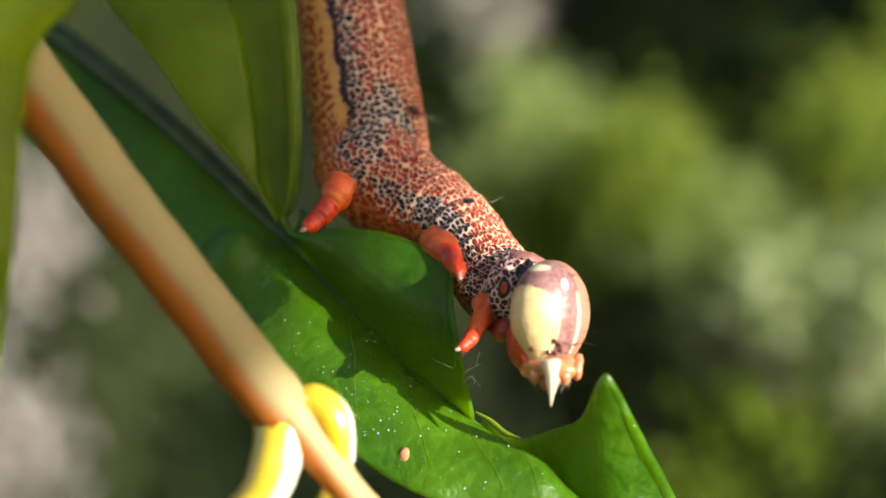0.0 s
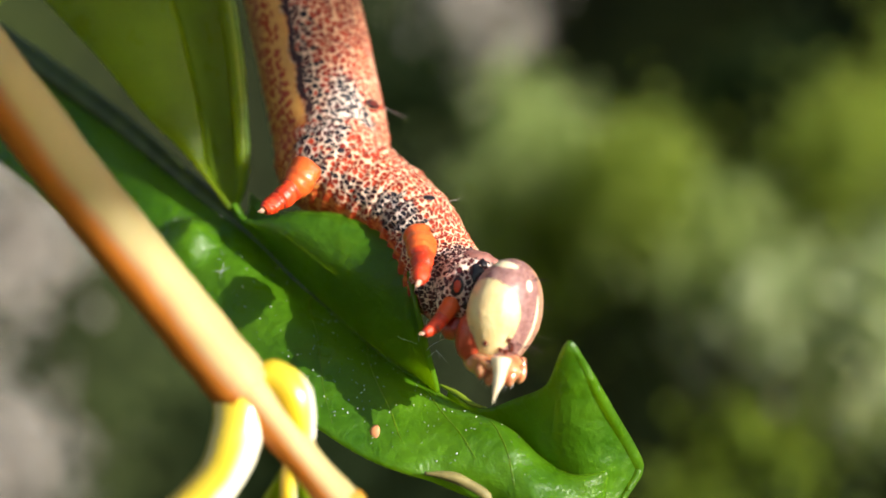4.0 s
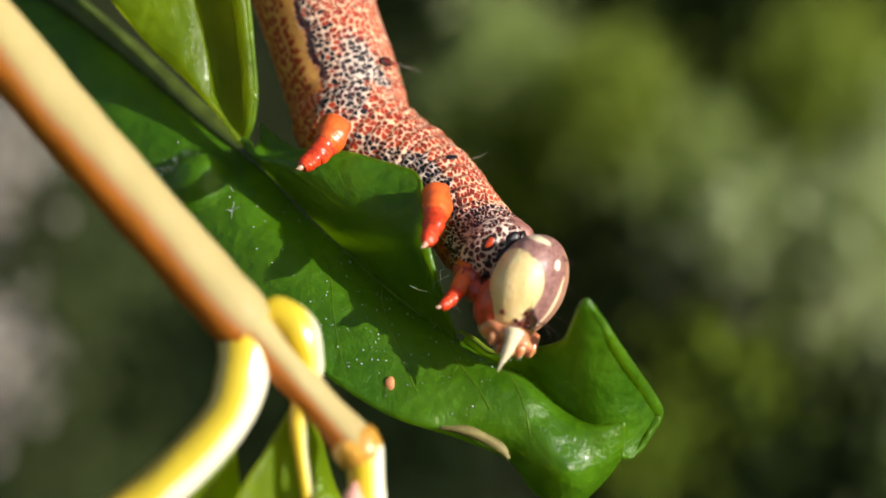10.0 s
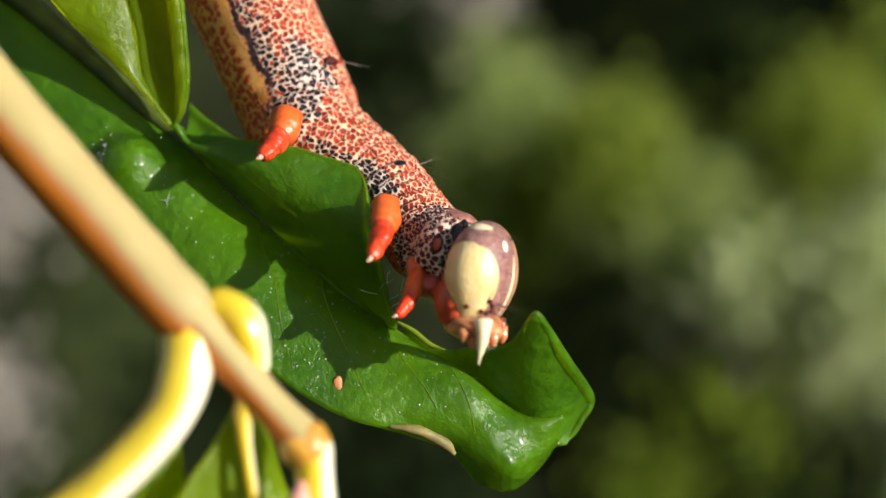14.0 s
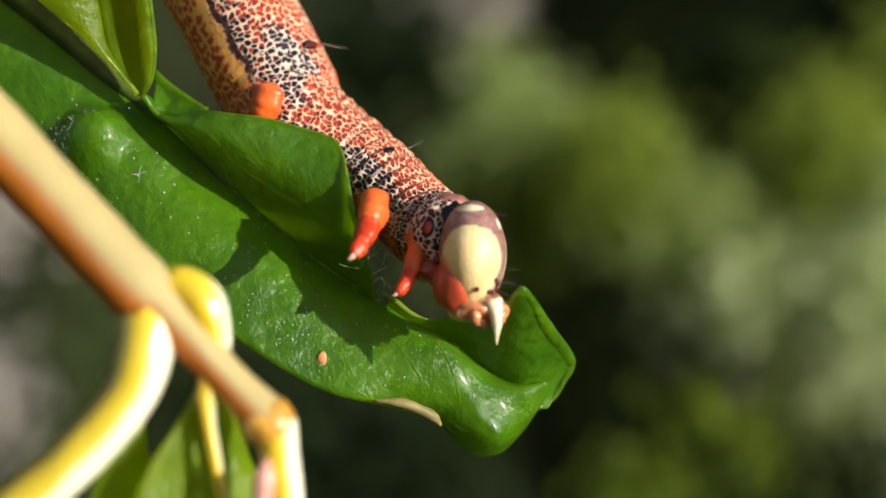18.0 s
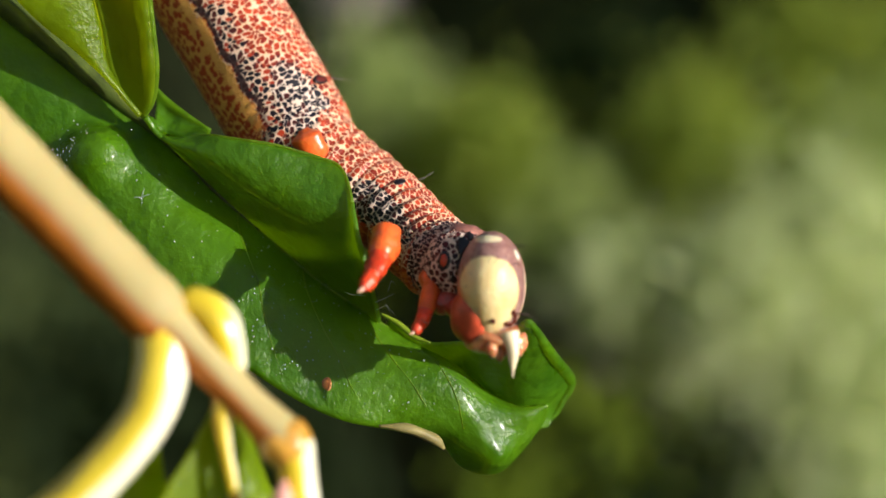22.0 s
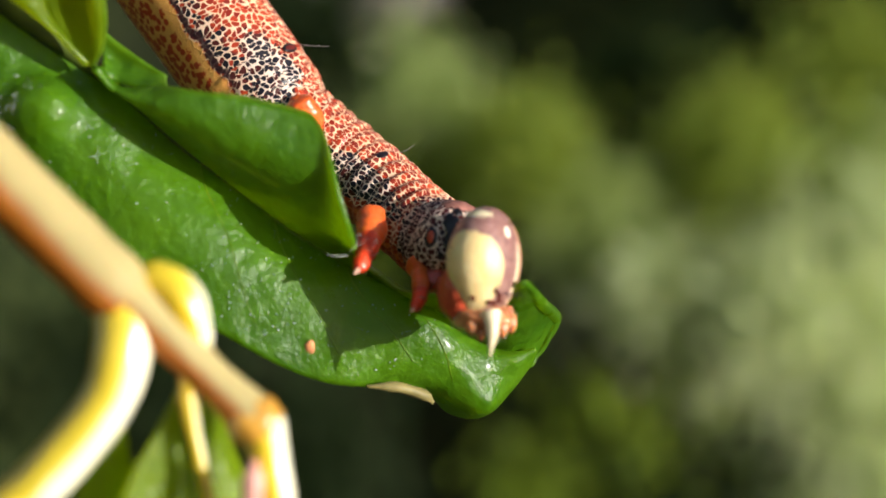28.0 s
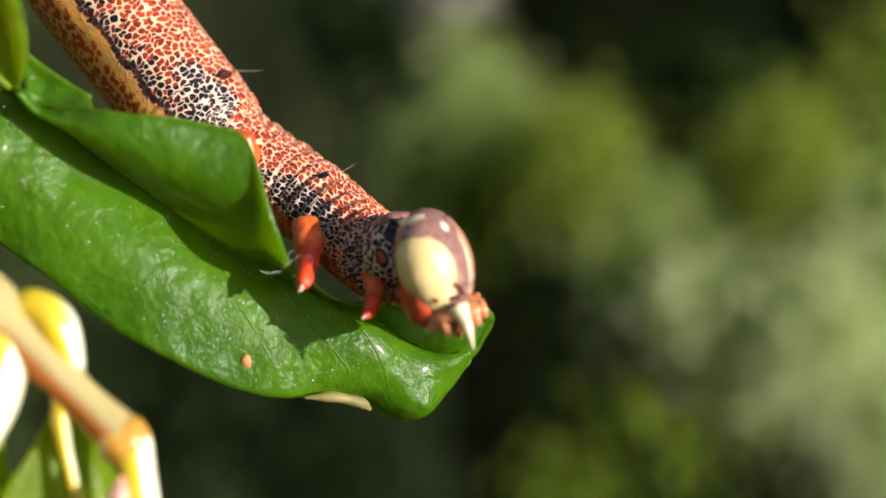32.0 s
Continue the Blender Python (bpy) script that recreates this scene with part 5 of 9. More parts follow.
    walk(cat["rings"][0], [
        (0.0, pose(-0.00580, 0.00660, 0.00797, -69.31, 72.29, -69.40)),
        (0.5, pose(-0.00583, 0.00653, 0.00804, -67.30, 72.73, -67.62)),
        (1.0, pose(-0.00592, 0.00650, 0.00797, -65.97, 72.62, -66.44)),
        (1.5, pose(-0.00610, 0.00644, 0.00795, -64.65, 72.75, -64.94)),
        (2.0, pose(-0.00613, 0.00650, 0.00760, -63.81, 72.05, -64.69)),
        (2.5, pose(-0.00613, 0.00637, 0.00777, -62.70, 72.42, -62.75)),
        (3.0, pose(-0.00620, 0.00636, 0.00751, -60.88, 72.38, -61.26)),
        (3.5, pose(-0.00612, 0.00633, 0.00752, -59.52, 72.35, -60.04)),
        (5.5, pose(-0.00621, 0.00622, 0.00739, -57.25, 71.36, -57.27)),
        (6.0, pose(-0.00600, 0.00619, 0.00719, -56.39, 71.29, -56.58)),
        (6.5, pose(-0.00598, 0.00629, 0.00727, -54.36, 70.48, -55.03)),
        (7.0, pose(-0.00581, 0.00637, 0.00739, -55.14, 69.16, -55.21)),
        (7.5, pose(-0.00582, 0.00639, 0.00689, -52.79, 68.45, -54.05)),
        (8.0, pose(-0.00565, 0.00619, 0.00681, -50.29, 68.47, -51.34)),
        (8.5, pose(-0.00582, 0.00623, 0.00680, -49.19, 67.62, -50.66)),
        (9.0, pose(-0.00571, 0.00627, 0.00645, -47.63, 66.70, -49.93)),
        (9.5, pose(-0.00591, 0.00622, 0.00646, -45.44, 66.61, -47.83)),
        (10.0, pose(-0.00617, 0.00610, 0.00675, -43.96, 66.43, -46.22)),
        (10.5, pose(-0.00602, 0.00597, 0.00603, -37.47, 64.45, -40.70)),
        (11.0, pose(-0.00604, 0.00532, 0.00638, -29.10, 63.60, -31.50)),
        (11.5, pose(-0.00646, 0.00504, 0.00658, -28.37, 64.06, -29.89)),
        (12.0, pose(-0.00638, 0.00499, 0.00639, -26.64, 64.22, -28.62)),
        (12.5, pose(-0.00602, 0.00496, 0.00633, -25.97, 64.36, -28.22)),
        (13.0, pose(-0.00624, 0.00494, 0.00636, -25.62, 64.39, -28.01)),
        (13.5, pose(-0.00618, 0.00493, 0.00629, -24.65, 63.99, -27.22)),
        (14.0, pose(-0.00620, 0.00493, 0.00652, -23.81, 63.70, -26.42)),
        (14.5, pose(-0.00613, 0.00482, 0.00628, -22.74, 63.48, -25.02)),
        (16.5, pose(-0.00613, 0.00467, 0.00628, -18.72, 62.42, -21.27)),
        (17.0, pose(-0.00633, 0.00471, 0.00621, -18.96, 62.01, -21.63)),
        (17.5, pose(-0.00647, 0.00468, 0.00615, -17.94, 60.86, -21.49)),
        (18.0, pose(-0.00663, 0.00435, 0.00598, -15.96, 60.52, -18.70)),
        (18.5, pose(-0.00666, 0.00424, 0.00609, -14.53, 60.08, -17.31)),
        (19.0, pose(-0.00666, 0.00408, 0.00587, -13.58, 59.71, -15.92)),
        (19.5, pose(-0.00678, 0.00419, 0.00573, -13.84, 59.16, -16.35)),
        (20.0, pose(-0.00590, 0.00439, 0.00607, -14.23, 58.39, -17.47)),
        (20.5, pose(-0.00487, 0.00458, 0.00512, -13.59, 58.09, -18.96)),
        (21.0, pose(-0.00426, 0.00476, 0.00531, -14.22, 57.81, -21.73)),
        (21.5, pose(-0.00420, 0.00484, 0.00516, -14.50, 57.29, -23.23)),
        (22.0, pose(-0.00423, 0.00452, 0.00528, -13.57, 57.55, -21.79)),
        (22.5, pose(-0.00427, 0.00452, 0.00544, -14.68, 57.25, -22.78)),
        (23.0, pose(-0.00425, 0.00462, 0.00541, -15.27, 57.01, -23.99)),
        (23.5, pose(-0.00427, 0.00469, 0.00543, -15.13, 56.78, -24.19)),
        (24.0, pose(-0.00418, 0.00462, 0.00542, -14.46, 56.43, -23.32)),
        (24.5, pose(-0.00419, 0.00430, 0.00519, -12.22, 56.43, -20.33)),
        (25.0, pose(-0.00451, 0.00436, 0.00487, -12.00, 55.88, -20.08)),
        (25.5, pose(-0.00478, 0.00438, 0.00497, -11.73, 54.79, -19.93)),
        (27.5, pose(-0.00524, 0.00374, 0.00484, -6.13, 50.84, -12.71)),
        (28.0, pose(-0.00536, 0.00369, 0.00472, -5.87, 50.07, -12.10)),
        (28.5, pose(-0.00518, 0.00371, 0.00475, -6.22, 49.66, -12.33)),
        (29.0, pose(-0.00502, 0.00377, 0.00479, -6.49, 49.16, -12.73)),
        (29.5, pose(-0.00510, 0.00362, 0.00449, -5.31, 48.84, -11.14)),
        (30.0, pose(-0.00500, 0.00346, 0.00438, -4.40, 48.55, -9.42)),
        (30.5, pose(-0.00505, 0.00344, 0.00454, -4.51, 47.94, -9.04)),
        (31.0, pose(-0.00529, 0.00350, 0.00334, -5.17, 47.78, -9.76)),
        (31.5, pose(-0.00549, 0.00325, 0.00352, -4.82, 46.95, -7.83)),
        (32.0, pose(-0.00563, 0.00352, 0.00396, -4.98, 46.18, -8.96)),
    ])
    walk(cat["rings"][1], [
        (0.0, pose(-0.00577, 0.00622, 0.00711, -98.54, 53.73, -95.81)),
        (0.5, pose(-0.00580, 0.00616, 0.00717, -97.76, 54.61, -95.36)),
        (1.0, pose(-0.00588, 0.00613, 0.00710, -96.84, 54.84, -94.72)),
        (1.5, pose(-0.00605, 0.00607, 0.00708, -96.51, 55.22, -94.22)),
        (2.0, pose(-0.00608, 0.00613, 0.00673, -94.94, 55.02, -93.55)),
        (2.5, pose(-0.00607, 0.00600, 0.00691, -95.20, 54.57, -92.79)),
        (3.0, pose(-0.00613, 0.00600, 0.00664, -93.40, 55.05, -91.60)),
        (3.5, pose(-0.00604, 0.00597, 0.00666, -92.25, 55.35, -90.77)),
        (5.5, pose(-0.00612, 0.00586, 0.00654, -90.72, 55.19, -89.00)),
        (6.0, pose(-0.00591, 0.00584, 0.00635, -90.56, 55.64, -89.03)),
        (6.5, pose(-0.00587, 0.00593, 0.00642, -87.48, 55.33, -86.86)),
        (7.0, pose(-0.00569, 0.00599, 0.00655, -87.62, 53.87, -86.44)),
        (7.5, pose(-0.00569, 0.00601, 0.00606, -85.54, 53.79, -85.84)),
        (8.0, pose(-0.00550, 0.00583, 0.00599, -83.95, 54.93, -84.22)),
        (8.5, pose(-0.00567, 0.00587, 0.00599, -83.26, 54.32, -84.03)),
        (9.0, pose(-0.00554, 0.00590, 0.00564, -80.39, 54.06, -82.41)),
        (9.5, pose(-0.00574, 0.00586, 0.00566, -79.12, 54.34, -81.31)),
        (10.0, pose(-0.00599, 0.00575, 0.00595, -78.62, 55.27, -80.68)),
        (10.5, pose(-0.00579, 0.00563, 0.00524, -69.03, 56.13, -73.01)),
        (11.0, pose(-0.00576, 0.00505, 0.00562, -61.15, 57.97, -64.72)),
        (11.5, pose(-0.00619, 0.00479, 0.00582, -62.41, 59.72, -64.78)),
        (12.0, pose(-0.00611, 0.00474, 0.00563, -60.27, 60.01, -63.22)),
        (12.5, pose(-0.00575, 0.00472, 0.00557, -59.75, 60.65, -62.90)),
        (13.0, pose(-0.00598, 0.00470, 0.00561, -59.98, 60.99, -63.19)),
        (13.5, pose(-0.00590, 0.00469, 0.00554, -58.06, 60.40, -61.67)),
        (14.0, pose(-0.00592, 0.00470, 0.00577, -57.55, 59.89, -61.29)),
        (14.5, pose(-0.00584, 0.00459, 0.00553, -55.31, 60.31, -58.78)),
        (16.5, pose(-0.00582, 0.00446, 0.00553, -51.15, 60.23, -55.04)),
        (17.0, pose(-0.00601, 0.00450, 0.00546, -51.75, 60.23, -55.64)),
        (17.5, pose(-0.00614, 0.00447, 0.00543, -47.63, 59.32, -52.84)),
        (18.0, pose(-0.00631, 0.00416, 0.00527, -46.27, 61.25, -50.30)),
        (18.5, pose(-0.00633, 0.00407, 0.00539, -43.75, 61.11, -47.93)),
        (19.0, pose(-0.00632, 0.00392, 0.00517, -41.16, 61.81, -44.78)),
        (19.5, pose(-0.00643, 0.00402, 0.00502, -41.91, 61.53, -45.64)),
        (20.0, pose(-0.00553, 0.00420, 0.00536, -42.21, 59.44, -47.07)),
        (20.5, pose(-0.00450, 0.00439, 0.00441, -39.61, 60.14, -46.46)),
        (21.0, pose(-0.00390, 0.00455, 0.00461, -40.35, 59.10, -49.55)),
        (21.5, pose(-0.00385, 0.00462, 0.00447, -39.11, 57.67, -49.88)),
        (22.0, pose(-0.00387, 0.00432, 0.00460, -38.18, 60.10, -47.94)),
        (22.5, pose(-0.00393, 0.00431, 0.00477, -38.34, 59.89, -47.99)),
        (23.0, pose(-0.00392, 0.00440, 0.00473, -40.01, 59.70, -50.28)),
        (23.5, pose(-0.00393, 0.00447, 0.00475, -40.13, 59.11, -50.83)),
        (24.0, pose(-0.00382, 0.00441, 0.00476, -37.70, 57.44, -48.64)),
        (24.5, pose(-0.00384, 0.00411, 0.00453, -34.88, 60.62, -44.37)),
        (25.0, pose(-0.00414, 0.00418, 0.00420, -34.32, 61.12, -43.57)),
        (25.5, pose(-0.00441, 0.00420, 0.00432, -32.35, 60.68, -41.77)),
        (27.5, pose(-0.00481, 0.00362, 0.00424, -18.20, 57.60, -25.93)),
        (28.0, pose(-0.00492, 0.00358, 0.00413, -16.89, 56.95, -24.24)),
        (28.5, pose(-0.00474, 0.00359, 0.00417, -17.11, 56.51, -24.39)),
        (29.0, pose(-0.00457, 0.00364, 0.00420, -17.35, 55.46, -24.91)),
        (29.5, pose(-0.00465, 0.00352, 0.00391, -14.92, 55.55, -21.87)),
        (30.0, pose(-0.00456, 0.00335, 0.00380, -13.64, 55.62, -19.68)),
        (30.5, pose(-0.00460, 0.00334, 0.00396, -13.77, 54.55, -19.48)),
        (31.0, pose(-0.00485, 0.00341, 0.00278, -14.28, 58.40, -19.44)),
        (31.5, pose(-0.00503, 0.00317, 0.00296, -11.94, 55.54, -15.63)),
        (32.0, pose(-0.00515, 0.00343, 0.00340, -13.97, 53.85, -19.08)),
    ])
    walk(cat["rings"][2], [
        (0.0, pose(-0.00577, 0.00584, 0.00675, -73.18, 35.51, -79.42)),
        (0.5, pose(-0.00580, 0.00578, 0.00681, -71.98, 35.91, -78.88)),
        (1.0, pose(-0.00588, 0.00575, 0.00674, -71.08, 36.12, -78.35)),
        (1.5, pose(-0.00605, 0.00570, 0.00671, -70.44, 36.36, -77.71)),
        (2.0, pose(-0.00607, 0.00576, 0.00636, -69.12, 36.21, -77.29)),
        (2.5, pose(-0.00606, 0.00563, 0.00655, -69.90, 36.87, -76.86)),
        (3.0, pose(-0.00611, 0.00563, 0.00628, -68.69, 36.80, -76.42)),
        (3.5, pose(-0.00602, 0.00560, 0.00630, -68.21, 36.84, -76.20)),
        (5.5, pose(-0.00609, 0.00551, 0.00620, -67.48, 36.67, -74.90)),
        (6.0, pose(-0.00588, 0.00549, 0.00600, -66.91, 36.56, -74.69)),
        (6.5, pose(-0.00583, 0.00557, 0.00607, -66.22, 35.96, -74.71)),
        (7.0, pose(-0.00566, 0.00563, 0.00621, -67.59, 35.66, -74.71)),
        (7.5, pose(-0.00566, 0.00566, 0.00573, -65.29, 35.35, -74.26)),
        (8.0, pose(-0.00547, 0.00549, 0.00566, -65.18, 36.09, -73.69)),
        (8.5, pose(-0.00562, 0.00553, 0.00566, -64.01, 35.73, -73.21)),
        (9.0, pose(-0.00550, 0.00556, 0.00532, -62.74, 35.27, -73.08)),
        (9.5, pose(-0.00569, 0.00553, 0.00534, -62.01, 35.52, -72.63)),
        (10.0, pose(-0.00594, 0.00543, 0.00563, -61.49, 36.64, -71.62)),
        (10.5, pose(-0.00571, 0.00533, 0.00491, -56.11, 36.91, -68.13)),
        (11.0, pose(-0.00566, 0.00479, 0.00531, -51.35, 39.84, -62.43)),
        (11.5, pose(-0.00610, 0.00455, 0.00551, -50.83, 41.73, -60.32)),
        (12.0, pose(-0.00602, 0.00451, 0.00533, -50.16, 41.98, -60.31)),
        (12.5, pose(-0.00566, 0.00449, 0.00526, -49.96, 42.35, -60.33)),
        (13.0, pose(-0.00589, 0.00447, 0.00530, -49.45, 42.63, -59.91)),
        (13.5, pose(-0.00580, 0.00447, 0.00523, -48.95, 42.63, -59.67)),
        (14.0, pose(-0.00582, 0.00447, 0.00546, -48.63, 42.34, -59.62)),
        (14.5, pose(-0.00574, 0.00437, 0.00522, -48.23, 42.74, -58.79)),
        (16.5, pose(-0.00570, 0.00424, 0.00523, -45.68, 42.52, -57.18)),
        (17.0, pose(-0.00590, 0.00428, 0.00514, -45.05, 42.02, -56.86)),
        (17.5, pose(-0.00602, 0.00427, 0.00514, -42.53, 42.99, -54.67)),
        (18.0, pose(-0.00619, 0.00398, 0.00498, -40.00, 44.36, -50.85)),
        (18.5, pose(-0.00621, 0.00389, 0.00510, -38.85, 44.64, -49.76)),
        (19.0, pose(-0.00619, 0.00376, 0.00488, -37.59, 45.21, -47.78)),
        (19.5, pose(-0.00631, 0.00384, 0.00472, -37.47, 43.82, -48.44)),
        (20.0, pose(-0.00540, 0.00402, 0.00507, -38.45, 42.70, -50.60)),
        (20.5, pose(-0.00438, 0.00420, 0.00412, -36.32, 42.46, -50.70)),
        (21.0, pose(-0.00378, 0.00435, 0.00432, -37.47, 42.22, -53.97)),
        (21.5, pose(-0.00373, 0.00442, 0.00419, -37.48, 41.77, -55.27)),
        (22.0, pose(-0.00377, 0.00415, 0.00433, -35.32, 43.88, -51.51)),
        (22.5, pose(-0.00382, 0.00415, 0.00450, -35.59, 44.04, -51.28)),
        (23.0, pose(-0.00380, 0.00423, 0.00446, -35.89, 43.15, -52.52)),
        (23.5, pose(-0.00381, 0.00429, 0.00448, -36.06, 42.58, -53.34)),
        (24.0, pose(-0.00371, 0.00422, 0.00449, -36.36, 42.96, -53.33)),
        (24.5, pose(-0.00372, 0.00395, 0.00426, -32.68, 44.36, -48.34)),
        (25.0, pose(-0.00402, 0.00402, 0.00392, -31.60, 43.44, -47.52)),
        (25.5, pose(-0.00429, 0.00405, 0.00405, -29.20, 43.72, -44.56)),
        (27.5, pose(-0.00467, 0.00352, 0.00400, -19.67, 44.14, -32.06)),
        (28.0, pose(-0.00477, 0.00348, 0.00389, -18.54, 43.77, -30.39)),
        (28.5, pose(-0.00459, 0.00350, 0.00393, -18.77, 43.37, -30.57)),
        (29.0, pose(-0.00442, 0.00354, 0.00397, -19.26, 42.87, -31.40)),
        (29.5, pose(-0.00449, 0.00342, 0.00367, -17.26, 42.96, -28.68)),
        (30.0, pose(-0.00440, 0.00328, 0.00357, -16.21, 42.85, -26.84)),
        (30.5, pose(-0.00443, 0.00326, 0.00373, -16.47, 42.33, -26.79)),
        (31.0, pose(-0.00472, 0.00334, 0.00255, -13.68, 41.74, -22.87)),
        (31.5, pose(-0.00487, 0.00310, 0.00274, -13.26, 41.66, -20.75)),
        (32.0, pose(-0.00498, 0.00335, 0.00318, -15.15, 39.78, -25.07)),
    ])
    walk(cat["rings"][3], [
        (0.0, pose(-0.00552, 0.00542, 0.00635, -32.24, 43.31, -42.73)),
        (0.5, pose(-0.00554, 0.00537, 0.00641, -30.70, 42.70, -41.98)),
        (1.0, pose(-0.00562, 0.00534, 0.00634, -30.20, 42.54, -41.56)),
        (1.5, pose(-0.00578, 0.00529, 0.00631, -29.25, 42.23, -40.63)),
        (2.0, pose(-0.00580, 0.00534, 0.00596, -29.25, 41.69, -40.87)),
        (2.5, pose(-0.00578, 0.00523, 0.00612, -30.17, 44.54, -39.90)),
        (3.0, pose(-0.00584, 0.00522, 0.00586, -29.68, 43.81, -40.16)),
        (3.5, pose(-0.00575, 0.00520, 0.00589, -29.71, 43.77, -40.32)),
        (5.5, pose(-0.00581, 0.00512, 0.00579, -29.56, 43.33, -38.97)),
        (6.0, pose(-0.00560, 0.00511, 0.00561, -28.47, 42.13, -38.47)),
        (6.5, pose(-0.00556, 0.00518, 0.00569, -29.37, 41.62, -39.95)),
        (7.0, pose(-0.00538, 0.00524, 0.00582, -31.24, 42.49, -39.91)),
        (7.5, pose(-0.00537, 0.00526, 0.00534, -29.96, 41.67, -39.68)),
        (8.0, pose(-0.00519, 0.00511, 0.00528, -29.68, 41.66, -39.11)),
        (8.5, pose(-0.00534, 0.00515, 0.00528, -28.82, 41.13, -38.35)),
        (9.0, pose(-0.00521, 0.00518, 0.00495, -29.14, 40.49, -39.40)),
        (9.5, pose(-0.00540, 0.00515, 0.00496, -28.32, 40.59, -38.78)),
        (10.0, pose(-0.00565, 0.00506, 0.00525, -27.33, 40.54, -37.25)),
        (10.5, pose(-0.00541, 0.00498, 0.00456, -25.67, 38.59, -36.78)),
        (11.0, pose(-0.00535, 0.00449, 0.00494, -22.58, 40.99, -31.64)),
        (11.5, pose(-0.00578, 0.00428, 0.00514, -21.03, 41.32, -28.56)),
        (12.0, pose(-0.00570, 0.00424, 0.00496, -20.75, 41.88, -28.95)),
        (12.5, pose(-0.00535, 0.00422, 0.00490, -20.27, 41.45, -28.98)),
        (13.0, pose(-0.00557, 0.00421, 0.00493, -19.59, 41.24, -28.36)),
        (13.5, pose(-0.00549, 0.00420, 0.00486, -19.93, 42.33, -28.60)),
        (14.0, pose(-0.00551, 0.00420, 0.00509, -19.57, 42.58, -28.30)),
        (14.5, pose(-0.00543, 0.00411, 0.00485, -19.59, 42.40, -28.15)),
        (16.5, pose(-0.00538, 0.00399, 0.00486, -17.19, 41.28, -26.68)),
        (17.0, pose(-0.00557, 0.00402, 0.00479, -16.30, 39.58, -26.23)),
        (17.5, pose(-0.00569, 0.00402, 0.00476, -16.62, 42.10, -25.75)),
        (18.0, pose(-0.00584, 0.00376, 0.00461, -14.04, 40.63, -22.18)),
        (18.5, pose(-0.00586, 0.00368, 0.00473, -13.49, 40.97, -21.63)),
        (19.0, pose(-0.00585, 0.00355, 0.00453, -12.88, 39.98, -20.73)),
        (19.5, pose(-0.00595, 0.00363, 0.00439, -12.21, 37.16, -21.10)),
        (20.0, pose(-0.00505, 0.00378, 0.00472, -13.28, 38.52, -22.65)),
        (20.5, pose(-0.00403, 0.00397, 0.00380, -12.35, 36.26, -24.33)),
        (21.0, pose(-0.00345, 0.00410, 0.00399, -13.41, 37.67, -27.13)),
        (21.5, pose(-0.00342, 0.00416, 0.00385, -14.62, 39.22, -29.04)),
        (22.0, pose(-0.00344, 0.00392, 0.00399, -12.83, 38.68, -26.13)),
        (22.5, pose(-0.00349, 0.00392, 0.00416, -13.69, 38.74, -26.53)),
        (23.0, pose(-0.00347, 0.00399, 0.00413, -13.48, 37.45, -27.13)),
        (23.5, pose(-0.00347, 0.00404, 0.00415, -13.44, 37.34, -27.59)),
        (24.0, pose(-0.00338, 0.00398, 0.00414, -14.70, 40.66, -28.06)),
        (24.5, pose(-0.00338, 0.00374, 0.00393, -11.46, 36.98, -24.57)),
        (25.0, pose(-0.00367, 0.00380, 0.00362, -10.32, 33.24, -24.21)),
        (25.5, pose(-0.00392, 0.00384, 0.00374, -10.14, 33.95, -23.08)),
        (27.5, pose(-0.00429, 0.00336, 0.00369, -7.05, 35.05, -17.39)),
        (28.0, pose(-0.00439, 0.00333, 0.00358, -6.82, 34.58, -16.71)),
        (28.5, pose(-0.00421, 0.00335, 0.00363, -7.08, 34.05, -16.90)),
        (29.0, pose(-0.00403, 0.00339, 0.00366, -7.49, 34.29, -17.44)),
        (29.5, pose(-0.00411, 0.00329, 0.00338, -6.48, 33.64, -16.09)),
        (30.0, pose(-0.00400, 0.00315, 0.00328, -5.66, 32.89, -14.65)),
        (30.5, pose(-0.00403, 0.00313, 0.00344, -5.89, 33.10, -14.35)),
        (31.0, pose(-0.00427, 0.00322, 0.00227, -4.88, 28.97, -12.75)),
        (31.5, pose(-0.00444, 0.00300, 0.00246, -5.34, 30.59, -11.65)),
        (32.0, pose(-0.00457, 0.00322, 0.00291, -5.39, 29.25, -13.36)),
    ])
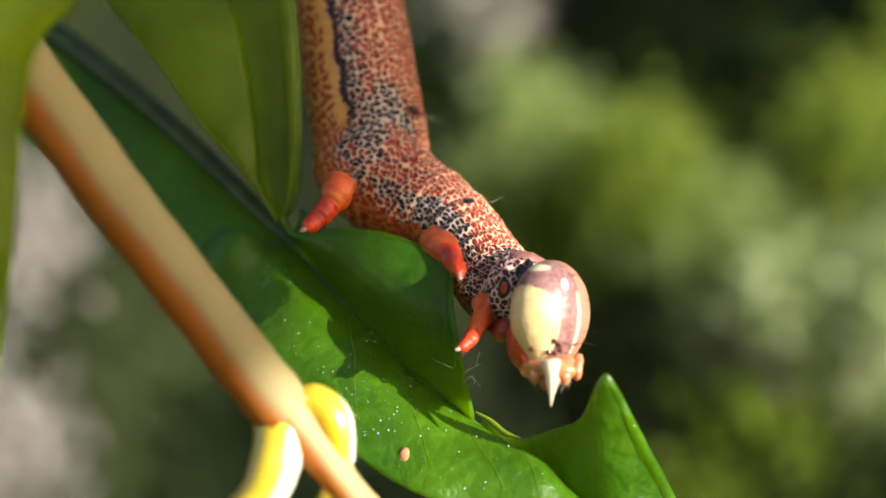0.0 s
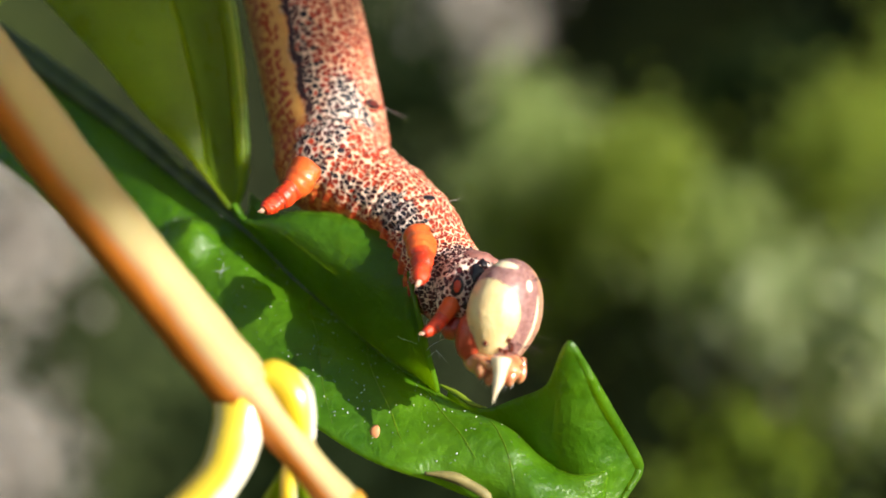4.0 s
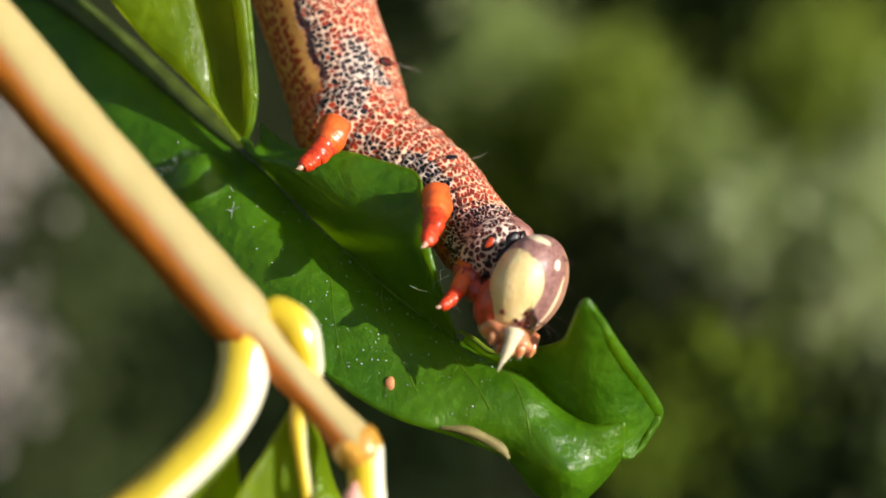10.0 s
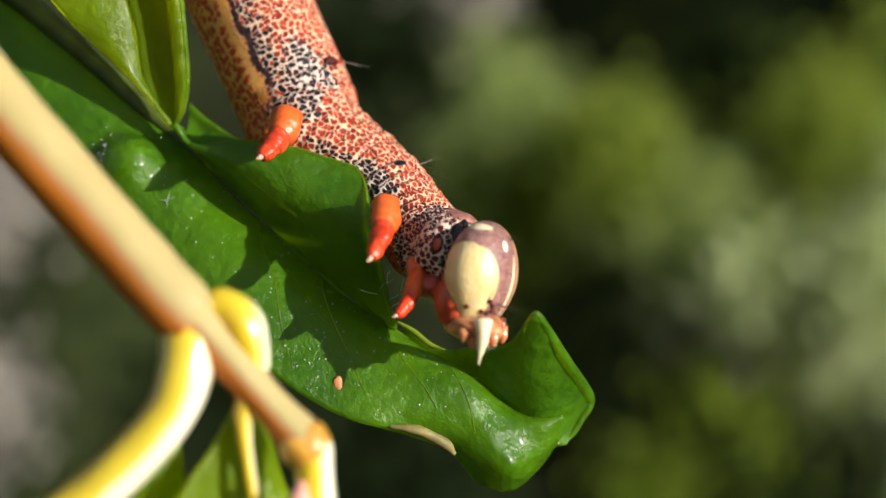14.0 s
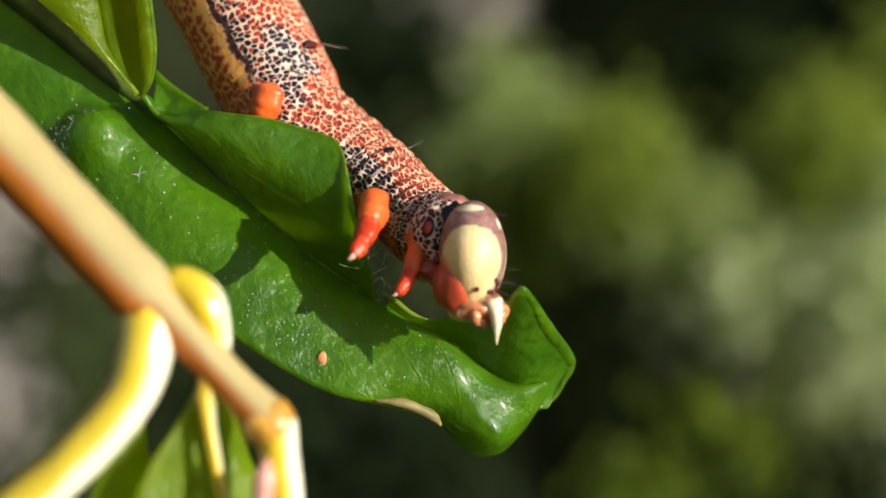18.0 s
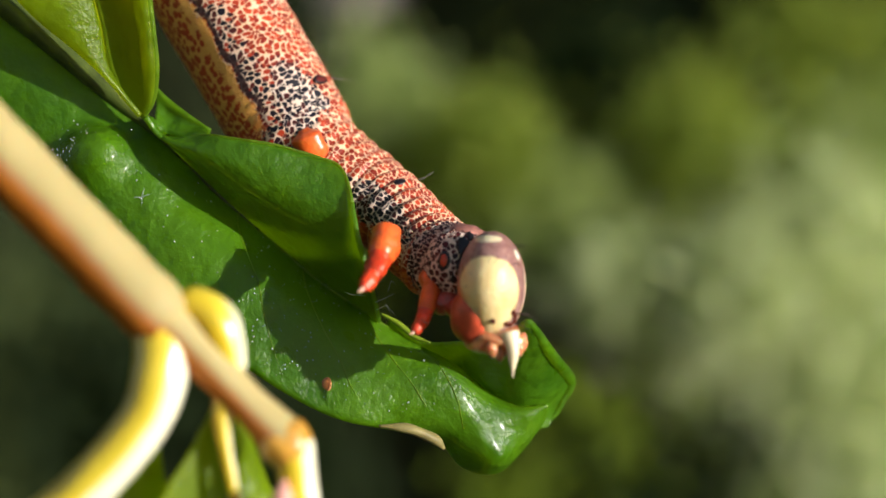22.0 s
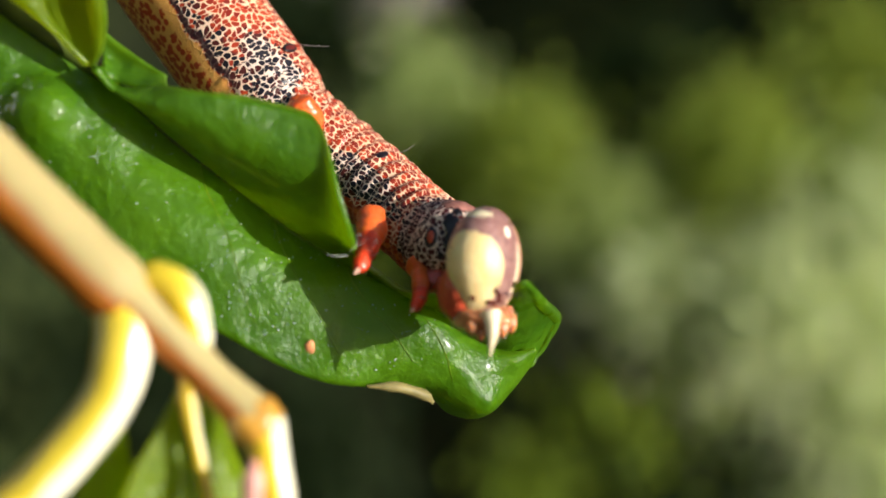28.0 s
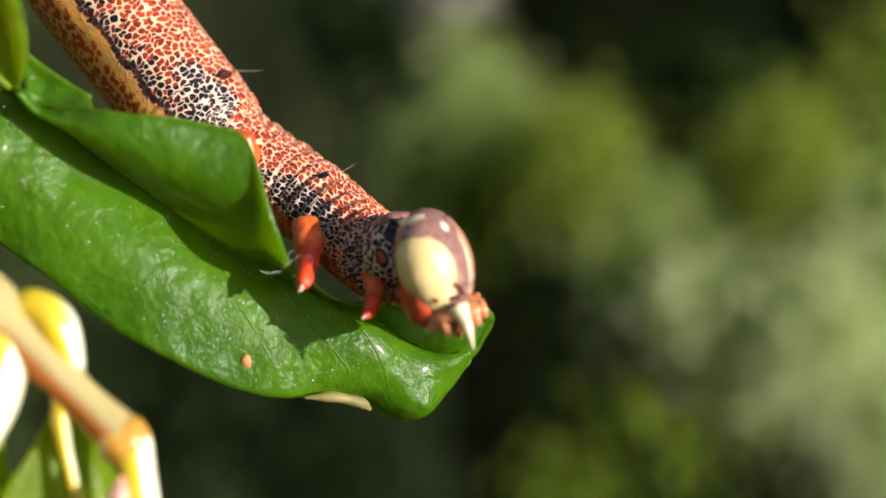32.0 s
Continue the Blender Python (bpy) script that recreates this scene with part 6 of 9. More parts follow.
    walk(cat["rings"][4], [
        (0.0, pose(-0.00479, 0.00498, 0.00570, -13.68, 32.45, -25.47)),
        (0.5, pose(-0.00479, 0.00493, 0.00578, -11.79, 30.73, -24.46)),
        (1.0, pose(-0.00489, 0.00491, 0.00571, -12.67, 31.63, -25.31)),
        (1.5, pose(-0.00503, 0.00486, 0.00569, -11.86, 31.35, -24.25)),
        (2.0, pose(-0.00504, 0.00491, 0.00535, -11.97, 30.30, -24.57)),
        (2.5, pose(-0.00501, 0.00481, 0.00542, -12.73, 34.76, -23.01)),
        (3.0, pose(-0.00509, 0.00480, 0.00518, -13.05, 34.50, -24.16)),
        (3.5, pose(-0.00501, 0.00479, 0.00523, -12.31, 33.14, -23.96)),
        (5.5, pose(-0.00505, 0.00471, 0.00514, -12.65, 32.54, -22.80)),
        (6.0, pose(-0.00485, 0.00470, 0.00499, -12.59, 31.58, -23.31)),
        (6.5, pose(-0.00484, 0.00477, 0.00509, -13.39, 31.27, -24.87)),
        (7.0, pose(-0.00464, 0.00482, 0.00518, -15.35, 32.93, -24.50)),
        (7.5, pose(-0.00460, 0.00483, 0.00471, -14.17, 31.31, -24.13)),
        (8.0, pose(-0.00445, 0.00471, 0.00466, -15.00, 32.77, -24.38)),
        (8.5, pose(-0.00457, 0.00473, 0.00465, -14.64, 32.14, -23.84)),
        (9.0, pose(-0.00446, 0.00475, 0.00434, -14.97, 31.19, -24.98)),
        (9.5, pose(-0.00464, 0.00473, 0.00435, -14.08, 30.95, -24.35)),
        (10.0, pose(-0.00487, 0.00465, 0.00465, -13.78, 30.68, -23.44)),
        (10.5, pose(-0.00468, 0.00459, 0.00404, -13.24, 28.03, -24.42)),
        (11.0, pose(-0.00461, 0.00416, 0.00435, -12.08, 32.41, -20.70)),
        (11.5, pose(-0.00498, 0.00397, 0.00453, -10.88, 32.22, -17.68)),
        (12.0, pose(-0.00494, 0.00394, 0.00435, -10.70, 33.08, -18.38)),
        (12.5, pose(-0.00460, 0.00392, 0.00430, -10.58, 32.99, -18.74)),
        (13.0, pose(-0.00480, 0.00391, 0.00435, -9.64, 31.44, -18.03)),
        (13.5, pose(-0.00473, 0.00390, 0.00424, -10.09, 33.63, -18.23)),
        (14.0, pose(-0.00474, 0.00390, 0.00445, -9.80, 34.22, -17.96)),
        (14.5, pose(-0.00469, 0.00382, 0.00425, -9.81, 33.70, -18.01)),
        (16.5, pose(-0.00463, 0.00371, 0.00429, -7.69, 31.96, -17.04)),
        (17.0, pose(-0.00479, 0.00374, 0.00426, -6.88, 28.72, -17.00)),
        (17.5, pose(-0.00491, 0.00374, 0.00412, -8.48, 34.83, -16.86)),
        (18.0, pose(-0.00501, 0.00351, 0.00399, -6.76, 32.80, -14.04)),
        (18.5, pose(-0.00502, 0.00344, 0.00411, -5.93, 32.13, -13.37)),
        (19.0, pose(-0.00504, 0.00333, 0.00395, -5.87, 31.14, -13.15)),
        (19.5, pose(-0.00511, 0.00340, 0.00388, -4.82, 26.41, -13.25)),
        (20.0, pose(-0.00423, 0.00354, 0.00417, -5.86, 29.06, -14.83)),
        (20.5, pose(-0.00323, 0.00370, 0.00330, -5.29, 26.90, -16.51)),
        (21.0, pose(-0.00266, 0.00380, 0.00347, -5.82, 27.68, -19.01)),
        (21.5, pose(-0.00267, 0.00384, 0.00329, -7.34, 31.33, -20.98)),
        (22.0, pose(-0.00264, 0.00362, 0.00341, -6.29, 30.93, -18.44)),
        (22.5, pose(-0.00268, 0.00361, 0.00359, -6.87, 30.33, -18.46)),
        (23.0, pose(-0.00265, 0.00366, 0.00358, -6.78, 28.65, -19.20)),
        (23.5, pose(-0.00265, 0.00371, 0.00359, -6.45, 28.46, -19.25)),
        (24.0, pose(-0.00261, 0.00367, 0.00351, -8.01, 35.01, -19.90)),
        (24.5, pose(-0.00256, 0.00346, 0.00338, -5.42, 29.51, -16.98)),
        (25.0, pose(-0.00285, 0.00352, 0.00319, -3.97, 21.64, -16.73)),
        (25.5, pose(-0.00302, 0.00355, 0.00325, -4.32, 23.48, -15.65)),
        (27.5, pose(-0.00340, 0.00317, 0.00315, -2.68, 28.03, -11.28)),
        (28.0, pose(-0.00350, 0.00314, 0.00305, -2.61, 27.86, -10.68)),
        (28.5, pose(-0.00330, 0.00315, 0.00310, -2.84, 27.52, -10.69)),
        (29.0, pose(-0.00317, 0.00319, 0.00315, -3.25, 27.67, -11.37)),
        (29.5, pose(-0.00321, 0.00310, 0.00287, -2.33, 26.59, -10.04)),
        (30.0, pose(-0.00313, 0.00299, 0.00279, -1.76, 25.97, -8.92)),
        (30.5, pose(-0.00315, 0.00297, 0.00295, -1.77, 25.70, -8.35)),
        (31.0, pose(-0.00319, 0.00305, 0.00178, -1.77, 21.39, -7.57)),
        (31.5, pose(-0.00346, 0.00287, 0.00197, -1.99, 23.21, -6.28)),
        (32.0, pose(-0.00363, 0.00307, 0.00247, -1.89, 21.79, -7.86)),
    ])
    walk(cat["rings"][5], [
        (0.0, pose(-0.00379, 0.00452, 0.00505, -12.79, 30.13, -25.59)),
        (0.5, pose(-0.00376, 0.00448, 0.00516, -11.23, 28.63, -25.03)),
        (1.0, pose(-0.00388, 0.00445, 0.00508, -11.39, 28.76, -25.18)),
        (1.5, pose(-0.00400, 0.00442, 0.00505, -10.66, 28.29, -24.38)),
        (2.0, pose(-0.00399, 0.00444, 0.00473, -11.05, 27.69, -24.82)),
        (2.5, pose(-0.00395, 0.00437, 0.00467, -12.27, 32.57, -23.62)),
        (3.0, pose(-0.00408, 0.00436, 0.00447, -11.96, 31.53, -24.33)),
        (3.5, pose(-0.00399, 0.00435, 0.00455, -11.77, 31.02, -24.51)),
        (5.5, pose(-0.00402, 0.00429, 0.00447, -12.42, 30.79, -23.55)),
        (6.0, pose(-0.00383, 0.00428, 0.00436, -11.70, 29.02, -23.52)),
        (6.5, pose(-0.00386, 0.00433, 0.00449, -12.38, 28.48, -25.12)),
        (7.0, pose(-0.00365, 0.00438, 0.00451, -14.76, 30.83, -24.87)),
        (7.5, pose(-0.00357, 0.00438, 0.00405, -14.14, 29.85, -24.99)),
        (8.0, pose(-0.00347, 0.00427, 0.00401, -14.31, 29.92, -24.99)),
        (8.5, pose(-0.00354, 0.00429, 0.00399, -14.17, 29.75, -24.50)),
        (9.0, pose(-0.00346, 0.00429, 0.00371, -14.66, 29.00, -25.81)),
        (9.5, pose(-0.00363, 0.00428, 0.00373, -13.99, 29.05, -25.38)),
        (10.0, pose(-0.00385, 0.00421, 0.00402, -13.66, 28.82, -24.36)),
        (10.5, pose(-0.00373, 0.00416, 0.00352, -12.97, 25.84, -25.41)),
        (11.0, pose(-0.00365, 0.00380, 0.00374, -12.19, 30.27, -22.06)),
        (11.5, pose(-0.00394, 0.00364, 0.00387, -11.32, 30.55, -19.28)),
        (12.0, pose(-0.00395, 0.00361, 0.00371, -11.06, 31.18, -19.94)),
        (12.5, pose(-0.00364, 0.00359, 0.00368, -10.63, 30.37, -20.18)),
        (13.0, pose(-0.00380, 0.00358, 0.00374, -10.01, 29.73, -19.60)),
        (13.5, pose(-0.00375, 0.00358, 0.00359, -10.59, 31.88, -19.93)),
        (14.0, pose(-0.00374, 0.00357, 0.00377, -10.33, 32.59, -19.63)),
        (14.5, pose(-0.00373, 0.00351, 0.00361, -10.32, 31.92, -19.78)),
        (16.5, pose(-0.00367, 0.00341, 0.00369, -8.19, 30.28, -18.86)),
        (17.0, pose(-0.00380, 0.00343, 0.00371, -7.29, 27.56, -18.51)),
        (17.5, pose(-0.00391, 0.00343, 0.00342, -9.10, 33.25, -18.61)),
        (18.0, pose(-0.00394, 0.00324, 0.00331, -7.33, 31.15, -15.76)),
        (18.5, pose(-0.00395, 0.00318, 0.00344, -6.85, 31.38, -15.37)),
        (19.0, pose(-0.00401, 0.00308, 0.00334, -6.53, 29.75, -15.02)),
        (19.5, pose(-0.00404, 0.00314, 0.00336, -5.40, 25.21, -15.18)),
        (20.0, pose(-0.00320, 0.00325, 0.00360, -6.44, 28.07, -16.50)),
        (20.5, pose(-0.00221, 0.00339, 0.00279, -5.64, 24.65, -18.53)),
        (21.0, pose(-0.00167, 0.00344, 0.00294, -6.58, 26.74, -21.08)),
        (21.5, pose(-0.00173, 0.00347, 0.00270, -8.11, 29.96, -23.07)),
        (22.0, pose(-0.00162, 0.00326, 0.00279, -7.11, 29.31, -20.67)),
        (22.5, pose(-0.00164, 0.00325, 0.00297, -7.95, 29.30, -20.96)),
        (23.0, pose(-0.00160, 0.00329, 0.00299, -7.66, 27.61, -21.44)),
        (23.5, pose(-0.00158, 0.00332, 0.00300, -7.45, 27.54, -21.67)),
        (24.0, pose(-0.00165, 0.00329, 0.00281, -9.10, 33.38, -22.35)),
        (24.5, pose(-0.00152, 0.00312, 0.00280, -6.25, 27.29, -19.57)),
        (25.0, pose(-0.00179, 0.00318, 0.00278, -4.73, 20.61, -19.31)),
        (25.5, pose(-0.00187, 0.00322, 0.00276, -5.36, 22.98, -18.43)),
        (27.5, pose(-0.00229, 0.00292, 0.00257, -4.05, 27.02, -14.50)),
        (28.0, pose(-0.00238, 0.00291, 0.00246, -4.00, 26.76, -13.98)),
        (28.5, pose(-0.00217, 0.00292, 0.00252, -4.22, 26.19, -14.08)),
        (29.0, pose(-0.00208, 0.00295, 0.00258, -4.63, 26.63, -14.65)),
        (29.5, pose(-0.00210, 0.00287, 0.00232, -3.76, 25.62, -13.54)),
        (30.0, pose(-0.00204, 0.00279, 0.00228, -3.05, 24.63, -12.34)),
        (30.5, pose(-0.00202, 0.00278, 0.00242, -3.21, 25.02, -11.88)),
        (31.0, pose(-0.00182, 0.00284, 0.00126, -2.74, 20.47, -10.51)),
        (31.5, pose(-0.00219, 0.00270, 0.00144, -3.20, 22.48, -9.57)),
        (32.0, pose(-0.00243, 0.00288, 0.00201, -2.91, 20.69, -11.01)),
    ])
    walk(cat["rings"][6], [
        (0.0, pose(-0.00282, 0.00396, 0.00436, -21.91, 33.71, -36.68)),
        (0.5, pose(-0.00280, 0.00392, 0.00450, -21.92, 33.36, -37.79)),
        (1.0, pose(-0.00288, 0.00390, 0.00443, -18.49, 31.24, -34.72)),
        (1.5, pose(-0.00299, 0.00387, 0.00442, -17.82, 30.14, -34.75)),
        (2.0, pose(-0.00298, 0.00388, 0.00409, -19.17, 30.88, -35.62)),
        (2.5, pose(-0.00296, 0.00384, 0.00392, -22.07, 35.33, -36.05)),
        (3.0, pose(-0.00308, 0.00382, 0.00377, -19.05, 32.46, -34.61)),
        (3.5, pose(-0.00303, 0.00381, 0.00385, -21.47, 34.70, -36.31)),
        (5.5, pose(-0.00305, 0.00377, 0.00376, -22.90, 35.30, -35.95)),
        (6.0, pose(-0.00283, 0.00376, 0.00370, -19.02, 31.70, -33.32)),
        (6.5, pose(-0.00290, 0.00380, 0.00387, -19.64, 30.73, -35.06)),
        (7.0, pose(-0.00268, 0.00384, 0.00382, -23.30, 33.85, -35.52)),
        (7.5, pose(-0.00260, 0.00382, 0.00336, -24.71, 34.67, -37.49)),
        (8.0, pose(-0.00252, 0.00374, 0.00338, -21.54, 30.64, -35.85)),
        (8.5, pose(-0.00255, 0.00374, 0.00333, -21.83, 31.42, -35.41)),
        (9.0, pose(-0.00251, 0.00374, 0.00308, -23.05, 31.42, -37.27)),
        (9.5, pose(-0.00268, 0.00373, 0.00309, -23.29, 32.30, -37.56)),
        (10.0, pose(-0.00287, 0.00367, 0.00338, -22.21, 32.29, -35.60)),
        (10.5, pose(-0.00280, 0.00363, 0.00297, -20.49, 29.32, -35.68)),
        (11.0, pose(-0.00271, 0.00333, 0.00311, -19.21, 32.15, -32.24)),
        (11.5, pose(-0.00296, 0.00321, 0.00321, -19.28, 33.53, -30.41)),
        (12.0, pose(-0.00300, 0.00318, 0.00305, -18.45, 33.56, -30.43)),
        (12.5, pose(-0.00268, 0.00317, 0.00306, -16.61, 30.99, -29.89)),
        (13.0, pose(-0.00283, 0.00315, 0.00310, -17.52, 33.24, -29.94)),
        (13.5, pose(-0.00280, 0.00315, 0.00292, -18.37, 34.43, -30.80)),
        (14.0, pose(-0.00279, 0.00315, 0.00308, -18.14, 35.16, -30.40)),
        (14.5, pose(-0.00281, 0.00310, 0.00296, -18.11, 34.49, -30.57)),
        (16.5, pose(-0.00274, 0.00302, 0.00307, -15.87, 33.57, -29.47)),
        (17.0, pose(-0.00282, 0.00303, 0.00311, -14.71, 33.04, -27.85)),
        (17.5, pose(-0.00294, 0.00303, 0.00271, -15.89, 35.06, -28.44)),
        (18.0, pose(-0.00289, 0.00287, 0.00261, -13.30, 33.10, -24.98)),
        (18.5, pose(-0.00293, 0.00281, 0.00273, -14.79, 36.07, -25.96)),
        (19.0, pose(-0.00299, 0.00274, 0.00269, -12.79, 33.07, -24.19)),
        (19.5, pose(-0.00301, 0.00278, 0.00279, -12.20, 30.39, -25.04)),
        (20.0, pose(-0.00216, 0.00287, 0.00297, -12.89, 32.74, -25.27)),
        (20.5, pose(-0.00121, 0.00298, 0.00228, -11.03, 26.54, -28.38)),
        (21.0, pose(-0.00070, 0.00298, 0.00235, -13.94, 31.93, -31.26)),
        (21.5, pose(-0.00080, 0.00300, 0.00208, -14.75, 32.70, -32.87)),
        (22.0, pose(-0.00062, 0.00281, 0.00216, -13.27, 31.18, -30.75)),
        (22.5, pose(-0.00067, 0.00279, 0.00233, -15.71, 32.91, -32.54)),
        (23.0, pose(-0.00058, 0.00279, 0.00236, -14.38, 31.45, -31.63)),
        (23.5, pose(-0.00058, 0.00283, 0.00237, -15.04, 31.72, -33.08)),
        (24.0, pose(-0.00068, 0.00281, 0.00209, -15.59, 33.68, -32.84)),
        (24.5, pose(-0.00049, 0.00267, 0.00222, -11.69, 27.55, -30.18)),
        (25.0, pose(-0.00074, 0.00273, 0.00229, -11.12, 26.38, -29.80)),
        (25.5, pose(-0.00080, 0.00275, 0.00220, -12.81, 29.08, -30.30)),
        (27.5, pose(-0.00119, 0.00253, 0.00195, -10.23, 29.36, -25.64)),
        (28.0, pose(-0.00127, 0.00253, 0.00185, -10.02, 28.66, -25.22)),
        (28.3, pose(-0.00117, 0.00254, 0.00190, -9.61, 27.35, -24.98)),
        (28.5, pose(-0.00108, 0.00253, 0.00193, -10.39, 27.41, -26.24)),
        (28.6, pose(-0.00105, 0.00254, 0.00194, -10.71, 27.90, -26.47)),
        (29.0, pose(-0.00098, 0.00256, 0.00198, -10.46, 28.65, -25.42)),
        (29.5, pose(-0.00103, 0.00252, 0.00175, -10.32, 28.05, -25.86)),
        (30.0, pose(-0.00094, 0.00245, 0.00173, -8.46, 26.25, -23.36)),
        (30.5, pose(-0.00095, 0.00245, 0.00186, -10.03, 28.34, -24.34)),
        (31.0, pose(-0.00051, 0.00249, 0.00072, -7.68, 23.37, -21.52)),
        (31.4, pose(-0.00090, 0.00241, 0.00088, -9.49, 26.74, -21.93)),
        (31.5, pose(-0.00101, 0.00239, 0.00090, -9.22, 25.68, -21.78)),
        (31.6, pose(-0.00105, 0.00242, 0.00101, -8.37, 23.70, -21.64)),
        (32.0, pose(-0.00124, 0.00255, 0.00152, -7.65, 23.24, -21.44)),
    ])
    walk(cat["rings"][7], [
        (0.0, pose(-0.00209, 0.00321, 0.00359, -38.79, 38.00, -52.69)),
        (0.5, pose(-0.00216, 0.00318, 0.00376, -45.30, 38.87, -58.62)),
        (1.0, pose(-0.00205, 0.00316, 0.00371, -29.52, 33.68, -46.86)),
        (1.5, pose(-0.00221, 0.00313, 0.00375, -31.23, 32.38, -49.80)),
        (2.0, pose(-0.00223, 0.00313, 0.00339, -35.22, 34.61, -52.03)),
        (2.5, pose(-0.00229, 0.00311, 0.00316, -42.69, 38.11, -56.32)),
        (3.0, pose(-0.00229, 0.00309, 0.00307, -30.25, 32.56, -48.57)),
        (3.5, pose(-0.00234, 0.00308, 0.00308, -40.92, 39.02, -54.63)),
        (5.5, pose(-0.00238, 0.00305, 0.00298, -44.84, 40.57, -56.00)),
        (6.0, pose(-0.00202, 0.00304, 0.00297, -32.54, 35.59, -47.24)),
        (6.5, pose(-0.00212, 0.00307, 0.00319, -32.45, 33.62, -48.74)),
        (7.0, pose(-0.00192, 0.00310, 0.00305, -38.56, 37.64, -50.54)),
        (7.5, pose(-0.00195, 0.00308, 0.00258, -46.86, 40.34, -57.72)),
        (8.0, pose(-0.00180, 0.00301, 0.00276, -35.07, 31.36, -51.84)),
        (8.5, pose(-0.00181, 0.00301, 0.00266, -36.60, 33.34, -51.89)),
        (9.0, pose(-0.00182, 0.00300, 0.00241, -39.96, 34.30, -54.97)),
        (9.5, pose(-0.00203, 0.00299, 0.00240, -42.88, 36.10, -56.97)),
        (10.0, pose(-0.00215, 0.00295, 0.00267, -38.57, 36.00, -52.52)),
        (10.5, pose(-0.00206, 0.00292, 0.00232, -34.45, 33.89, -50.16)),
        (11.0, pose(-0.00195, 0.00269, 0.00244, -31.51, 34.48, -46.54)),
        (11.5, pose(-0.00223, 0.00259, 0.00251, -35.79, 37.35, -48.41)),
        (12.0, pose(-0.00224, 0.00257, 0.00236, -31.79, 36.36, -45.66)),
        (12.5, pose(-0.00189, 0.00256, 0.00245, -26.74, 31.85, -43.50)),
        (13.0, pose(-0.00207, 0.00255, 0.00238, -32.45, 38.21, -45.78)),
        (13.5, pose(-0.00208, 0.00254, 0.00222, -33.45, 37.68, -47.51)),
        (14.0, pose(-0.00205, 0.00254, 0.00236, -32.83, 38.20, -46.74)),
        (14.5, pose(-0.00209, 0.00250, 0.00227, -32.75, 37.77, -46.67)),
        (16.5, pose(-0.00201, 0.00244, 0.00238, -31.43, 38.41, -45.80)),
        (17.0, pose(-0.00200, 0.00245, 0.00233, -28.60, 40.79, -41.01)),
        (17.5, pose(-0.00215, 0.00244, 0.00198, -28.03, 37.52, -42.87)),
        (18.0, pose(-0.00202, 0.00232, 0.00190, -23.45, 35.50, -37.98)),
        (18.5, pose(-0.00217, 0.00227, 0.00195, -32.13, 42.53, -43.97)),
        (19.0, pose(-0.00213, 0.00221, 0.00196, -24.39, 37.92, -37.43)),
        (19.5, pose(-0.00220, 0.00224, 0.00212, -27.02, 37.77, -40.77)),
        (20.0, pose(-0.00127, 0.00232, 0.00219, -24.05, 38.89, -37.03)),
        (20.5, pose(-0.00042, 0.00239, 0.00175, -21.59, 29.40, -43.03)),
        (21.0, pose(0.00006, 0.00236, 0.00162, -28.93, 39.52, -46.43)),
        (21.5, pose(-0.00002, 0.00234, 0.00136, -25.69, 36.47, -45.54)),
        (22.0, pose(0.00018, 0.00217, 0.00150, -23.73, 33.48, -44.65)),
        (22.5, pose(0.00004, 0.00214, 0.00164, -32.00, 37.65, -51.01)),
        (23.0, pose(0.00025, 0.00211, 0.00161, -26.75, 37.05, -45.65)),
        (23.5, pose(0.00017, 0.00215, 0.00166, -30.67, 37.24, -50.60)),
        (24.0, pose(0.00014, 0.00211, 0.00137, -24.70, 33.75, -45.74)),
        (24.5, pose(0.00034, 0.00200, 0.00165, -20.32, 27.84, -44.43)),
        (25.0, pose(0.00014, 0.00205, 0.00162, -23.20, 34.07, -43.21)),
        (25.5, pose(-0.00001, 0.00208, 0.00150, -29.96, 37.30, -49.10)),
        (27.5, pose(-0.00024, 0.00191, 0.00126, -20.22, 32.41, -39.67)),
        (28.0, pose(-0.00030, 0.00190, 0.00118, -19.24, 30.75, -39.12)),
        (28.3, pose(-0.00017, 0.00190, 0.00127, -17.51, 28.78, -37.85)),
        (28.5, pose(-0.00021, 0.00191, 0.00135, -21.41, 28.71, -43.60)),
        (28.6, pose(-0.00019, 0.00191, 0.00135, -22.60, 29.81, -44.29)),
        (29.0, pose(0.00003, 0.00191, 0.00128, -18.82, 31.29, -37.55)),
        (29.5, pose(-0.00017, 0.00190, 0.00114, -22.69, 31.08, -43.38)),
        (30.0, pose(0.00006, 0.00185, 0.00112, -16.81, 28.74, -36.47)),
        (30.5, pose(-0.00009, 0.00186, 0.00124, -23.50, 32.58, -42.25)),
        (31.0, pose(0.00048, 0.00189, 0.00016, -19.19, 27.71, -39.59)),
        (31.4, pose(-0.00003, 0.00185, 0.00025, -26.29, 33.99, -43.01)),
        (31.5, pose(-0.00012, 0.00183, 0.00033, -23.60, 30.28, -42.16)),
        (31.6, pose(-0.00013, 0.00185, 0.00051, -18.93, 25.45, -40.07)),
        (32.0, pose(-0.00016, 0.00196, 0.00093, -15.68, 27.07, -34.07)),
    ])
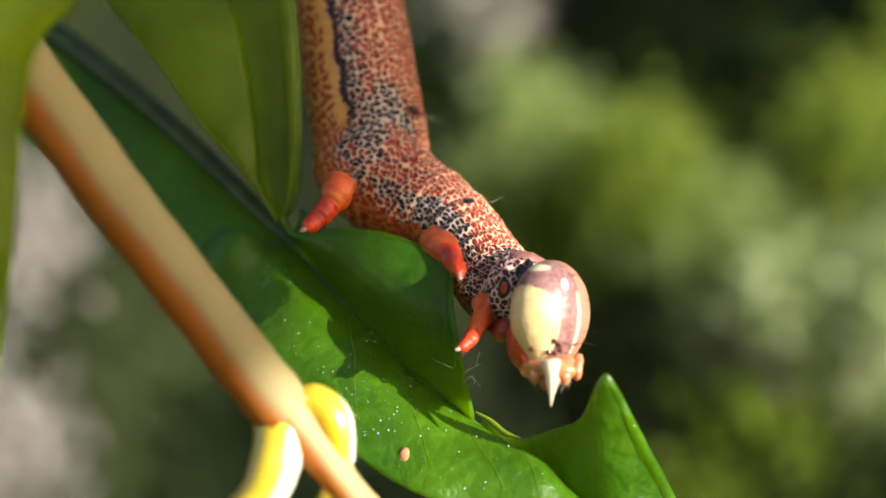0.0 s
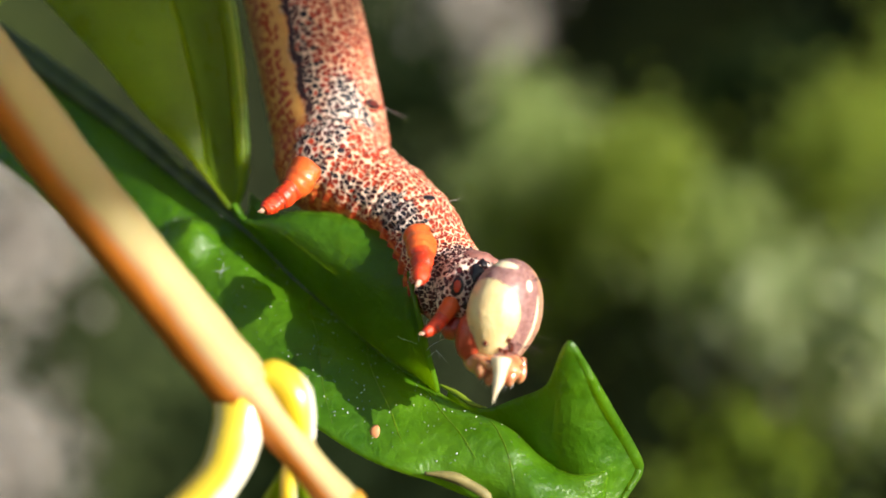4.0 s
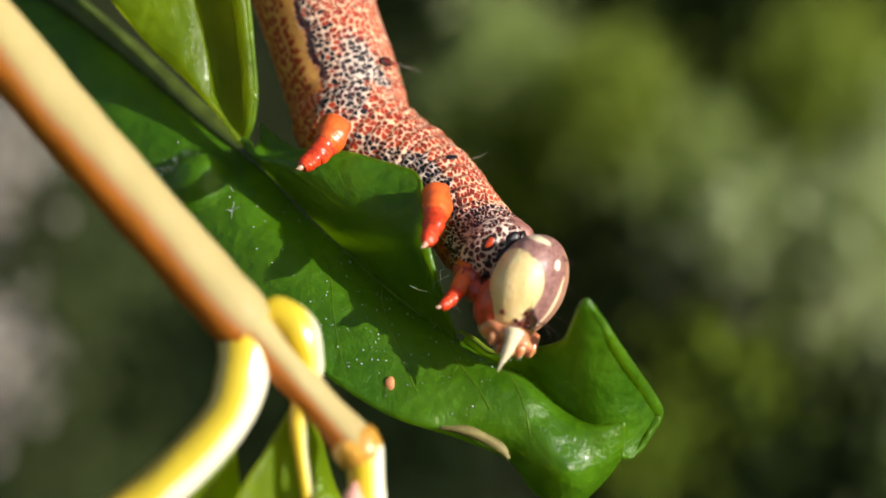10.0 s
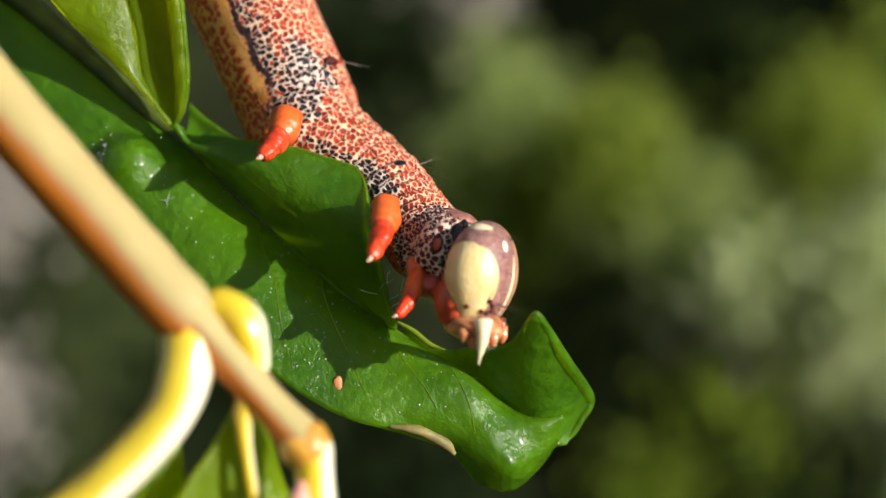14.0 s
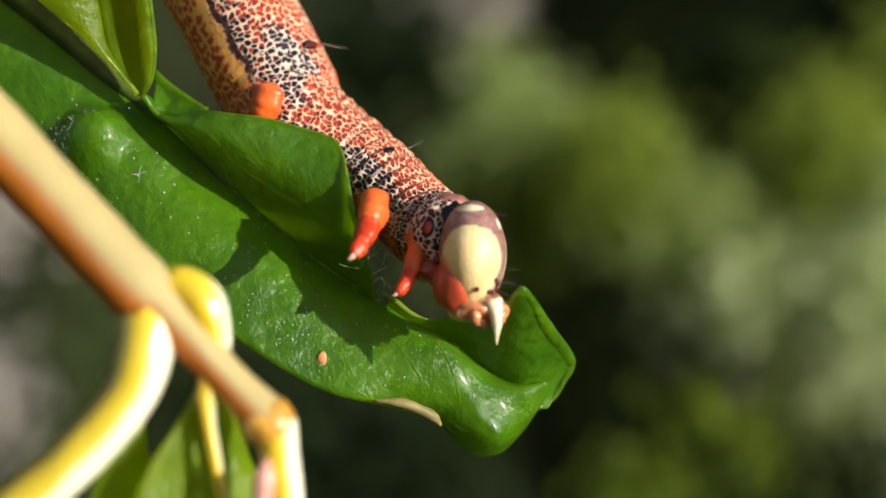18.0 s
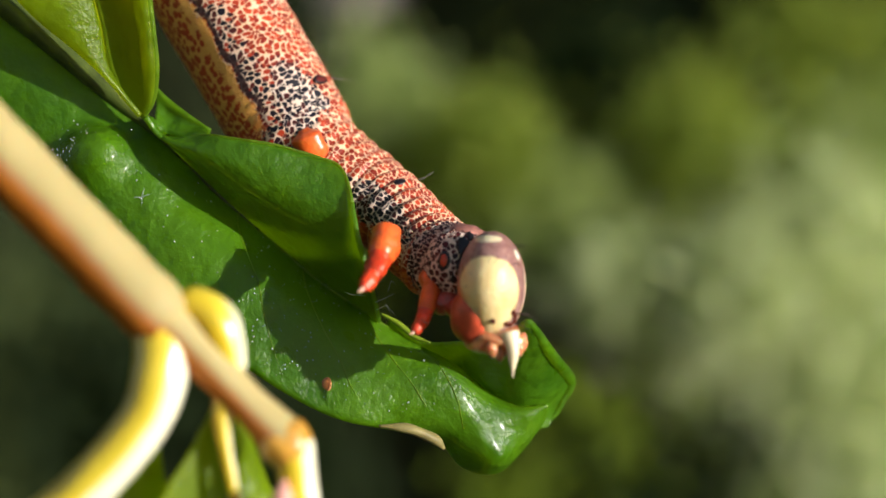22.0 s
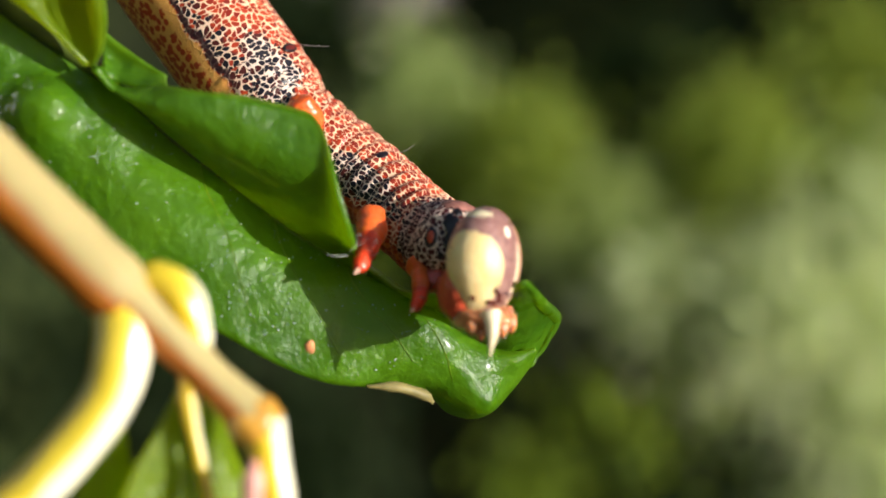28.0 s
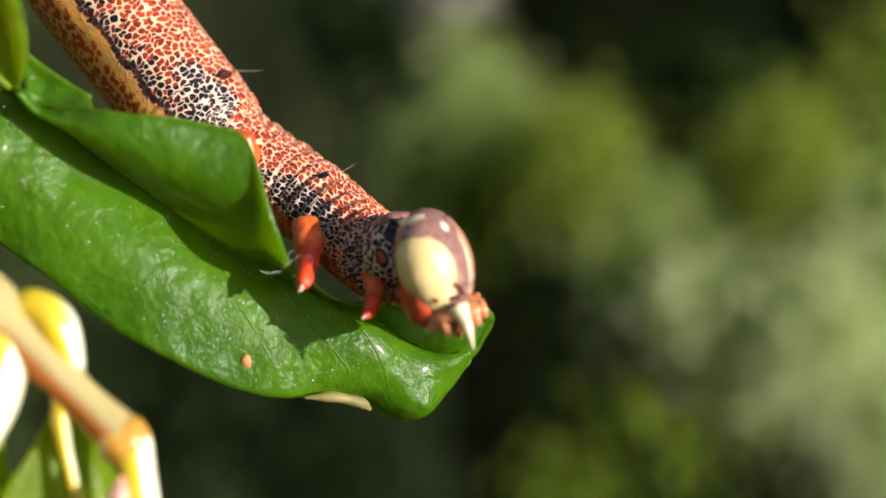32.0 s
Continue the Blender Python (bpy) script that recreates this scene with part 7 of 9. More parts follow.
    walk(cat["rings"][8], [
        (0.0, pose(-0.00147, 0.00228, 0.00271, -46.14, 37.76, -59.48)),
        (0.5, pose(-0.00170, 0.00225, 0.00293, -56.29, 38.61, -67.52)),
        (1.0, pose(-0.00128, 0.00223, 0.00291, -34.39, 33.41, -52.26)),
        (1.5, pose(-0.00153, 0.00221, 0.00304, -36.55, 31.30, -56.02)),
        (2.0, pose(-0.00160, 0.00220, 0.00261, -42.22, 34.25, -58.85)),
        (2.5, pose(-0.00179, 0.00219, 0.00235, -52.43, 36.79, -65.06)),
        (3.0, pose(-0.00157, 0.00218, 0.00235, -35.10, 31.17, -54.72)),
        (3.5, pose(-0.00180, 0.00217, 0.00222, -49.65, 38.56, -62.40)),
        (5.5, pose(-0.00188, 0.00215, 0.00209, -55.02, 40.34, -64.64)),
        (6.0, pose(-0.00128, 0.00215, 0.00214, -37.67, 35.07, -52.85)),
        (6.5, pose(-0.00141, 0.00216, 0.00243, -37.37, 32.94, -54.26)),
        (7.0, pose(-0.00126, 0.00219, 0.00217, -44.99, 37.25, -56.86)),
        (7.5, pose(-0.00147, 0.00215, 0.00168, -57.15, 40.29, -66.43)),
        (8.0, pose(-0.00118, 0.00211, 0.00211, -40.32, 29.43, -58.40)),
        (8.5, pose(-0.00120, 0.00210, 0.00195, -42.99, 32.04, -58.91)),
        (9.0, pose(-0.00127, 0.00207, 0.00169, -47.45, 33.28, -62.40)),
        (9.5, pose(-0.00154, 0.00208, 0.00165, -52.13, 35.30, -65.37)),
        (10.0, pose(-0.00156, 0.00205, 0.00188, -46.51, 35.83, -60.11)),
        (10.5, pose(-0.00140, 0.00203, 0.00157, -40.29, 33.81, -56.20)),
        (11.0, pose(-0.00126, 0.00187, 0.00172, -36.80, 33.59, -52.84)),
        (11.5, pose(-0.00163, 0.00180, 0.00176, -43.78, 36.65, -56.70)),
        (12.0, pose(-0.00157, 0.00178, 0.00160, -38.05, 35.66, -52.73)),
        (12.5, pose(-0.00116, 0.00177, 0.00180, -30.60, 30.22, -49.42)),
        (13.0, pose(-0.00141, 0.00177, 0.00157, -39.02, 38.01, -52.77)),
        (13.5, pose(-0.00147, 0.00176, 0.00146, -40.39, 36.84, -55.08)),
        (14.0, pose(-0.00142, 0.00177, 0.00157, -39.81, 37.49, -54.31)),
        (14.5, pose(-0.00147, 0.00173, 0.00150, -39.30, 37.00, -53.87)),
        (16.5, pose(-0.00138, 0.00169, 0.00160, -38.06, 37.94, -52.89)),
        (17.0, pose(-0.00124, 0.00170, 0.00138, -34.57, 41.68, -46.96)),
        (17.5, pose(-0.00143, 0.00169, 0.00119, -33.40, 36.64, -49.47)),
        (18.0, pose(-0.00121, 0.00160, 0.00113, -28.50, 34.97, -44.56)),
        (18.5, pose(-0.00156, 0.00157, 0.00107, -41.27, 43.00, -52.99)),
        (19.0, pose(-0.00133, 0.00152, 0.00112, -29.75, 38.02, -43.72)),
        (19.5, pose(-0.00150, 0.00154, 0.00132, -34.56, 38.76, -48.49)),
        (20.0, pose(-0.00042, 0.00159, 0.00127, -29.50, 39.84, -42.87)),
        (20.5, pose(0.00029, 0.00162, 0.00117, -26.24, 28.51, -49.94)),
        (21.0, pose(0.00072, 0.00156, 0.00075, -35.85, 40.19, -53.52)),
        (21.5, pose(0.00071, 0.00150, 0.00054, -30.58, 36.21, -51.48)),
        (22.0, pose(0.00091, 0.00134, 0.00078, -28.75, 32.71, -51.50)),
        (22.5, pose(0.00059, 0.00132, 0.00087, -40.31, 37.23, -59.92)),
        (23.0, pose(0.00099, 0.00124, 0.00073, -32.54, 37.18, -52.35)),
        (23.5, pose(0.00077, 0.00127, 0.00084, -38.52, 37.29, -58.95)),
        (24.0, pose(0.00092, 0.00122, 0.00060, -28.63, 32.20, -51.81)),
        (24.5, pose(0.00113, 0.00113, 0.00105, -23.68, 25.99, -51.02)),
        (25.0, pose(0.00097, 0.00116, 0.00077, -28.92, 35.01, -49.67)),
        (25.5, pose(0.00061, 0.00120, 0.00065, -39.14, 38.23, -58.37)),
        (27.5, pose(0.00067, 0.00104, 0.00046, -25.04, 31.79, -46.67)),
        (28.0, pose(0.00063, 0.00103, 0.00043, -23.76, 30.00, -46.11)),
        (28.3, pose(0.00083, 0.00103, 0.00055, -20.90, 27.48, -44.20)),
        (28.5, pose(0.00056, 0.00105, 0.00074, -26.52, 27.03, -52.04)),
        (28.6, pose(0.00054, 0.00106, 0.00071, -28.32, 28.32, -52.95)),
        (29.0, pose(0.00105, 0.00103, 0.00046, -22.70, 30.72, -43.58)),
        (29.5, pose(0.00059, 0.00106, 0.00047, -28.74, 30.09, -51.87)),
        (30.0, pose(0.00106, 0.00102, 0.00041, -20.43, 27.81, -42.86)),
        (30.5, pose(0.00066, 0.00105, 0.00052, -30.34, 32.04, -50.98)),
        (31.0, pose(0.00130, 0.00107, -0.00046, -26.22, 27.44, -49.68)),
        (31.4, pose(0.00066, 0.00105, -0.00048, -36.55, 34.34, -54.29)),
        (31.5, pose(0.00059, 0.00104, -0.00029, -31.95, 29.59, -52.87)),
        (31.6, pose(0.00066, 0.00105, -0.00001, -24.24, 23.84, -49.56)),
        (32.0, pose(0.00092, 0.00113, 0.00023, -19.49, 26.80, -40.48)),
    ])
    walk(cat["rings"][9], [
        (0.0, pose(-0.00095, 0.00135, 0.00193, -45.17, 34.14, -60.90)),
        (0.5, pose(-0.00134, 0.00133, 0.00218, -54.04, 34.78, -67.78)),
        (1.0, pose(-0.00061, 0.00132, 0.00218, -35.98, 31.56, -55.29)),
        (1.5, pose(-0.00093, 0.00130, 0.00241, -33.69, 27.52, -56.63)),
        (2.0, pose(-0.00106, 0.00128, 0.00192, -39.97, 31.24, -59.04)),
        (2.5, pose(-0.00138, 0.00128, 0.00165, -49.88, 32.85, -65.41)),
        (3.0, pose(-0.00096, 0.00127, 0.00171, -35.91, 29.19, -57.17)),
        (3.5, pose(-0.00134, 0.00127, 0.00146, -47.42, 34.79, -62.82)),
        (5.5, pose(-0.00147, 0.00125, 0.00130, -53.11, 36.57, -64.98)),
        (6.0, pose(-0.00062, 0.00126, 0.00141, -34.43, 30.53, -53.15)),
        (6.5, pose(-0.00078, 0.00126, 0.00175, -34.97, 29.24, -54.89)),
        (7.0, pose(-0.00069, 0.00128, 0.00140, -43.64, 33.34, -58.06)),
        (7.5, pose(-0.00108, 0.00123, 0.00088, -55.44, 36.61, -66.71)),
        (8.0, pose(-0.00064, 0.00122, 0.00156, -36.49, 25.02, -58.56)),
        (8.5, pose(-0.00067, 0.00120, 0.00133, -40.41, 28.07, -59.47)),
        (9.0, pose(-0.00081, 0.00116, 0.00106, -44.47, 29.28, -62.44)),
        (9.5, pose(-0.00114, 0.00117, 0.00099, -49.78, 31.26, -65.76)),
        (10.0, pose(-0.00107, 0.00115, 0.00117, -46.79, 33.44, -61.75)),
        (10.5, pose(-0.00083, 0.00114, 0.00090, -38.23, 30.02, -56.86)),
        (11.0, pose(-0.00067, 0.00105, 0.00108, -35.46, 29.93, -54.24)),
        (11.5, pose(-0.00113, 0.00100, 0.00110, -41.78, 32.45, -57.53)),
        (12.0, pose(-0.00100, 0.00099, 0.00094, -37.77, 32.18, -54.90)),
        (12.5, pose(-0.00051, 0.00098, 0.00124, -28.23, 26.09, -50.50)),
        (13.0, pose(-0.00083, 0.00098, 0.00086, -36.24, 33.35, -53.13)),
        (13.5, pose(-0.00094, 0.00098, 0.00079, -38.41, 32.64, -56.05)),
        (14.0, pose(-0.00089, 0.00098, 0.00088, -38.95, 33.87, -55.91)),
        (14.5, pose(-0.00093, 0.00096, 0.00083, -37.35, 32.83, -54.89)),
        (16.5, pose(-0.00082, 0.00093, 0.00092, -33.96, 32.72, -52.69)),
        (17.0, pose(-0.00055, 0.00094, 0.00053, -32.78, 36.67, -48.35)),
        (17.5, pose(-0.00081, 0.00093, 0.00050, -31.78, 32.66, -50.71)),
        (18.0, pose(-0.00051, 0.00086, 0.00045, -29.44, 31.90, -48.08)),
        (18.5, pose(-0.00104, 0.00084, 0.00029, -40.24, 38.98, -54.35)),
        (19.0, pose(-0.00062, 0.00081, 0.00038, -28.63, 33.77, -45.54)),
        (19.5, pose(-0.00089, 0.00082, 0.00060, -33.32, 34.80, -49.96)),
        (20.0, pose(0.00032, 0.00087, 0.00043, -30.51, 36.68, -46.13)),
        (20.5, pose(0.00090, 0.00086, 0.00067, -23.77, 24.17, -51.45)),
        (21.0, pose(0.00128, 0.00075, -0.00003, -33.67, 34.79, -54.89)),
        (21.5, pose(0.00135, 0.00066, -0.00019, -30.25, 32.10, -54.23)),
        (22.0, pose(0.00153, 0.00051, 0.00015, -29.01, 29.17, -54.79)),
        (22.5, pose(0.00104, 0.00048, 0.00019, -39.01, 32.77, -61.63)),
        (23.0, pose(0.00165, 0.00036, -0.00004, -31.79, 32.16, -55.07)),
        (23.5, pose(0.00128, 0.00038, 0.00011, -37.54, 33.06, -60.82)),
        (24.0, pose(0.00159, 0.00031, -0.00007, -28.98, 28.65, -55.25)),
        (24.5, pose(0.00182, 0.00023, 0.00054, -21.92, 21.83, -53.33)),
        (25.0, pose(0.00169, 0.00025, 0.00001, -28.93, 30.48, -53.25)),
        (25.5, pose(0.00114, 0.00030, -0.00013, -38.64, 33.95, -60.65)),
        (27.5, pose(0.00145, 0.00014, -0.00023, -25.51, 27.47, -51.18)),
        (28.0, pose(0.00144, 0.00012, -0.00023, -24.96, 26.57, -50.94)),
        (28.3, pose(0.00170, 0.00011, -0.00005, -20.38, 22.67, -48.65)),
        (28.5, pose(0.00121, 0.00015, 0.00022, -25.06, 22.59, -55.02)),
        (28.6, pose(0.00119, 0.00015, 0.00016, -26.95, 23.81, -55.92)),
        (29.0, pose(0.00194, 0.00010, -0.00026, -23.57, 26.68, -48.48)),
        (29.5, pose(0.00124, 0.00017, -0.00013, -27.66, 25.62, -54.87)),
        (30.0, pose(0.00194, 0.00014, -0.00019, -19.67, 22.99, -47.03)),
        (30.5, pose(0.00133, 0.00018, -0.00011, -29.50, 27.56, -54.05)),
        (31.0, pose(0.00197, 0.00020, -0.00099, -26.30, 23.23, -54.17)),
        (31.4, pose(0.00122, 0.00020, -0.00113, -35.83, 29.46, -57.29)),
        (31.5, pose(0.00118, 0.00019, -0.00083, -30.50, 24.68, -55.91)),
        (31.6, pose(0.00134, 0.00020, -0.00045, -22.23, 19.21, -52.66)),
        (32.0, pose(0.00185, 0.00025, -0.00037, -19.27, 22.27, -45.16)),
    ])
    walk(cat["rings"][10], [
        (0.0, pose(-0.00053, 0.00062, 0.00145, -33.62, 22.78, -60.51)),
        (0.5, pose(-0.00099, 0.00060, 0.00171, -36.29, 23.22, -63.13)),
        (1.0, pose(-0.00013, 0.00059, 0.00169, -36.27, 25.73, -60.66)),
        (1.5, pose(-0.00042, 0.00057, 0.00203, -20.00, 17.08, -54.49)),
        (2.0, pose(-0.00058, 0.00055, 0.00146, -27.93, 22.74, -55.44)),
        (2.5, pose(-0.00101, 0.00056, 0.00121, -32.77, 21.95, -61.06)),
        (3.0, pose(-0.00051, 0.00055, 0.00127, -33.95, 24.17, -60.17)),
        (3.5, pose(-0.00094, 0.00055, 0.00097, -32.19, 23.64, -59.27)),
        (5.5, pose(-0.00110, 0.00054, 0.00079, -37.50, 25.12, -60.70)),
        (6.0, pose(-0.00006, 0.00056, 0.00099, -18.92, 16.93, -50.55)),
        (6.5, pose(-0.00025, 0.00055, 0.00134, -22.69, 18.55, -53.24)),
        (7.0, pose(-0.00022, 0.00056, 0.00093, -31.57, 21.09, -57.39)),
        (7.5, pose(-0.00073, 0.00050, 0.00037, -40.49, 25.14, -62.21)),
        (8.0, pose(-0.00017, 0.00051, 0.00125, -20.22, 13.44, -55.06)),
        (8.5, pose(-0.00021, 0.00048, 0.00096, -26.42, 17.19, -56.66)),
        (9.0, pose(-0.00039, 0.00044, 0.00067, -28.81, 18.13, -58.12)),
        (9.5, pose(-0.00077, 0.00045, 0.00059, -33.45, 19.60, -61.73)),
        (10.0, pose(-0.00067, 0.00044, 0.00068, -40.85, 26.50, -61.46)),
        (10.5, pose(-0.00034, 0.00044, 0.00050, -26.12, 18.57, -54.95)),
        (11.0, pose(-0.00018, 0.00039, 0.00068, -25.75, 19.51, -54.14)),
        (11.5, pose(-0.00069, 0.00036, 0.00069, -28.23, 20.52, -54.75)),
        (12.0, pose(-0.00055, 0.00035, 0.00052, -30.01, 21.98, -56.36)),
        (12.5, pose(0.00004, 0.00035, 0.00091, -17.30, 15.15, -49.80)),
        (13.0, pose(-0.00032, 0.00034, 0.00043, -21.71, 19.50, -50.02)),
        (13.5, pose(-0.00049, 0.00034, 0.00038, -25.71, 20.77, -54.07)),
        (14.0, pose(-0.00044, 0.00035, 0.00044, -29.43, 23.56, -55.52)),
        (14.5, pose(-0.00046, 0.00033, 0.00041, -24.94, 20.94, -53.29)),
        (16.5, pose(-0.00030, 0.00031, 0.00052, -16.46, 17.78, -48.32)),
        (17.0, pose(0.00001, 0.00032, 0.00005, -18.38, 19.38, -48.43)),
        (17.5, pose(-0.00028, 0.00031, 0.00006, -21.65, 21.43, -50.01)),
        (18.0, pose(-0.00000, 0.00026, 0.00003, -25.89, 22.15, -53.83)),
        (18.5, pose(-0.00059, 0.00025, -0.00021, -28.54, 26.53, -52.45)),
        (19.0, pose(-0.00005, 0.00023, -0.00006, -18.74, 20.47, -46.50)),
        (19.5, pose(-0.00037, 0.00023, 0.00016, -22.15, 22.26, -49.09)),
        (20.0, pose(0.00087, 0.00026, -0.00008, -26.14, 24.88, -51.69)),
        (20.5, pose(0.00143, 0.00023, 0.00038, -11.98, 12.48, -51.24)),
        (21.0, pose(0.00177, 0.00009, -0.00046, -17.70, 17.19, -54.24)),
        (21.5, pose(0.00182, -0.00002, -0.00062, -21.75, 18.99, -58.09)),
        (22.0, pose(0.00200, -0.00017, -0.00024, -23.21, 18.73, -59.57)),
        (22.5, pose(0.00144, -0.00022, -0.00023, -26.86, 20.19, -60.82)),
        (23.0, pose(0.00214, -0.00038, -0.00047, -19.85, 15.67, -58.27)),
        (23.5, pose(0.00171, -0.00036, -0.00035, -26.68, 20.80, -60.74)),
        (24.0, pose(0.00207, -0.00044, -0.00049, -24.48, 18.66, -61.01)),
        (24.5, pose(0.00236, -0.00052, 0.00025, -12.90, 11.52, -55.44)),
        (25.0, pose(0.00223, -0.00051, -0.00041, -18.88, 14.94, -59.01)),
        (25.5, pose(0.00158, -0.00046, -0.00061, -27.91, 21.15, -61.04)),
        (27.5, pose(0.00202, -0.00063, -0.00062, -18.21, 14.23, -59.18)),
        (28.0, pose(0.00200, -0.00066, -0.00063, -21.70, 16.27, -60.00)),
        (28.3, pose(0.00232, -0.00068, -0.00036, -10.38, 8.44, -57.08)),
        (28.5, pose(0.00175, -0.00064, -0.00010, -15.20, 11.88, -57.70)),
        (28.6, pose(0.00170, -0.00063, -0.00017, -16.77, 12.80, -58.40)),
        (29.0, pose(0.00256, -0.00067, -0.00066, -17.88, 13.41, -58.78)),
        (29.5, pose(0.00177, -0.00060, -0.00049, -17.73, 14.21, -57.60)),
        (30.0, pose(0.00258, -0.00062, -0.00051, -9.34, 8.88, -54.45)),
        (30.5, pose(0.00187, -0.00057, -0.00050, -19.41, 15.77, -56.74)),
        (31.0, pose(0.00249, -0.00056, -0.00130, -17.34, 11.77, -59.57)),
        (31.4, pose(0.00171, -0.00054, -0.00152, -23.20, 16.35, -58.25)),
        (31.5, pose(0.00169, -0.00054, -0.00115, -17.74, 12.44, -57.30)),
        (31.6, pose(0.00190, -0.00054, -0.00069, -11.02, 8.38, -54.90)),
        (32.0, pose(0.00253, -0.00051, -0.00067, -9.46, 7.87, -54.36)),
    ])
    walk(cat["rings"][11], [
        (0.0, pose(-0.00024, 0.00006, 0.00127, -13.37, 7.96, -63.90)),
        (0.5, pose(-0.00071, 0.00004, 0.00153, -13.86, 9.13, -63.11)),
        (1.0, pose(0.00012, 0.00004, 0.00145, -37.25, 17.06, -70.40)),
        (1.5, pose(-0.00003, 0.00001, 0.00190, -2.68, 4.34, -55.62)),
        (2.0, pose(-0.00019, -0.00001, 0.00124, -15.85, 12.80, -55.39)),
        (2.5, pose(-0.00070, 0.00000, 0.00104, -11.02, 8.08, -61.26)),
        (3.0, pose(-0.00023, -0.00001, 0.00104, -31.57, 16.50, -67.26)),
        (3.5, pose(-0.00061, 0.00000, 0.00078, -12.80, 9.90, -59.76)),
        (5.5, pose(-0.00079, -0.00001, 0.00059, -17.78, 10.95, -60.92)),
        (6.0, pose(0.00039, 0.00001, 0.00088, 0.66, 0.88, -50.88)),
        (6.5, pose(0.00015, 0.00000, 0.00120, -6.55, 5.59, -54.49)),
        (7.0, pose(0.00011, 0.00001, 0.00078, -10.40, 5.09, -60.21)),
        (7.5, pose(-0.00043, -0.00005, 0.00017, -21.83, 10.93, -62.26)),
        (8.0, pose(0.00021, -0.00004, 0.00117, -0.72, -0.55, -54.96)),
        (8.5, pose(0.00014, -0.00006, 0.00084, -8.28, 3.65, -57.53)),
        (9.0, pose(-0.00004, -0.00011, 0.00054, -10.67, 4.75, -57.66)),
        (9.5, pose(-0.00048, -0.00010, 0.00045, -12.45, 5.31, -62.08)),
        (10.0, pose(-0.00040, -0.00011, 0.00044, -35.84, 17.74, -65.40)),
        (10.5, pose(0.00003, -0.00010, 0.00036, -10.61, 5.16, -56.19)),
        (11.0, pose(0.00017, -0.00013, 0.00054, -11.22, 6.46, -57.41)),
        (11.5, pose(-0.00034, -0.00015, 0.00054, -11.10, 6.18, -56.24)),
        (12.0, pose(-0.00025, -0.00016, 0.00035, -16.23, 8.59, -61.81)),
        (12.5, pose(0.00044, -0.00016, 0.00081, -2.52, 1.92, -52.14)),
        (13.0, pose(0.00010, -0.00016, 0.00029, -4.62, 3.83, -50.48)),
        (13.5, pose(-0.00014, -0.00016, 0.00023, -9.03, 6.47, -55.96)),
        (14.0, pose(-0.00012, -0.00016, 0.00025, -15.82, 10.54, -59.10)),
        (14.5, pose(-0.00010, -0.00017, 0.00026, -8.36, 6.69, -55.33)),
        (16.5, pose(0.00015, -0.00019, 0.00040, 1.25, 1.86, -47.64)),
        (17.0, pose(0.00043, -0.00018, -0.00005, 4.87, -1.27, -51.54)),
        (17.5, pose(0.00012, -0.00019, -0.00010, -7.91, 7.76, -52.67)),
        (18.0, pose(0.00029, -0.00022, -0.00013, -13.32, 7.79, -64.45)),
        (18.5, pose(-0.00024, -0.00023, -0.00042, -13.88, 11.81, -55.10)),
        (19.0, pose(0.00037, -0.00025, -0.00020, -3.01, 4.37, -50.74)),
        (19.5, pose(0.00002, -0.00025, -0.00001, -8.17, 8.23, -52.15)),
        (20.0, pose(0.00119, -0.00022, -0.00026, -11.59, 8.29, -61.58)),
        (20.5, pose(0.00182, -0.00029, 0.00031, 3.03, -0.56, -54.50)),
        (21.0, pose(0.00214, -0.00046, -0.00054, 5.38, -2.54, -57.06)),
        (21.5, pose(0.00213, -0.00058, -0.00074, -2.03, 2.28, -65.31)),
        (22.0, pose(0.00227, -0.00073, -0.00037, -8.76, 5.10, -68.32)),
        (22.5, pose(0.00174, -0.00079, -0.00038, -10.56, 6.07, -64.24)),
        (23.0, pose(0.00246, -0.00097, -0.00053, 5.75, -4.20, -65.00)),
        (23.5, pose(0.00203, -0.00098, -0.00052, -12.09, 7.28, -64.58)),
        (24.0, pose(0.00235, -0.00107, -0.00064, -10.86, 5.37, -70.11)),
        (24.5, pose(0.00276, -0.00115, 0.00017, 0.60, -0.07, -60.52)),
        (25.0, pose(0.00254, -0.00115, -0.00048, 6.10, -2.94, -68.12)),
        (25.5, pose(0.00190, -0.00111, -0.00079, -14.16, 7.98, -65.53)),
        (27.5, pose(0.00233, -0.00131, -0.00070, 5.17, -1.49, -70.48)),
        (28.0, pose(0.00230, -0.00133, -0.00076, -7.25, 3.52, -72.44)),
        (28.3, pose(0.00267, -0.00137, -0.00036, 17.44, -8.04, -68.67)),
        (28.5, pose(0.00214, -0.00132, -0.00018, -0.61, 0.74, -63.64)),
        (28.6, pose(0.00208, -0.00132, -0.00026, -1.86, 1.41, -64.23)),
        (29.0, pose(0.00287, -0.00136, -0.00072, 8.63, -3.20, -72.59)),
        (29.5, pose(0.00216, -0.00128, -0.00060, -3.13, 2.57, -63.53)),
        (30.0, pose(0.00298, -0.00130, -0.00052, 14.80, -6.70, -64.68)),
        (30.5, pose(0.00225, -0.00124, -0.00063, -4.63, 3.88, -62.72)),
        (31.0, pose(0.00281, -0.00122, -0.00137, 1.06, -0.50, -69.39)),
        (31.4, pose(0.00207, -0.00121, -0.00165, -6.95, 3.68, -63.76)),
        (31.5, pose(0.00207, -0.00120, -0.00123, -0.93, 0.50, -62.93)),
        (31.6, pose(0.00231, -0.00121, -0.00073, 4.42, -2.49, -60.91)),
        (32.0, pose(0.00290, -0.00118, -0.00067, 19.05, -8.54, -67.14)),
    ])
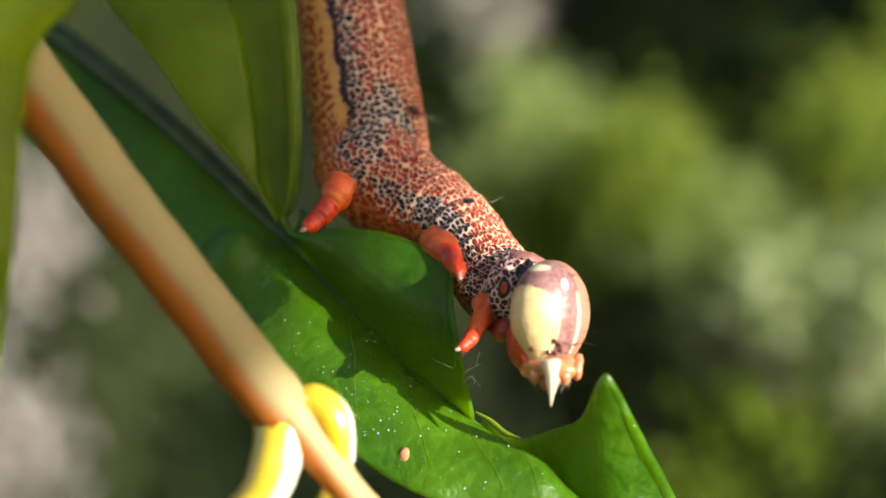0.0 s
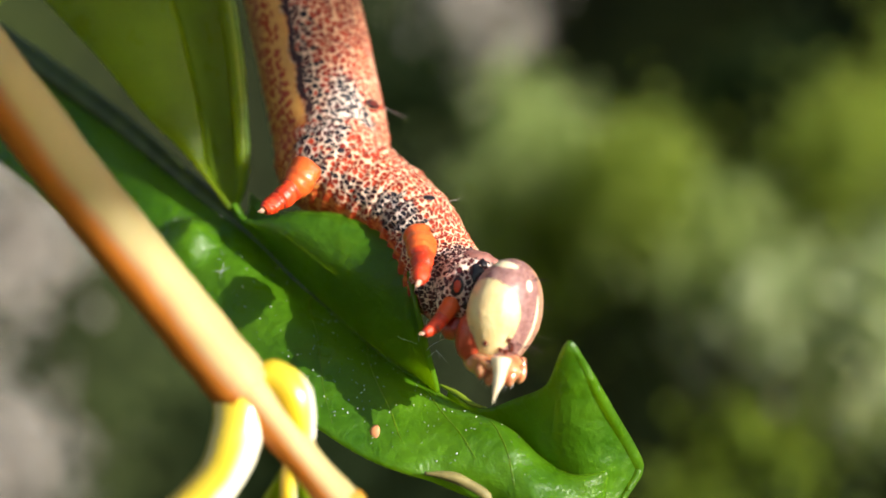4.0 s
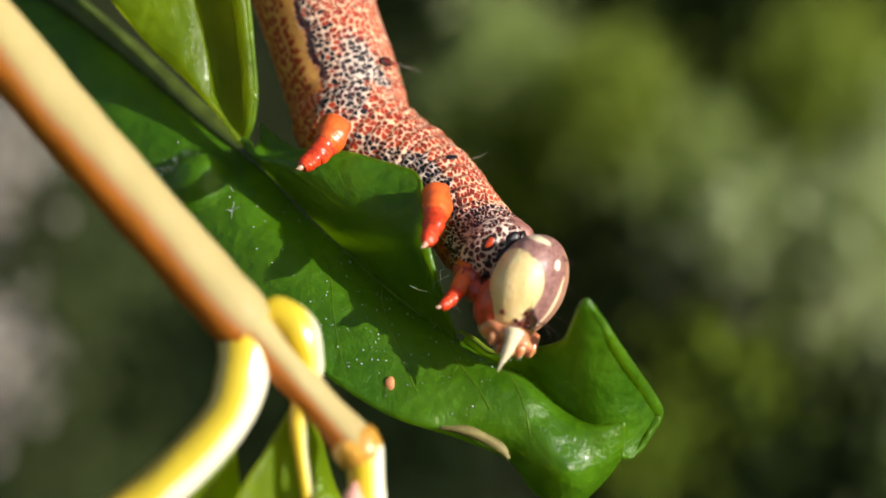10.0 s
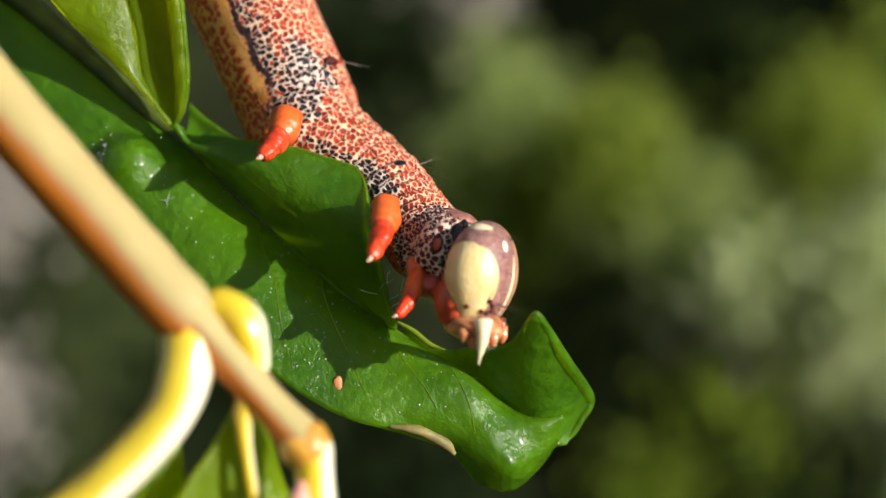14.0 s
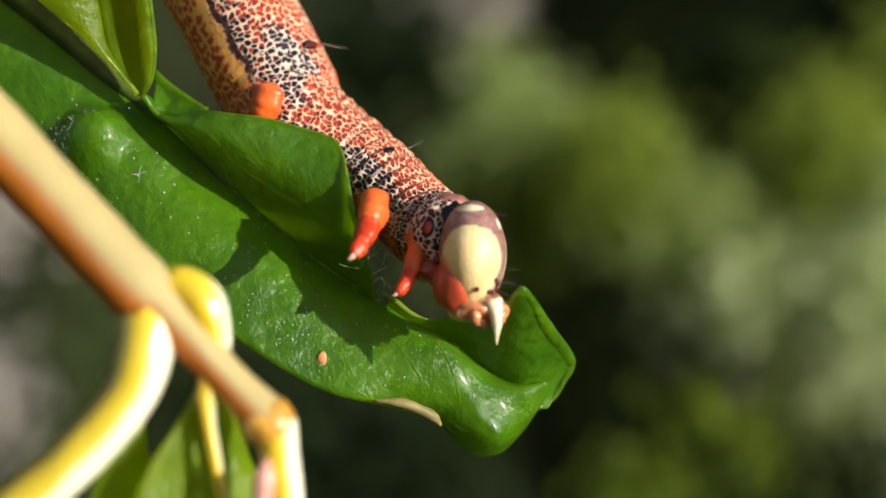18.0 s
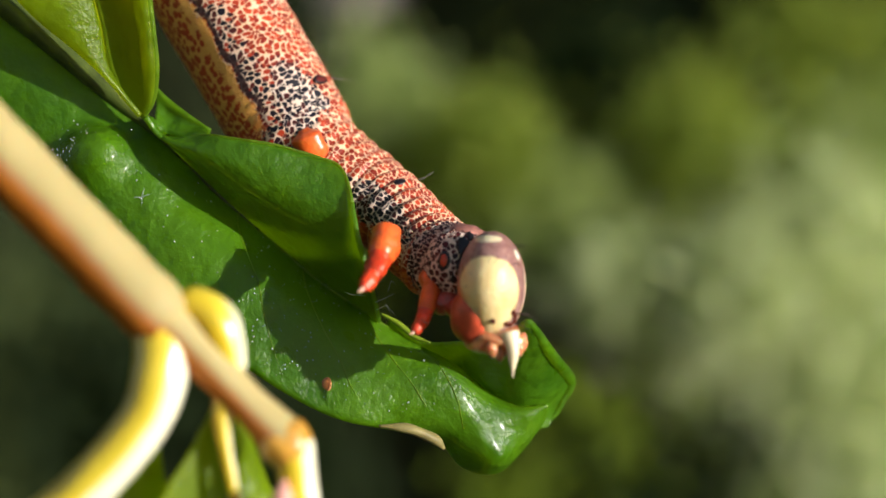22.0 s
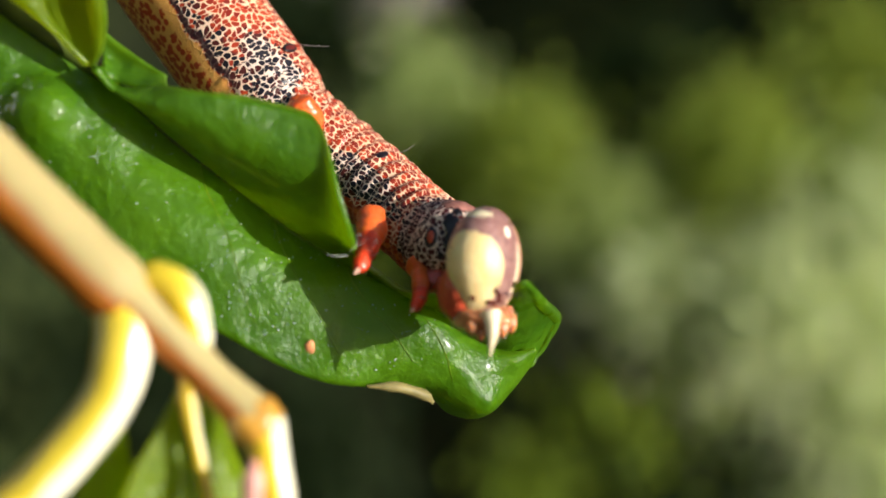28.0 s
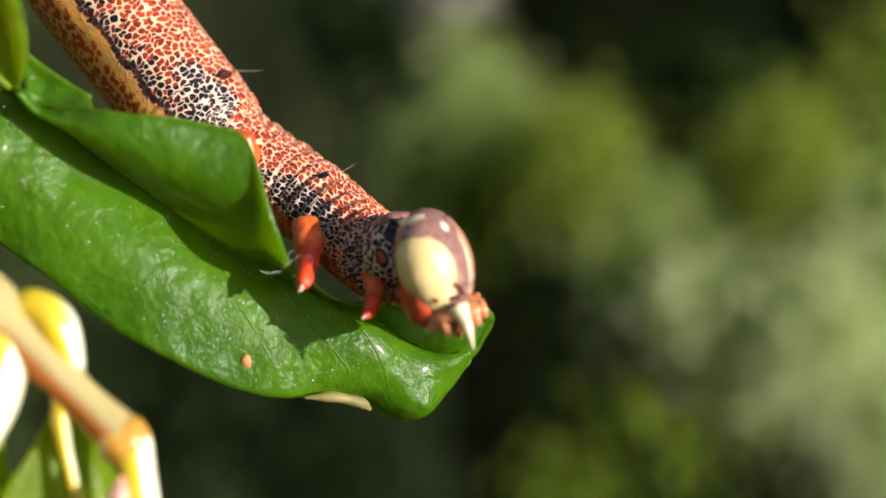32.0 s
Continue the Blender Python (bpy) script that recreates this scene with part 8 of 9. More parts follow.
    walk(cat["rings"][12], [
        (0.0, pose(-0.00000, -0.00043, 0.00123, -5.18, 3.89, -64.76)),
        (0.5, pose(-0.00046, -0.00045, 0.00147, -6.53, 5.41, -63.10)),
        (1.0, pose(0.00027, -0.00045, 0.00131, -36.59, 14.47, -73.02)),
        (1.5, pose(0.00030, -0.00047, 0.00189, 2.34, 1.04, -55.90)),
        (2.0, pose(0.00014, -0.00050, 0.00113, -12.28, 10.19, -55.38)),
        (2.5, pose(-0.00044, -0.00048, 0.00099, -4.16, 4.44, -61.31)),
        (3.0, pose(-0.00005, -0.00049, 0.00090, -29.93, 14.31, -69.13)),
        (3.5, pose(-0.00033, -0.00048, 0.00071, -6.55, 6.26, -59.88)),
        (5.5, pose(-0.00053, -0.00049, 0.00051, -11.06, 7.17, -60.98)),
        (6.0, pose(0.00077, -0.00047, 0.00091, 5.92, -3.19, -50.95)),
        (6.5, pose(0.00049, -0.00048, 0.00117, -1.66, 2.19, -54.80)),
        (7.0, pose(0.00038, -0.00047, 0.00077, -2.49, 0.75, -60.93)),
        (7.5, pose(-0.00018, -0.00054, 0.00009, -15.27, 7.11, -62.27)),
        (8.0, pose(0.00054, -0.00052, 0.00121, 4.39, -4.04, -54.94)),
        (8.5, pose(0.00044, -0.00054, 0.00083, -2.76, 0.15, -57.75)),
        (9.0, pose(0.00026, -0.00059, 0.00052, -5.45, 1.32, -57.55)),
        (9.5, pose(-0.00023, -0.00058, 0.00043, -5.76, 1.60, -62.17)),
        (10.0, pose(-0.00019, -0.00059, 0.00029, -33.65, 15.32, -66.40)),
        (10.5, pose(0.00035, -0.00058, 0.00034, -5.77, 1.66, -56.50)),
        (11.0, pose(0.00046, -0.00059, 0.00050, -6.15, 3.02, -58.23)),
        (11.5, pose(-0.00004, -0.00060, 0.00051, -5.67, 2.50, -56.61)),
        (12.0, pose(-0.00002, -0.00061, 0.00031, -10.34, 4.96, -63.18)),
        (12.5, pose(0.00079, -0.00061, 0.00082, 1.83, -1.42, -52.72)),
        (13.0, pose(0.00048, -0.00061, 0.00029, 0.09, -0.08, -50.59)),
        (13.5, pose(0.00017, -0.00061, 0.00020, -3.78, 2.81, -56.41)),
        (14.0, pose(0.00015, -0.00061, 0.00018, -10.75, 7.08, -59.98)),
        (14.5, pose(0.00021, -0.00062, 0.00023, -3.13, 3.04, -55.83)),
        (16.5, pose(0.00056, -0.00064, 0.00042, 5.46, -1.92, -47.49)),
        (17.0, pose(0.00078, -0.00063, 0.00000, 11.67, -6.48, -52.30)),
        (17.5, pose(0.00046, -0.00065, -0.00015, -3.52, 4.23, -53.32)),
        (18.0, pose(0.00048, -0.00067, -0.00016, -5.78, 3.73, -67.23)),
        (18.5, pose(0.00007, -0.00067, -0.00050, -8.81, 7.97, -55.74)),
        (19.0, pose(0.00072, -0.00069, -0.00021, 2.25, 0.19, -51.78)),
        (19.5, pose(0.00035, -0.00069, -0.00006, -3.62, 4.62, -52.89)),
        (20.0, pose(0.00141, -0.00067, -0.00029, -3.34, 3.51, -64.16)),
        (20.5, pose(0.00215, -0.00076, 0.00035, 7.29, -3.75, -55.28)),
        (21.0, pose(0.00246, -0.00096, -0.00047, 11.74, -7.32, -57.73)),
        (21.5, pose(0.00234, -0.00110, -0.00073, 5.82, -2.08, -67.11)),
        (22.0, pose(0.00245, -0.00125, -0.00039, -2.09, 1.52, -70.49)),
        (22.5, pose(0.00199, -0.00133, -0.00041, -5.16, 2.58, -65.04)),
        (23.0, pose(0.00271, -0.00152, -0.00045, 14.43, -9.11, -66.65)),
        (23.5, pose(0.00229, -0.00155, -0.00057, -7.13, 3.93, -65.47)),
        (24.0, pose(0.00254, -0.00164, -0.00066, -4.37, 1.93, -72.34)),
        (24.5, pose(0.00308, -0.00174, 0.00020, 4.73, -2.83, -61.72)),
        (25.0, pose(0.00276, -0.00173, -0.00041, 15.61, -7.32, -70.34)),
        (25.5, pose(0.00217, -0.00172, -0.00085, -9.35, 4.79, -66.56)),
        (27.5, pose(0.00254, -0.00194, -0.00065, 15.22, -5.25, -73.13)),
        (28.0, pose(0.00247, -0.00199, -0.00077, 0.73, 0.39, -75.36)),
        (28.3, pose(0.00289, -0.00202, -0.00022, 27.22, -11.84, -71.42)),
        (28.5, pose(0.00245, -0.00198, -0.00016, 3.94, -1.81, -64.99)),
        (28.6, pose(0.00238, -0.00198, -0.00025, 2.83, -1.19, -65.53)),
        (29.0, pose(0.00304, -0.00202, -0.00064, 21.53, -7.21, -75.89)),
        (29.5, pose(0.00247, -0.00194, -0.00060, 1.56, -0.10, -64.86)),
        (30.0, pose(0.00326, -0.00196, -0.00039, 22.87, -10.29, -67.08)),
        (30.5, pose(0.00257, -0.00189, -0.00065, 0.23, 1.14, -64.05)),
        (31.0, pose(0.00302, -0.00186, -0.00133, 8.46, -3.35, -71.63)),
        (31.4, pose(0.00237, -0.00185, -0.00166, -1.59, 0.79, -64.97)),
        (31.5, pose(0.00237, -0.00184, -0.00121, 4.26, -2.17, -64.18)),
        (31.6, pose(0.00266, -0.00184, -0.00067, 8.95, -4.91, -62.25)),
        (32.0, pose(0.00314, -0.00181, -0.00052, 29.51, -12.34, -70.20)),
    ])
    walk(cat["head"], [
        (0.0, pose(0.00114, -0.00209, 0.00029, 1.40, 3.27, -5.98)),
        (0.5, pose(0.00068, -0.00210, 0.00050, 1.96, 3.29, -1.59)),
        (1.0, pose(0.00121, -0.00211, 0.00009, 3.81, 29.31, 4.82)),
        (1.5, pose(0.00180, -0.00212, 0.00110, 2.60, -11.34, -5.93)),
        (2.0, pose(0.00164, -0.00216, 0.00000, 1.42, -1.28, -5.02)),
        (2.5, pose(0.00077, -0.00212, 0.00006, 2.03, 0.68, -0.34)),
        (3.0, pose(0.00098, -0.00213, -0.00029, 2.65, 15.21, 5.19)),
        (3.5, pose(0.00095, -0.00212, -0.00030, 2.64, 14.56, 5.10)),
        (5.5, pose(0.00067, -0.00332, -0.00051, 1.54, 14.76, 5.61)),
        (6.0, pose(0.00243, -0.00330, 0.00024, 1.56, -11.98, -6.04)),
        (6.5, pose(0.00197, -0.00333, 0.00034, 0.88, 2.79, -3.89)),
        (7.0, pose(0.00161, -0.00333, -0.00004, -0.45, 7.37, 0.61)),
        (7.5, pose(0.00095, -0.00342, -0.00090, -0.44, 17.11, 2.50)),
        (8.0, pose(0.00197, -0.00337, 0.00064, -0.55, -10.25, -5.76)),
        (8.5, pose(0.00177, -0.00312, 0.00010, -1.17, -7.09, -6.14)),
        (9.0, pose(0.00160, -0.00289, -0.00026, -1.86, 1.29, -4.44)),
        (9.5, pose(0.00094, -0.00257, -0.00038, -1.31, 5.78, -1.85)),
        (10.0, pose(0.00089, -0.00228, -0.00098, -0.57, 25.75, 1.71)),
        (10.5, pose(0.00180, -0.00227, -0.00049, -1.63, -10.44, -7.07)),
        (11.0, pose(0.00182, -0.00221, -0.00035, -0.65, -2.33, -5.43)),
        (11.5, pose(0.00133, -0.00219, -0.00033, -0.97, 0.22, -0.06)),
        (12.0, pose(0.00115, -0.00220, -0.00061, -0.08, 9.73, 8.41)),
        (12.5, pose(0.00237, -0.00219, 0.00014, 0.86, -18.55, -7.35)),
        (13.0, pose(0.00212, -0.00220, -0.00050, 0.26, -9.57, -9.00)),
        (13.5, pose(0.00156, -0.00220, -0.00066, 0.27, -2.42, -2.57)),
        (14.0, pose(0.00142, -0.00219, -0.00081, 0.80, 8.56, 8.10)),
        (14.5, pose(0.00162, -0.00218, -0.00063, 0.80, 4.30, 2.43)),
        (16.5, pose(0.00233, -0.00218, -0.00028, 1.50, -19.78, -7.28)),
        (17.0, pose(0.00239, -0.00218, -0.00062, 0.91, -15.34, -4.89)),
        (17.5, pose(0.00201, -0.00221, -0.00106, 0.61, -5.43, 7.99)),
        (18.0, pose(0.00158, -0.00220, -0.00103, 0.85, -2.53, 28.11)),
        (18.5, pose(0.00146, -0.00219, -0.00155, 3.51, 10.17, 9.69)),
        (19.0, pose(0.00233, -0.00220, -0.00100, -0.48, -16.95, -3.97)),
        (19.5, pose(0.00189, -0.00220, -0.00098, 0.30, -9.34, 8.01)),
        (20.0, pose(0.00263, -0.00220, -0.00122, 2.30, 3.39, 24.06)),
        (20.5, pose(0.00367, -0.00243, -0.00022, -0.31, -13.44, -5.25)),
        (21.0, pose(0.00393, -0.00275, -0.00103, -0.67, -15.20, -9.85)),
        (21.5, pose(0.00351, -0.00297, -0.00145, -0.67, -12.20, 0.92)),
        (22.0, pose(0.00351, -0.00316, -0.00118, 0.19, -2.00, 18.46)),
        (22.5, pose(0.00319, -0.00333, -0.00126, 0.95, 7.71, 7.27)),
        (23.0, pose(0.00394, -0.00362, -0.00094, -2.48, -13.87, -4.31)),
        (23.5, pose(0.00354, -0.00372, -0.00148, -1.81, -10.42, 5.53)),
        (24.0, pose(0.00360, -0.00384, -0.00148, 1.03, 5.84, 15.88)),
        (24.5, pose(0.00458, -0.00402, -0.00038, -2.25, -20.30, -6.59)),
        (25.0, pose(0.00394, -0.00406, -0.00092, -1.70, -13.93, 6.44)),
        (25.5, pose(0.00344, -0.00413, -0.00181, -2.33, -13.06, 8.04)),
        (27.5, pose(0.00368, -0.00453, -0.00119, -1.70, -17.67, 1.71)),
        (28.0, pose(0.00355, -0.00462, -0.00151, 0.45, -0.90, 5.98)),
        (28.3, pose(0.00415, -0.00467, -0.00047, -3.60, -37.33, 0.02)),
        (28.5, pose(0.00390, -0.00465, -0.00077, -3.18, -28.58, -3.95)),
        (28.6, pose(0.00381, -0.00464, -0.00089, -2.81, -23.89, -1.17)),
        (29.0, pose(0.00413, -0.00466, -0.00112, -2.17, -16.40, 9.97)),
        (29.5, pose(0.00393, -0.00459, -0.00130, -0.78, -9.18, 7.42)),
        (30.0, pose(0.00470, -0.00458, -0.00069, -2.54, -31.89, 5.36)),
        (30.5, pose(0.00406, -0.00449, -0.00141, -1.41, -17.77, 11.92)),
        (31.0, pose(0.00421, -0.00447, -0.00188, -1.66, -10.10, 21.18)),
        (31.4, pose(0.00380, -0.00442, -0.00241, 0.59, 3.17, 16.84)),
        (31.5, pose(0.00384, -0.00442, -0.00179, -1.75, -10.93, 15.76)),
        (31.6, pose(0.00424, -0.00443, -0.00111, -3.28, -24.59, 14.27)),
        (32.0, pose(0.00450, -0.00442, -0.00074, -2.87, -24.26, 8.32)),
    ])
    walk(cat["legs"][0], [
        (0.0, pose(-0.00672, 0.00084, 0.00561, -142.37, 47.19, -131.70)),
        (0.5, pose(-0.00668, 0.00080, 0.00593, -143.66, 47.35, -132.88)),
        (1.0, pose(-0.00668, 0.00081, 0.00565, -144.30, 47.05, -133.52)),
        (1.5, pose(-0.00723, 0.00074, 0.00600, -144.47, 46.50, -133.00)),
        (2.0, pose(-0.00694, 0.00085, 0.00538, -143.68, 45.20, -132.59)),
        (2.5, pose(-0.00748, 0.00069, 0.00555, -145.38, 45.19, -133.00)),
        (3.0, pose(-0.00684, 0.00070, 0.00529, -146.64, 44.87, -134.22)),
        (3.5, pose(-0.00668, 0.00071, 0.00549, -148.16, 43.76, -135.28)),
        (5.5, pose(-0.00693, 0.00076, 0.00510, -152.69, 38.45, -137.55)),
        (6.0, pose(-0.00669, 0.00078, 0.00517, -153.91, 37.24, -138.47)),
        (6.5, pose(-0.00531, 0.00085, 0.00584, -126.29, 51.11, -118.31)),
        (7.0, pose(-0.00582, 0.00091, 0.00531, -122.21, 51.73, -114.87)),
        (7.5, pose(-0.00517, 0.00101, 0.00493, -126.97, 47.71, -118.97)),
        (8.0, pose(-0.00591, 0.00099, 0.00490, -132.25, 43.57, -121.77)),
        (8.5, pose(-0.00606, 0.00104, 0.00492, -132.92, 43.00, -122.76)),
        (9.0, pose(-0.00577, 0.00113, 0.00488, -133.53, 42.38, -124.12)),
        (9.5, pose(-0.00608, 0.00111, 0.00543, -133.02, 42.15, -123.16)),
        (10.0, pose(-0.00640, 0.00113, 0.00513, -131.89, 41.14, -121.76)),
        (10.5, pose(-0.00603, 0.00125, 0.00467, -128.08, 39.45, -118.56)),
        (11.0, pose(-0.00588, 0.00105, 0.00493, -131.37, 35.69, -117.56)),
        (11.5, pose(-0.00652, 0.00100, 0.00451, -123.40, 38.28, -111.99)),
        (12.0, pose(-0.00625, 0.00097, 0.00509, -115.52, 41.61, -107.25)),
        (12.5, pose(-0.00620, 0.00099, 0.00517, -116.15, 40.19, -107.45)),
        (13.0, pose(-0.00628, 0.00100, 0.00510, -116.83, 38.55, -107.49)),
        (13.5, pose(-0.00609, 0.00099, 0.00506, -116.54, 39.62, -107.65)),
        (14.0, pose(-0.00615, 0.00092, 0.00523, -116.38, 40.89, -107.64)),
        (14.5, pose(-0.00634, 0.00088, 0.00503, -118.29, 40.40, -108.50)),
        (16.5, pose(-0.00607, 0.00083, 0.00530, -129.45, 41.78, -116.81)),
        (17.0, pose(-0.00592, 0.00120, 0.00511, -96.31, 49.47, -94.05)),
        (17.5, pose(-0.00536, 0.00161, 0.00482, -120.53, 63.05, -117.93)),
        (18.0, pose(-0.00659, 0.00162, 0.00522, -179.94, 67.07, -179.28)),
        (18.5, pose(-0.00658, 0.00162, 0.00538, 165.43, 51.01, 163.00)),
        (19.0, pose(-0.00680, 0.00149, 0.00501, 170.73, 35.77, 167.02)),
        (19.5, pose(-0.00592, 0.00159, 0.00473, 137.32, 67.67, 136.08)),
        (20.0, pose(-0.00464, 0.00177, 0.00460, 23.89, 59.45, 26.43)),
        (20.5, pose(-0.00282, 0.00187, 0.00473, 25.38, 61.67, 25.44)),
        (21.0, pose(-0.00318, 0.00204, 0.00408, 27.22, 63.79, 24.98)),
        (21.5, pose(-0.00299, 0.00207, 0.00458, 29.67, 65.39, 26.15)),
        (22.0, pose(-0.00333, 0.00184, 0.00425, 32.48, 67.13, 28.95)),
        (22.5, pose(-0.00349, 0.00184, 0.00391, 33.75, 67.40, 30.29)),
        (23.0, pose(-0.00329, 0.00190, 0.00432, 37.25, 67.15, 33.39)),
        (23.5, pose(-0.00301, 0.00192, 0.00437, 31.26, 65.45, 27.36)),
        (24.0, pose(-0.00325, 0.00190, 0.00447, 27.02, 63.78, 23.49)),
        (24.5, pose(-0.00323, 0.00164, 0.00454, 61.41, 74.79, 56.64)),
        (25.0, pose(-0.00269, 0.00162, 0.00425, 124.54, 74.53, 118.05)),
        (25.5, pose(-0.00213, 0.00154, 0.00346, 103.44, 76.85, 97.09)),
        (27.5, pose(-0.00345, 0.00117, 0.00424, 31.23, 61.84, 29.97)),
        (28.0, pose(-0.00355, 0.00114, 0.00399, 24.06, 56.06, 23.96)),
        (28.5, pose(-0.00357, 0.00117, 0.00397, 23.49, 56.01, 23.53)),
        (29.0, pose(-0.00348, 0.00122, 0.00410, 23.14, 55.91, 23.16)),
        (29.5, pose(-0.00323, 0.00109, 0.00388, 25.91, 55.89, 26.48)),
        (30.0, pose(-0.00349, 0.00098, 0.00371, 29.06, 55.83, 30.70)),
        (30.5, pose(-0.00392, 0.00098, 0.00371, 35.78, 61.33, 36.96)),
        (31.0, pose(-0.00288, 0.00100, 0.00259, 42.31, 66.98, 41.87)),
        (31.5, pose(-0.00416, 0.00083, 0.00263, 41.26, 68.90, 42.00)),
        (32.0, pose(-0.00349, 0.00105, 0.00307, 40.87, 70.14, 40.86)),
    ])
    walk(cat["legs"][1], [
        (0.0, pose(-0.00302, -0.00104, 0.00320, -41.98, 24.03, -65.99)),
        (0.5, pose(-0.00291, -0.00106, 0.00344, -46.68, 25.68, -68.50)),
        (1.0, pose(-0.00285, -0.00106, 0.00311, -51.99, 26.73, -71.14)),
        (1.5, pose(-0.00332, -0.00110, 0.00343, -53.93, 26.61, -72.27)),
        (2.0, pose(-0.00297, -0.00106, 0.00283, -56.32, 25.52, -74.36)),
        (2.5, pose(-0.00328, -0.00112, 0.00282, -61.63, 29.27, -74.80)),
        (3.0, pose(-0.00245, -0.00110, 0.00239, -66.30, 32.46, -76.44)),
        (3.5, pose(-0.00227, -0.00109, 0.00261, -72.70, 34.12, -79.64)),
        (5.5, pose(-0.00241, -0.00106, 0.00236, -95.78, 38.44, -91.93)),
        (6.0, pose(-0.00216, -0.00105, 0.00246, -100.70, 39.39, -95.25)),
        (6.5, pose(-0.00174, -0.00104, 0.00314, -99.60, 39.01, -94.87)),
        (7.0, pose(-0.00218, -0.00101, 0.00275, -98.37, 37.47, -93.55)),
        (7.5, pose(-0.00151, -0.00099, 0.00234, -102.73, 37.95, -97.54)),
        (8.0, pose(-0.00218, -0.00100, 0.00227, -106.86, 38.70, -100.16)),
        (8.5, pose(-0.00242, -0.00100, 0.00225, -100.96, 37.47, -96.53)),
        (9.0, pose(-0.00224, -0.00098, 0.00218, -94.71, 36.01, -93.29)),
        (9.5, pose(-0.00235, -0.00098, 0.00270, -95.84, 37.40, -93.99)),
        (10.0, pose(-0.00246, -0.00097, 0.00241, -96.85, 37.91, -94.64)),
        (10.5, pose(-0.00268, -0.00091, 0.00186, -54.77, 25.79, -72.81)),
        (11.0, pose(-0.00226, -0.00099, 0.00167, -32.84, 18.72, -62.60)),
        (11.5, pose(-0.00240, -0.00101, 0.00147, -86.21, 33.43, -87.16)),
        (12.0, pose(-0.00230, -0.00101, 0.00172, -86.73, 41.62, -87.41)),
        (12.5, pose(-0.00220, -0.00100, 0.00180, -92.84, 41.25, -91.73)),
        (13.0, pose(-0.00222, -0.00100, 0.00173, -99.06, 40.59, -95.92)),
        (13.5, pose(-0.00209, -0.00100, 0.00163, -98.97, 41.35, -95.99)),
        (14.0, pose(-0.00220, -0.00103, 0.00173, -98.91, 42.33, -95.85)),
        (14.5, pose(-0.00242, -0.00104, 0.00151, -101.43, 42.27, -97.20)),
        (16.5, pose(-0.00230, -0.00124, 0.00164, -111.72, 42.99, -103.84)),
        (17.0, pose(-0.00221, -0.00155, 0.00160, -109.38, 41.26, -101.93)),
        (17.5, pose(-0.00133, -0.00179, 0.00089, -107.34, 43.49, -102.35)),
        (18.0, pose(-0.00216, -0.00213, 0.00087, -105.63, 46.25, -101.06)),
        (18.5, pose(-0.00213, -0.00228, 0.00110, -109.33, 45.01, -103.30)),
        (19.0, pose(-0.00234, -0.00229, 0.00086, -112.95, 42.97, -105.07)),
        (19.5, pose(-0.00213, -0.00229, 0.00089, -112.66, 43.60, -105.06)),
        (20.0, pose(-0.00154, -0.00228, 0.00106, -112.43, 44.35, -105.50)),
        (20.5, pose(-0.00004, -0.00219, 0.00128, -116.02, 41.26, -109.56)),
        (21.0, pose(-0.00070, -0.00217, 0.00070, -120.04, 38.07, -113.40)),
        (21.5, pose(-0.00035, -0.00223, 0.00102, -114.21, 41.18, -111.73)),
        (22.0, pose(-0.00041, -0.00225, 0.00055, -108.78, 43.84, -108.66)),
        (22.5, pose(-0.00070, -0.00224, 0.00030, -111.62, 41.81, -110.67)),
        (23.0, pose(-0.00064, -0.00226, 0.00075, -114.72, 40.47, -113.16)),
        (23.5, pose(-0.00038, -0.00229, 0.00065, -99.55, 42.70, -103.03)),
        (24.0, pose(-0.00059, -0.00229, 0.00061, -83.86, 43.99, -91.85)),
        (24.5, pose(-0.00074, -0.00227, 0.00075, -95.05, 42.80, -99.00)),
        (25.0, pose(-0.00042, -0.00226, 0.00055, -106.68, 40.67, -106.55)),
        (25.5, pose(-0.00053, -0.00218, 0.00043, -98.91, 38.17, -101.58)),
        (27.5, pose(-0.00055, -0.00217, -0.00008, -92.79, 42.63, -96.09)),
        (28.0, pose(-0.00055, -0.00215, -0.00020, -89.34, 41.31, -93.54)),
        (28.5, pose(-0.00051, -0.00214, -0.00014, -90.70, 41.87, -94.38)),
        (29.0, pose(-0.00036, -0.00215, 0.00004, -92.00, 42.54, -95.36)),
        (29.5, pose(-0.00013, -0.00215, -0.00010, -90.28, 42.17, -93.72)),
        (30.0, pose(-0.00038, -0.00216, -0.00020, -88.49, 41.80, -91.55)),
        (30.5, pose(-0.00116, -0.00215, 0.00029, -86.64, 41.57, -89.79)),
        (31.0, pose(-0.00056, -0.00203, -0.00028, -84.86, 40.21, -89.50)),
        (31.5, pose(-0.00141, -0.00211, -0.00035, -77.19, 42.13, -82.56)),
        (32.0, pose(-0.00037, -0.00208, -0.00006, -70.09, 44.04, -77.62)),
    ])
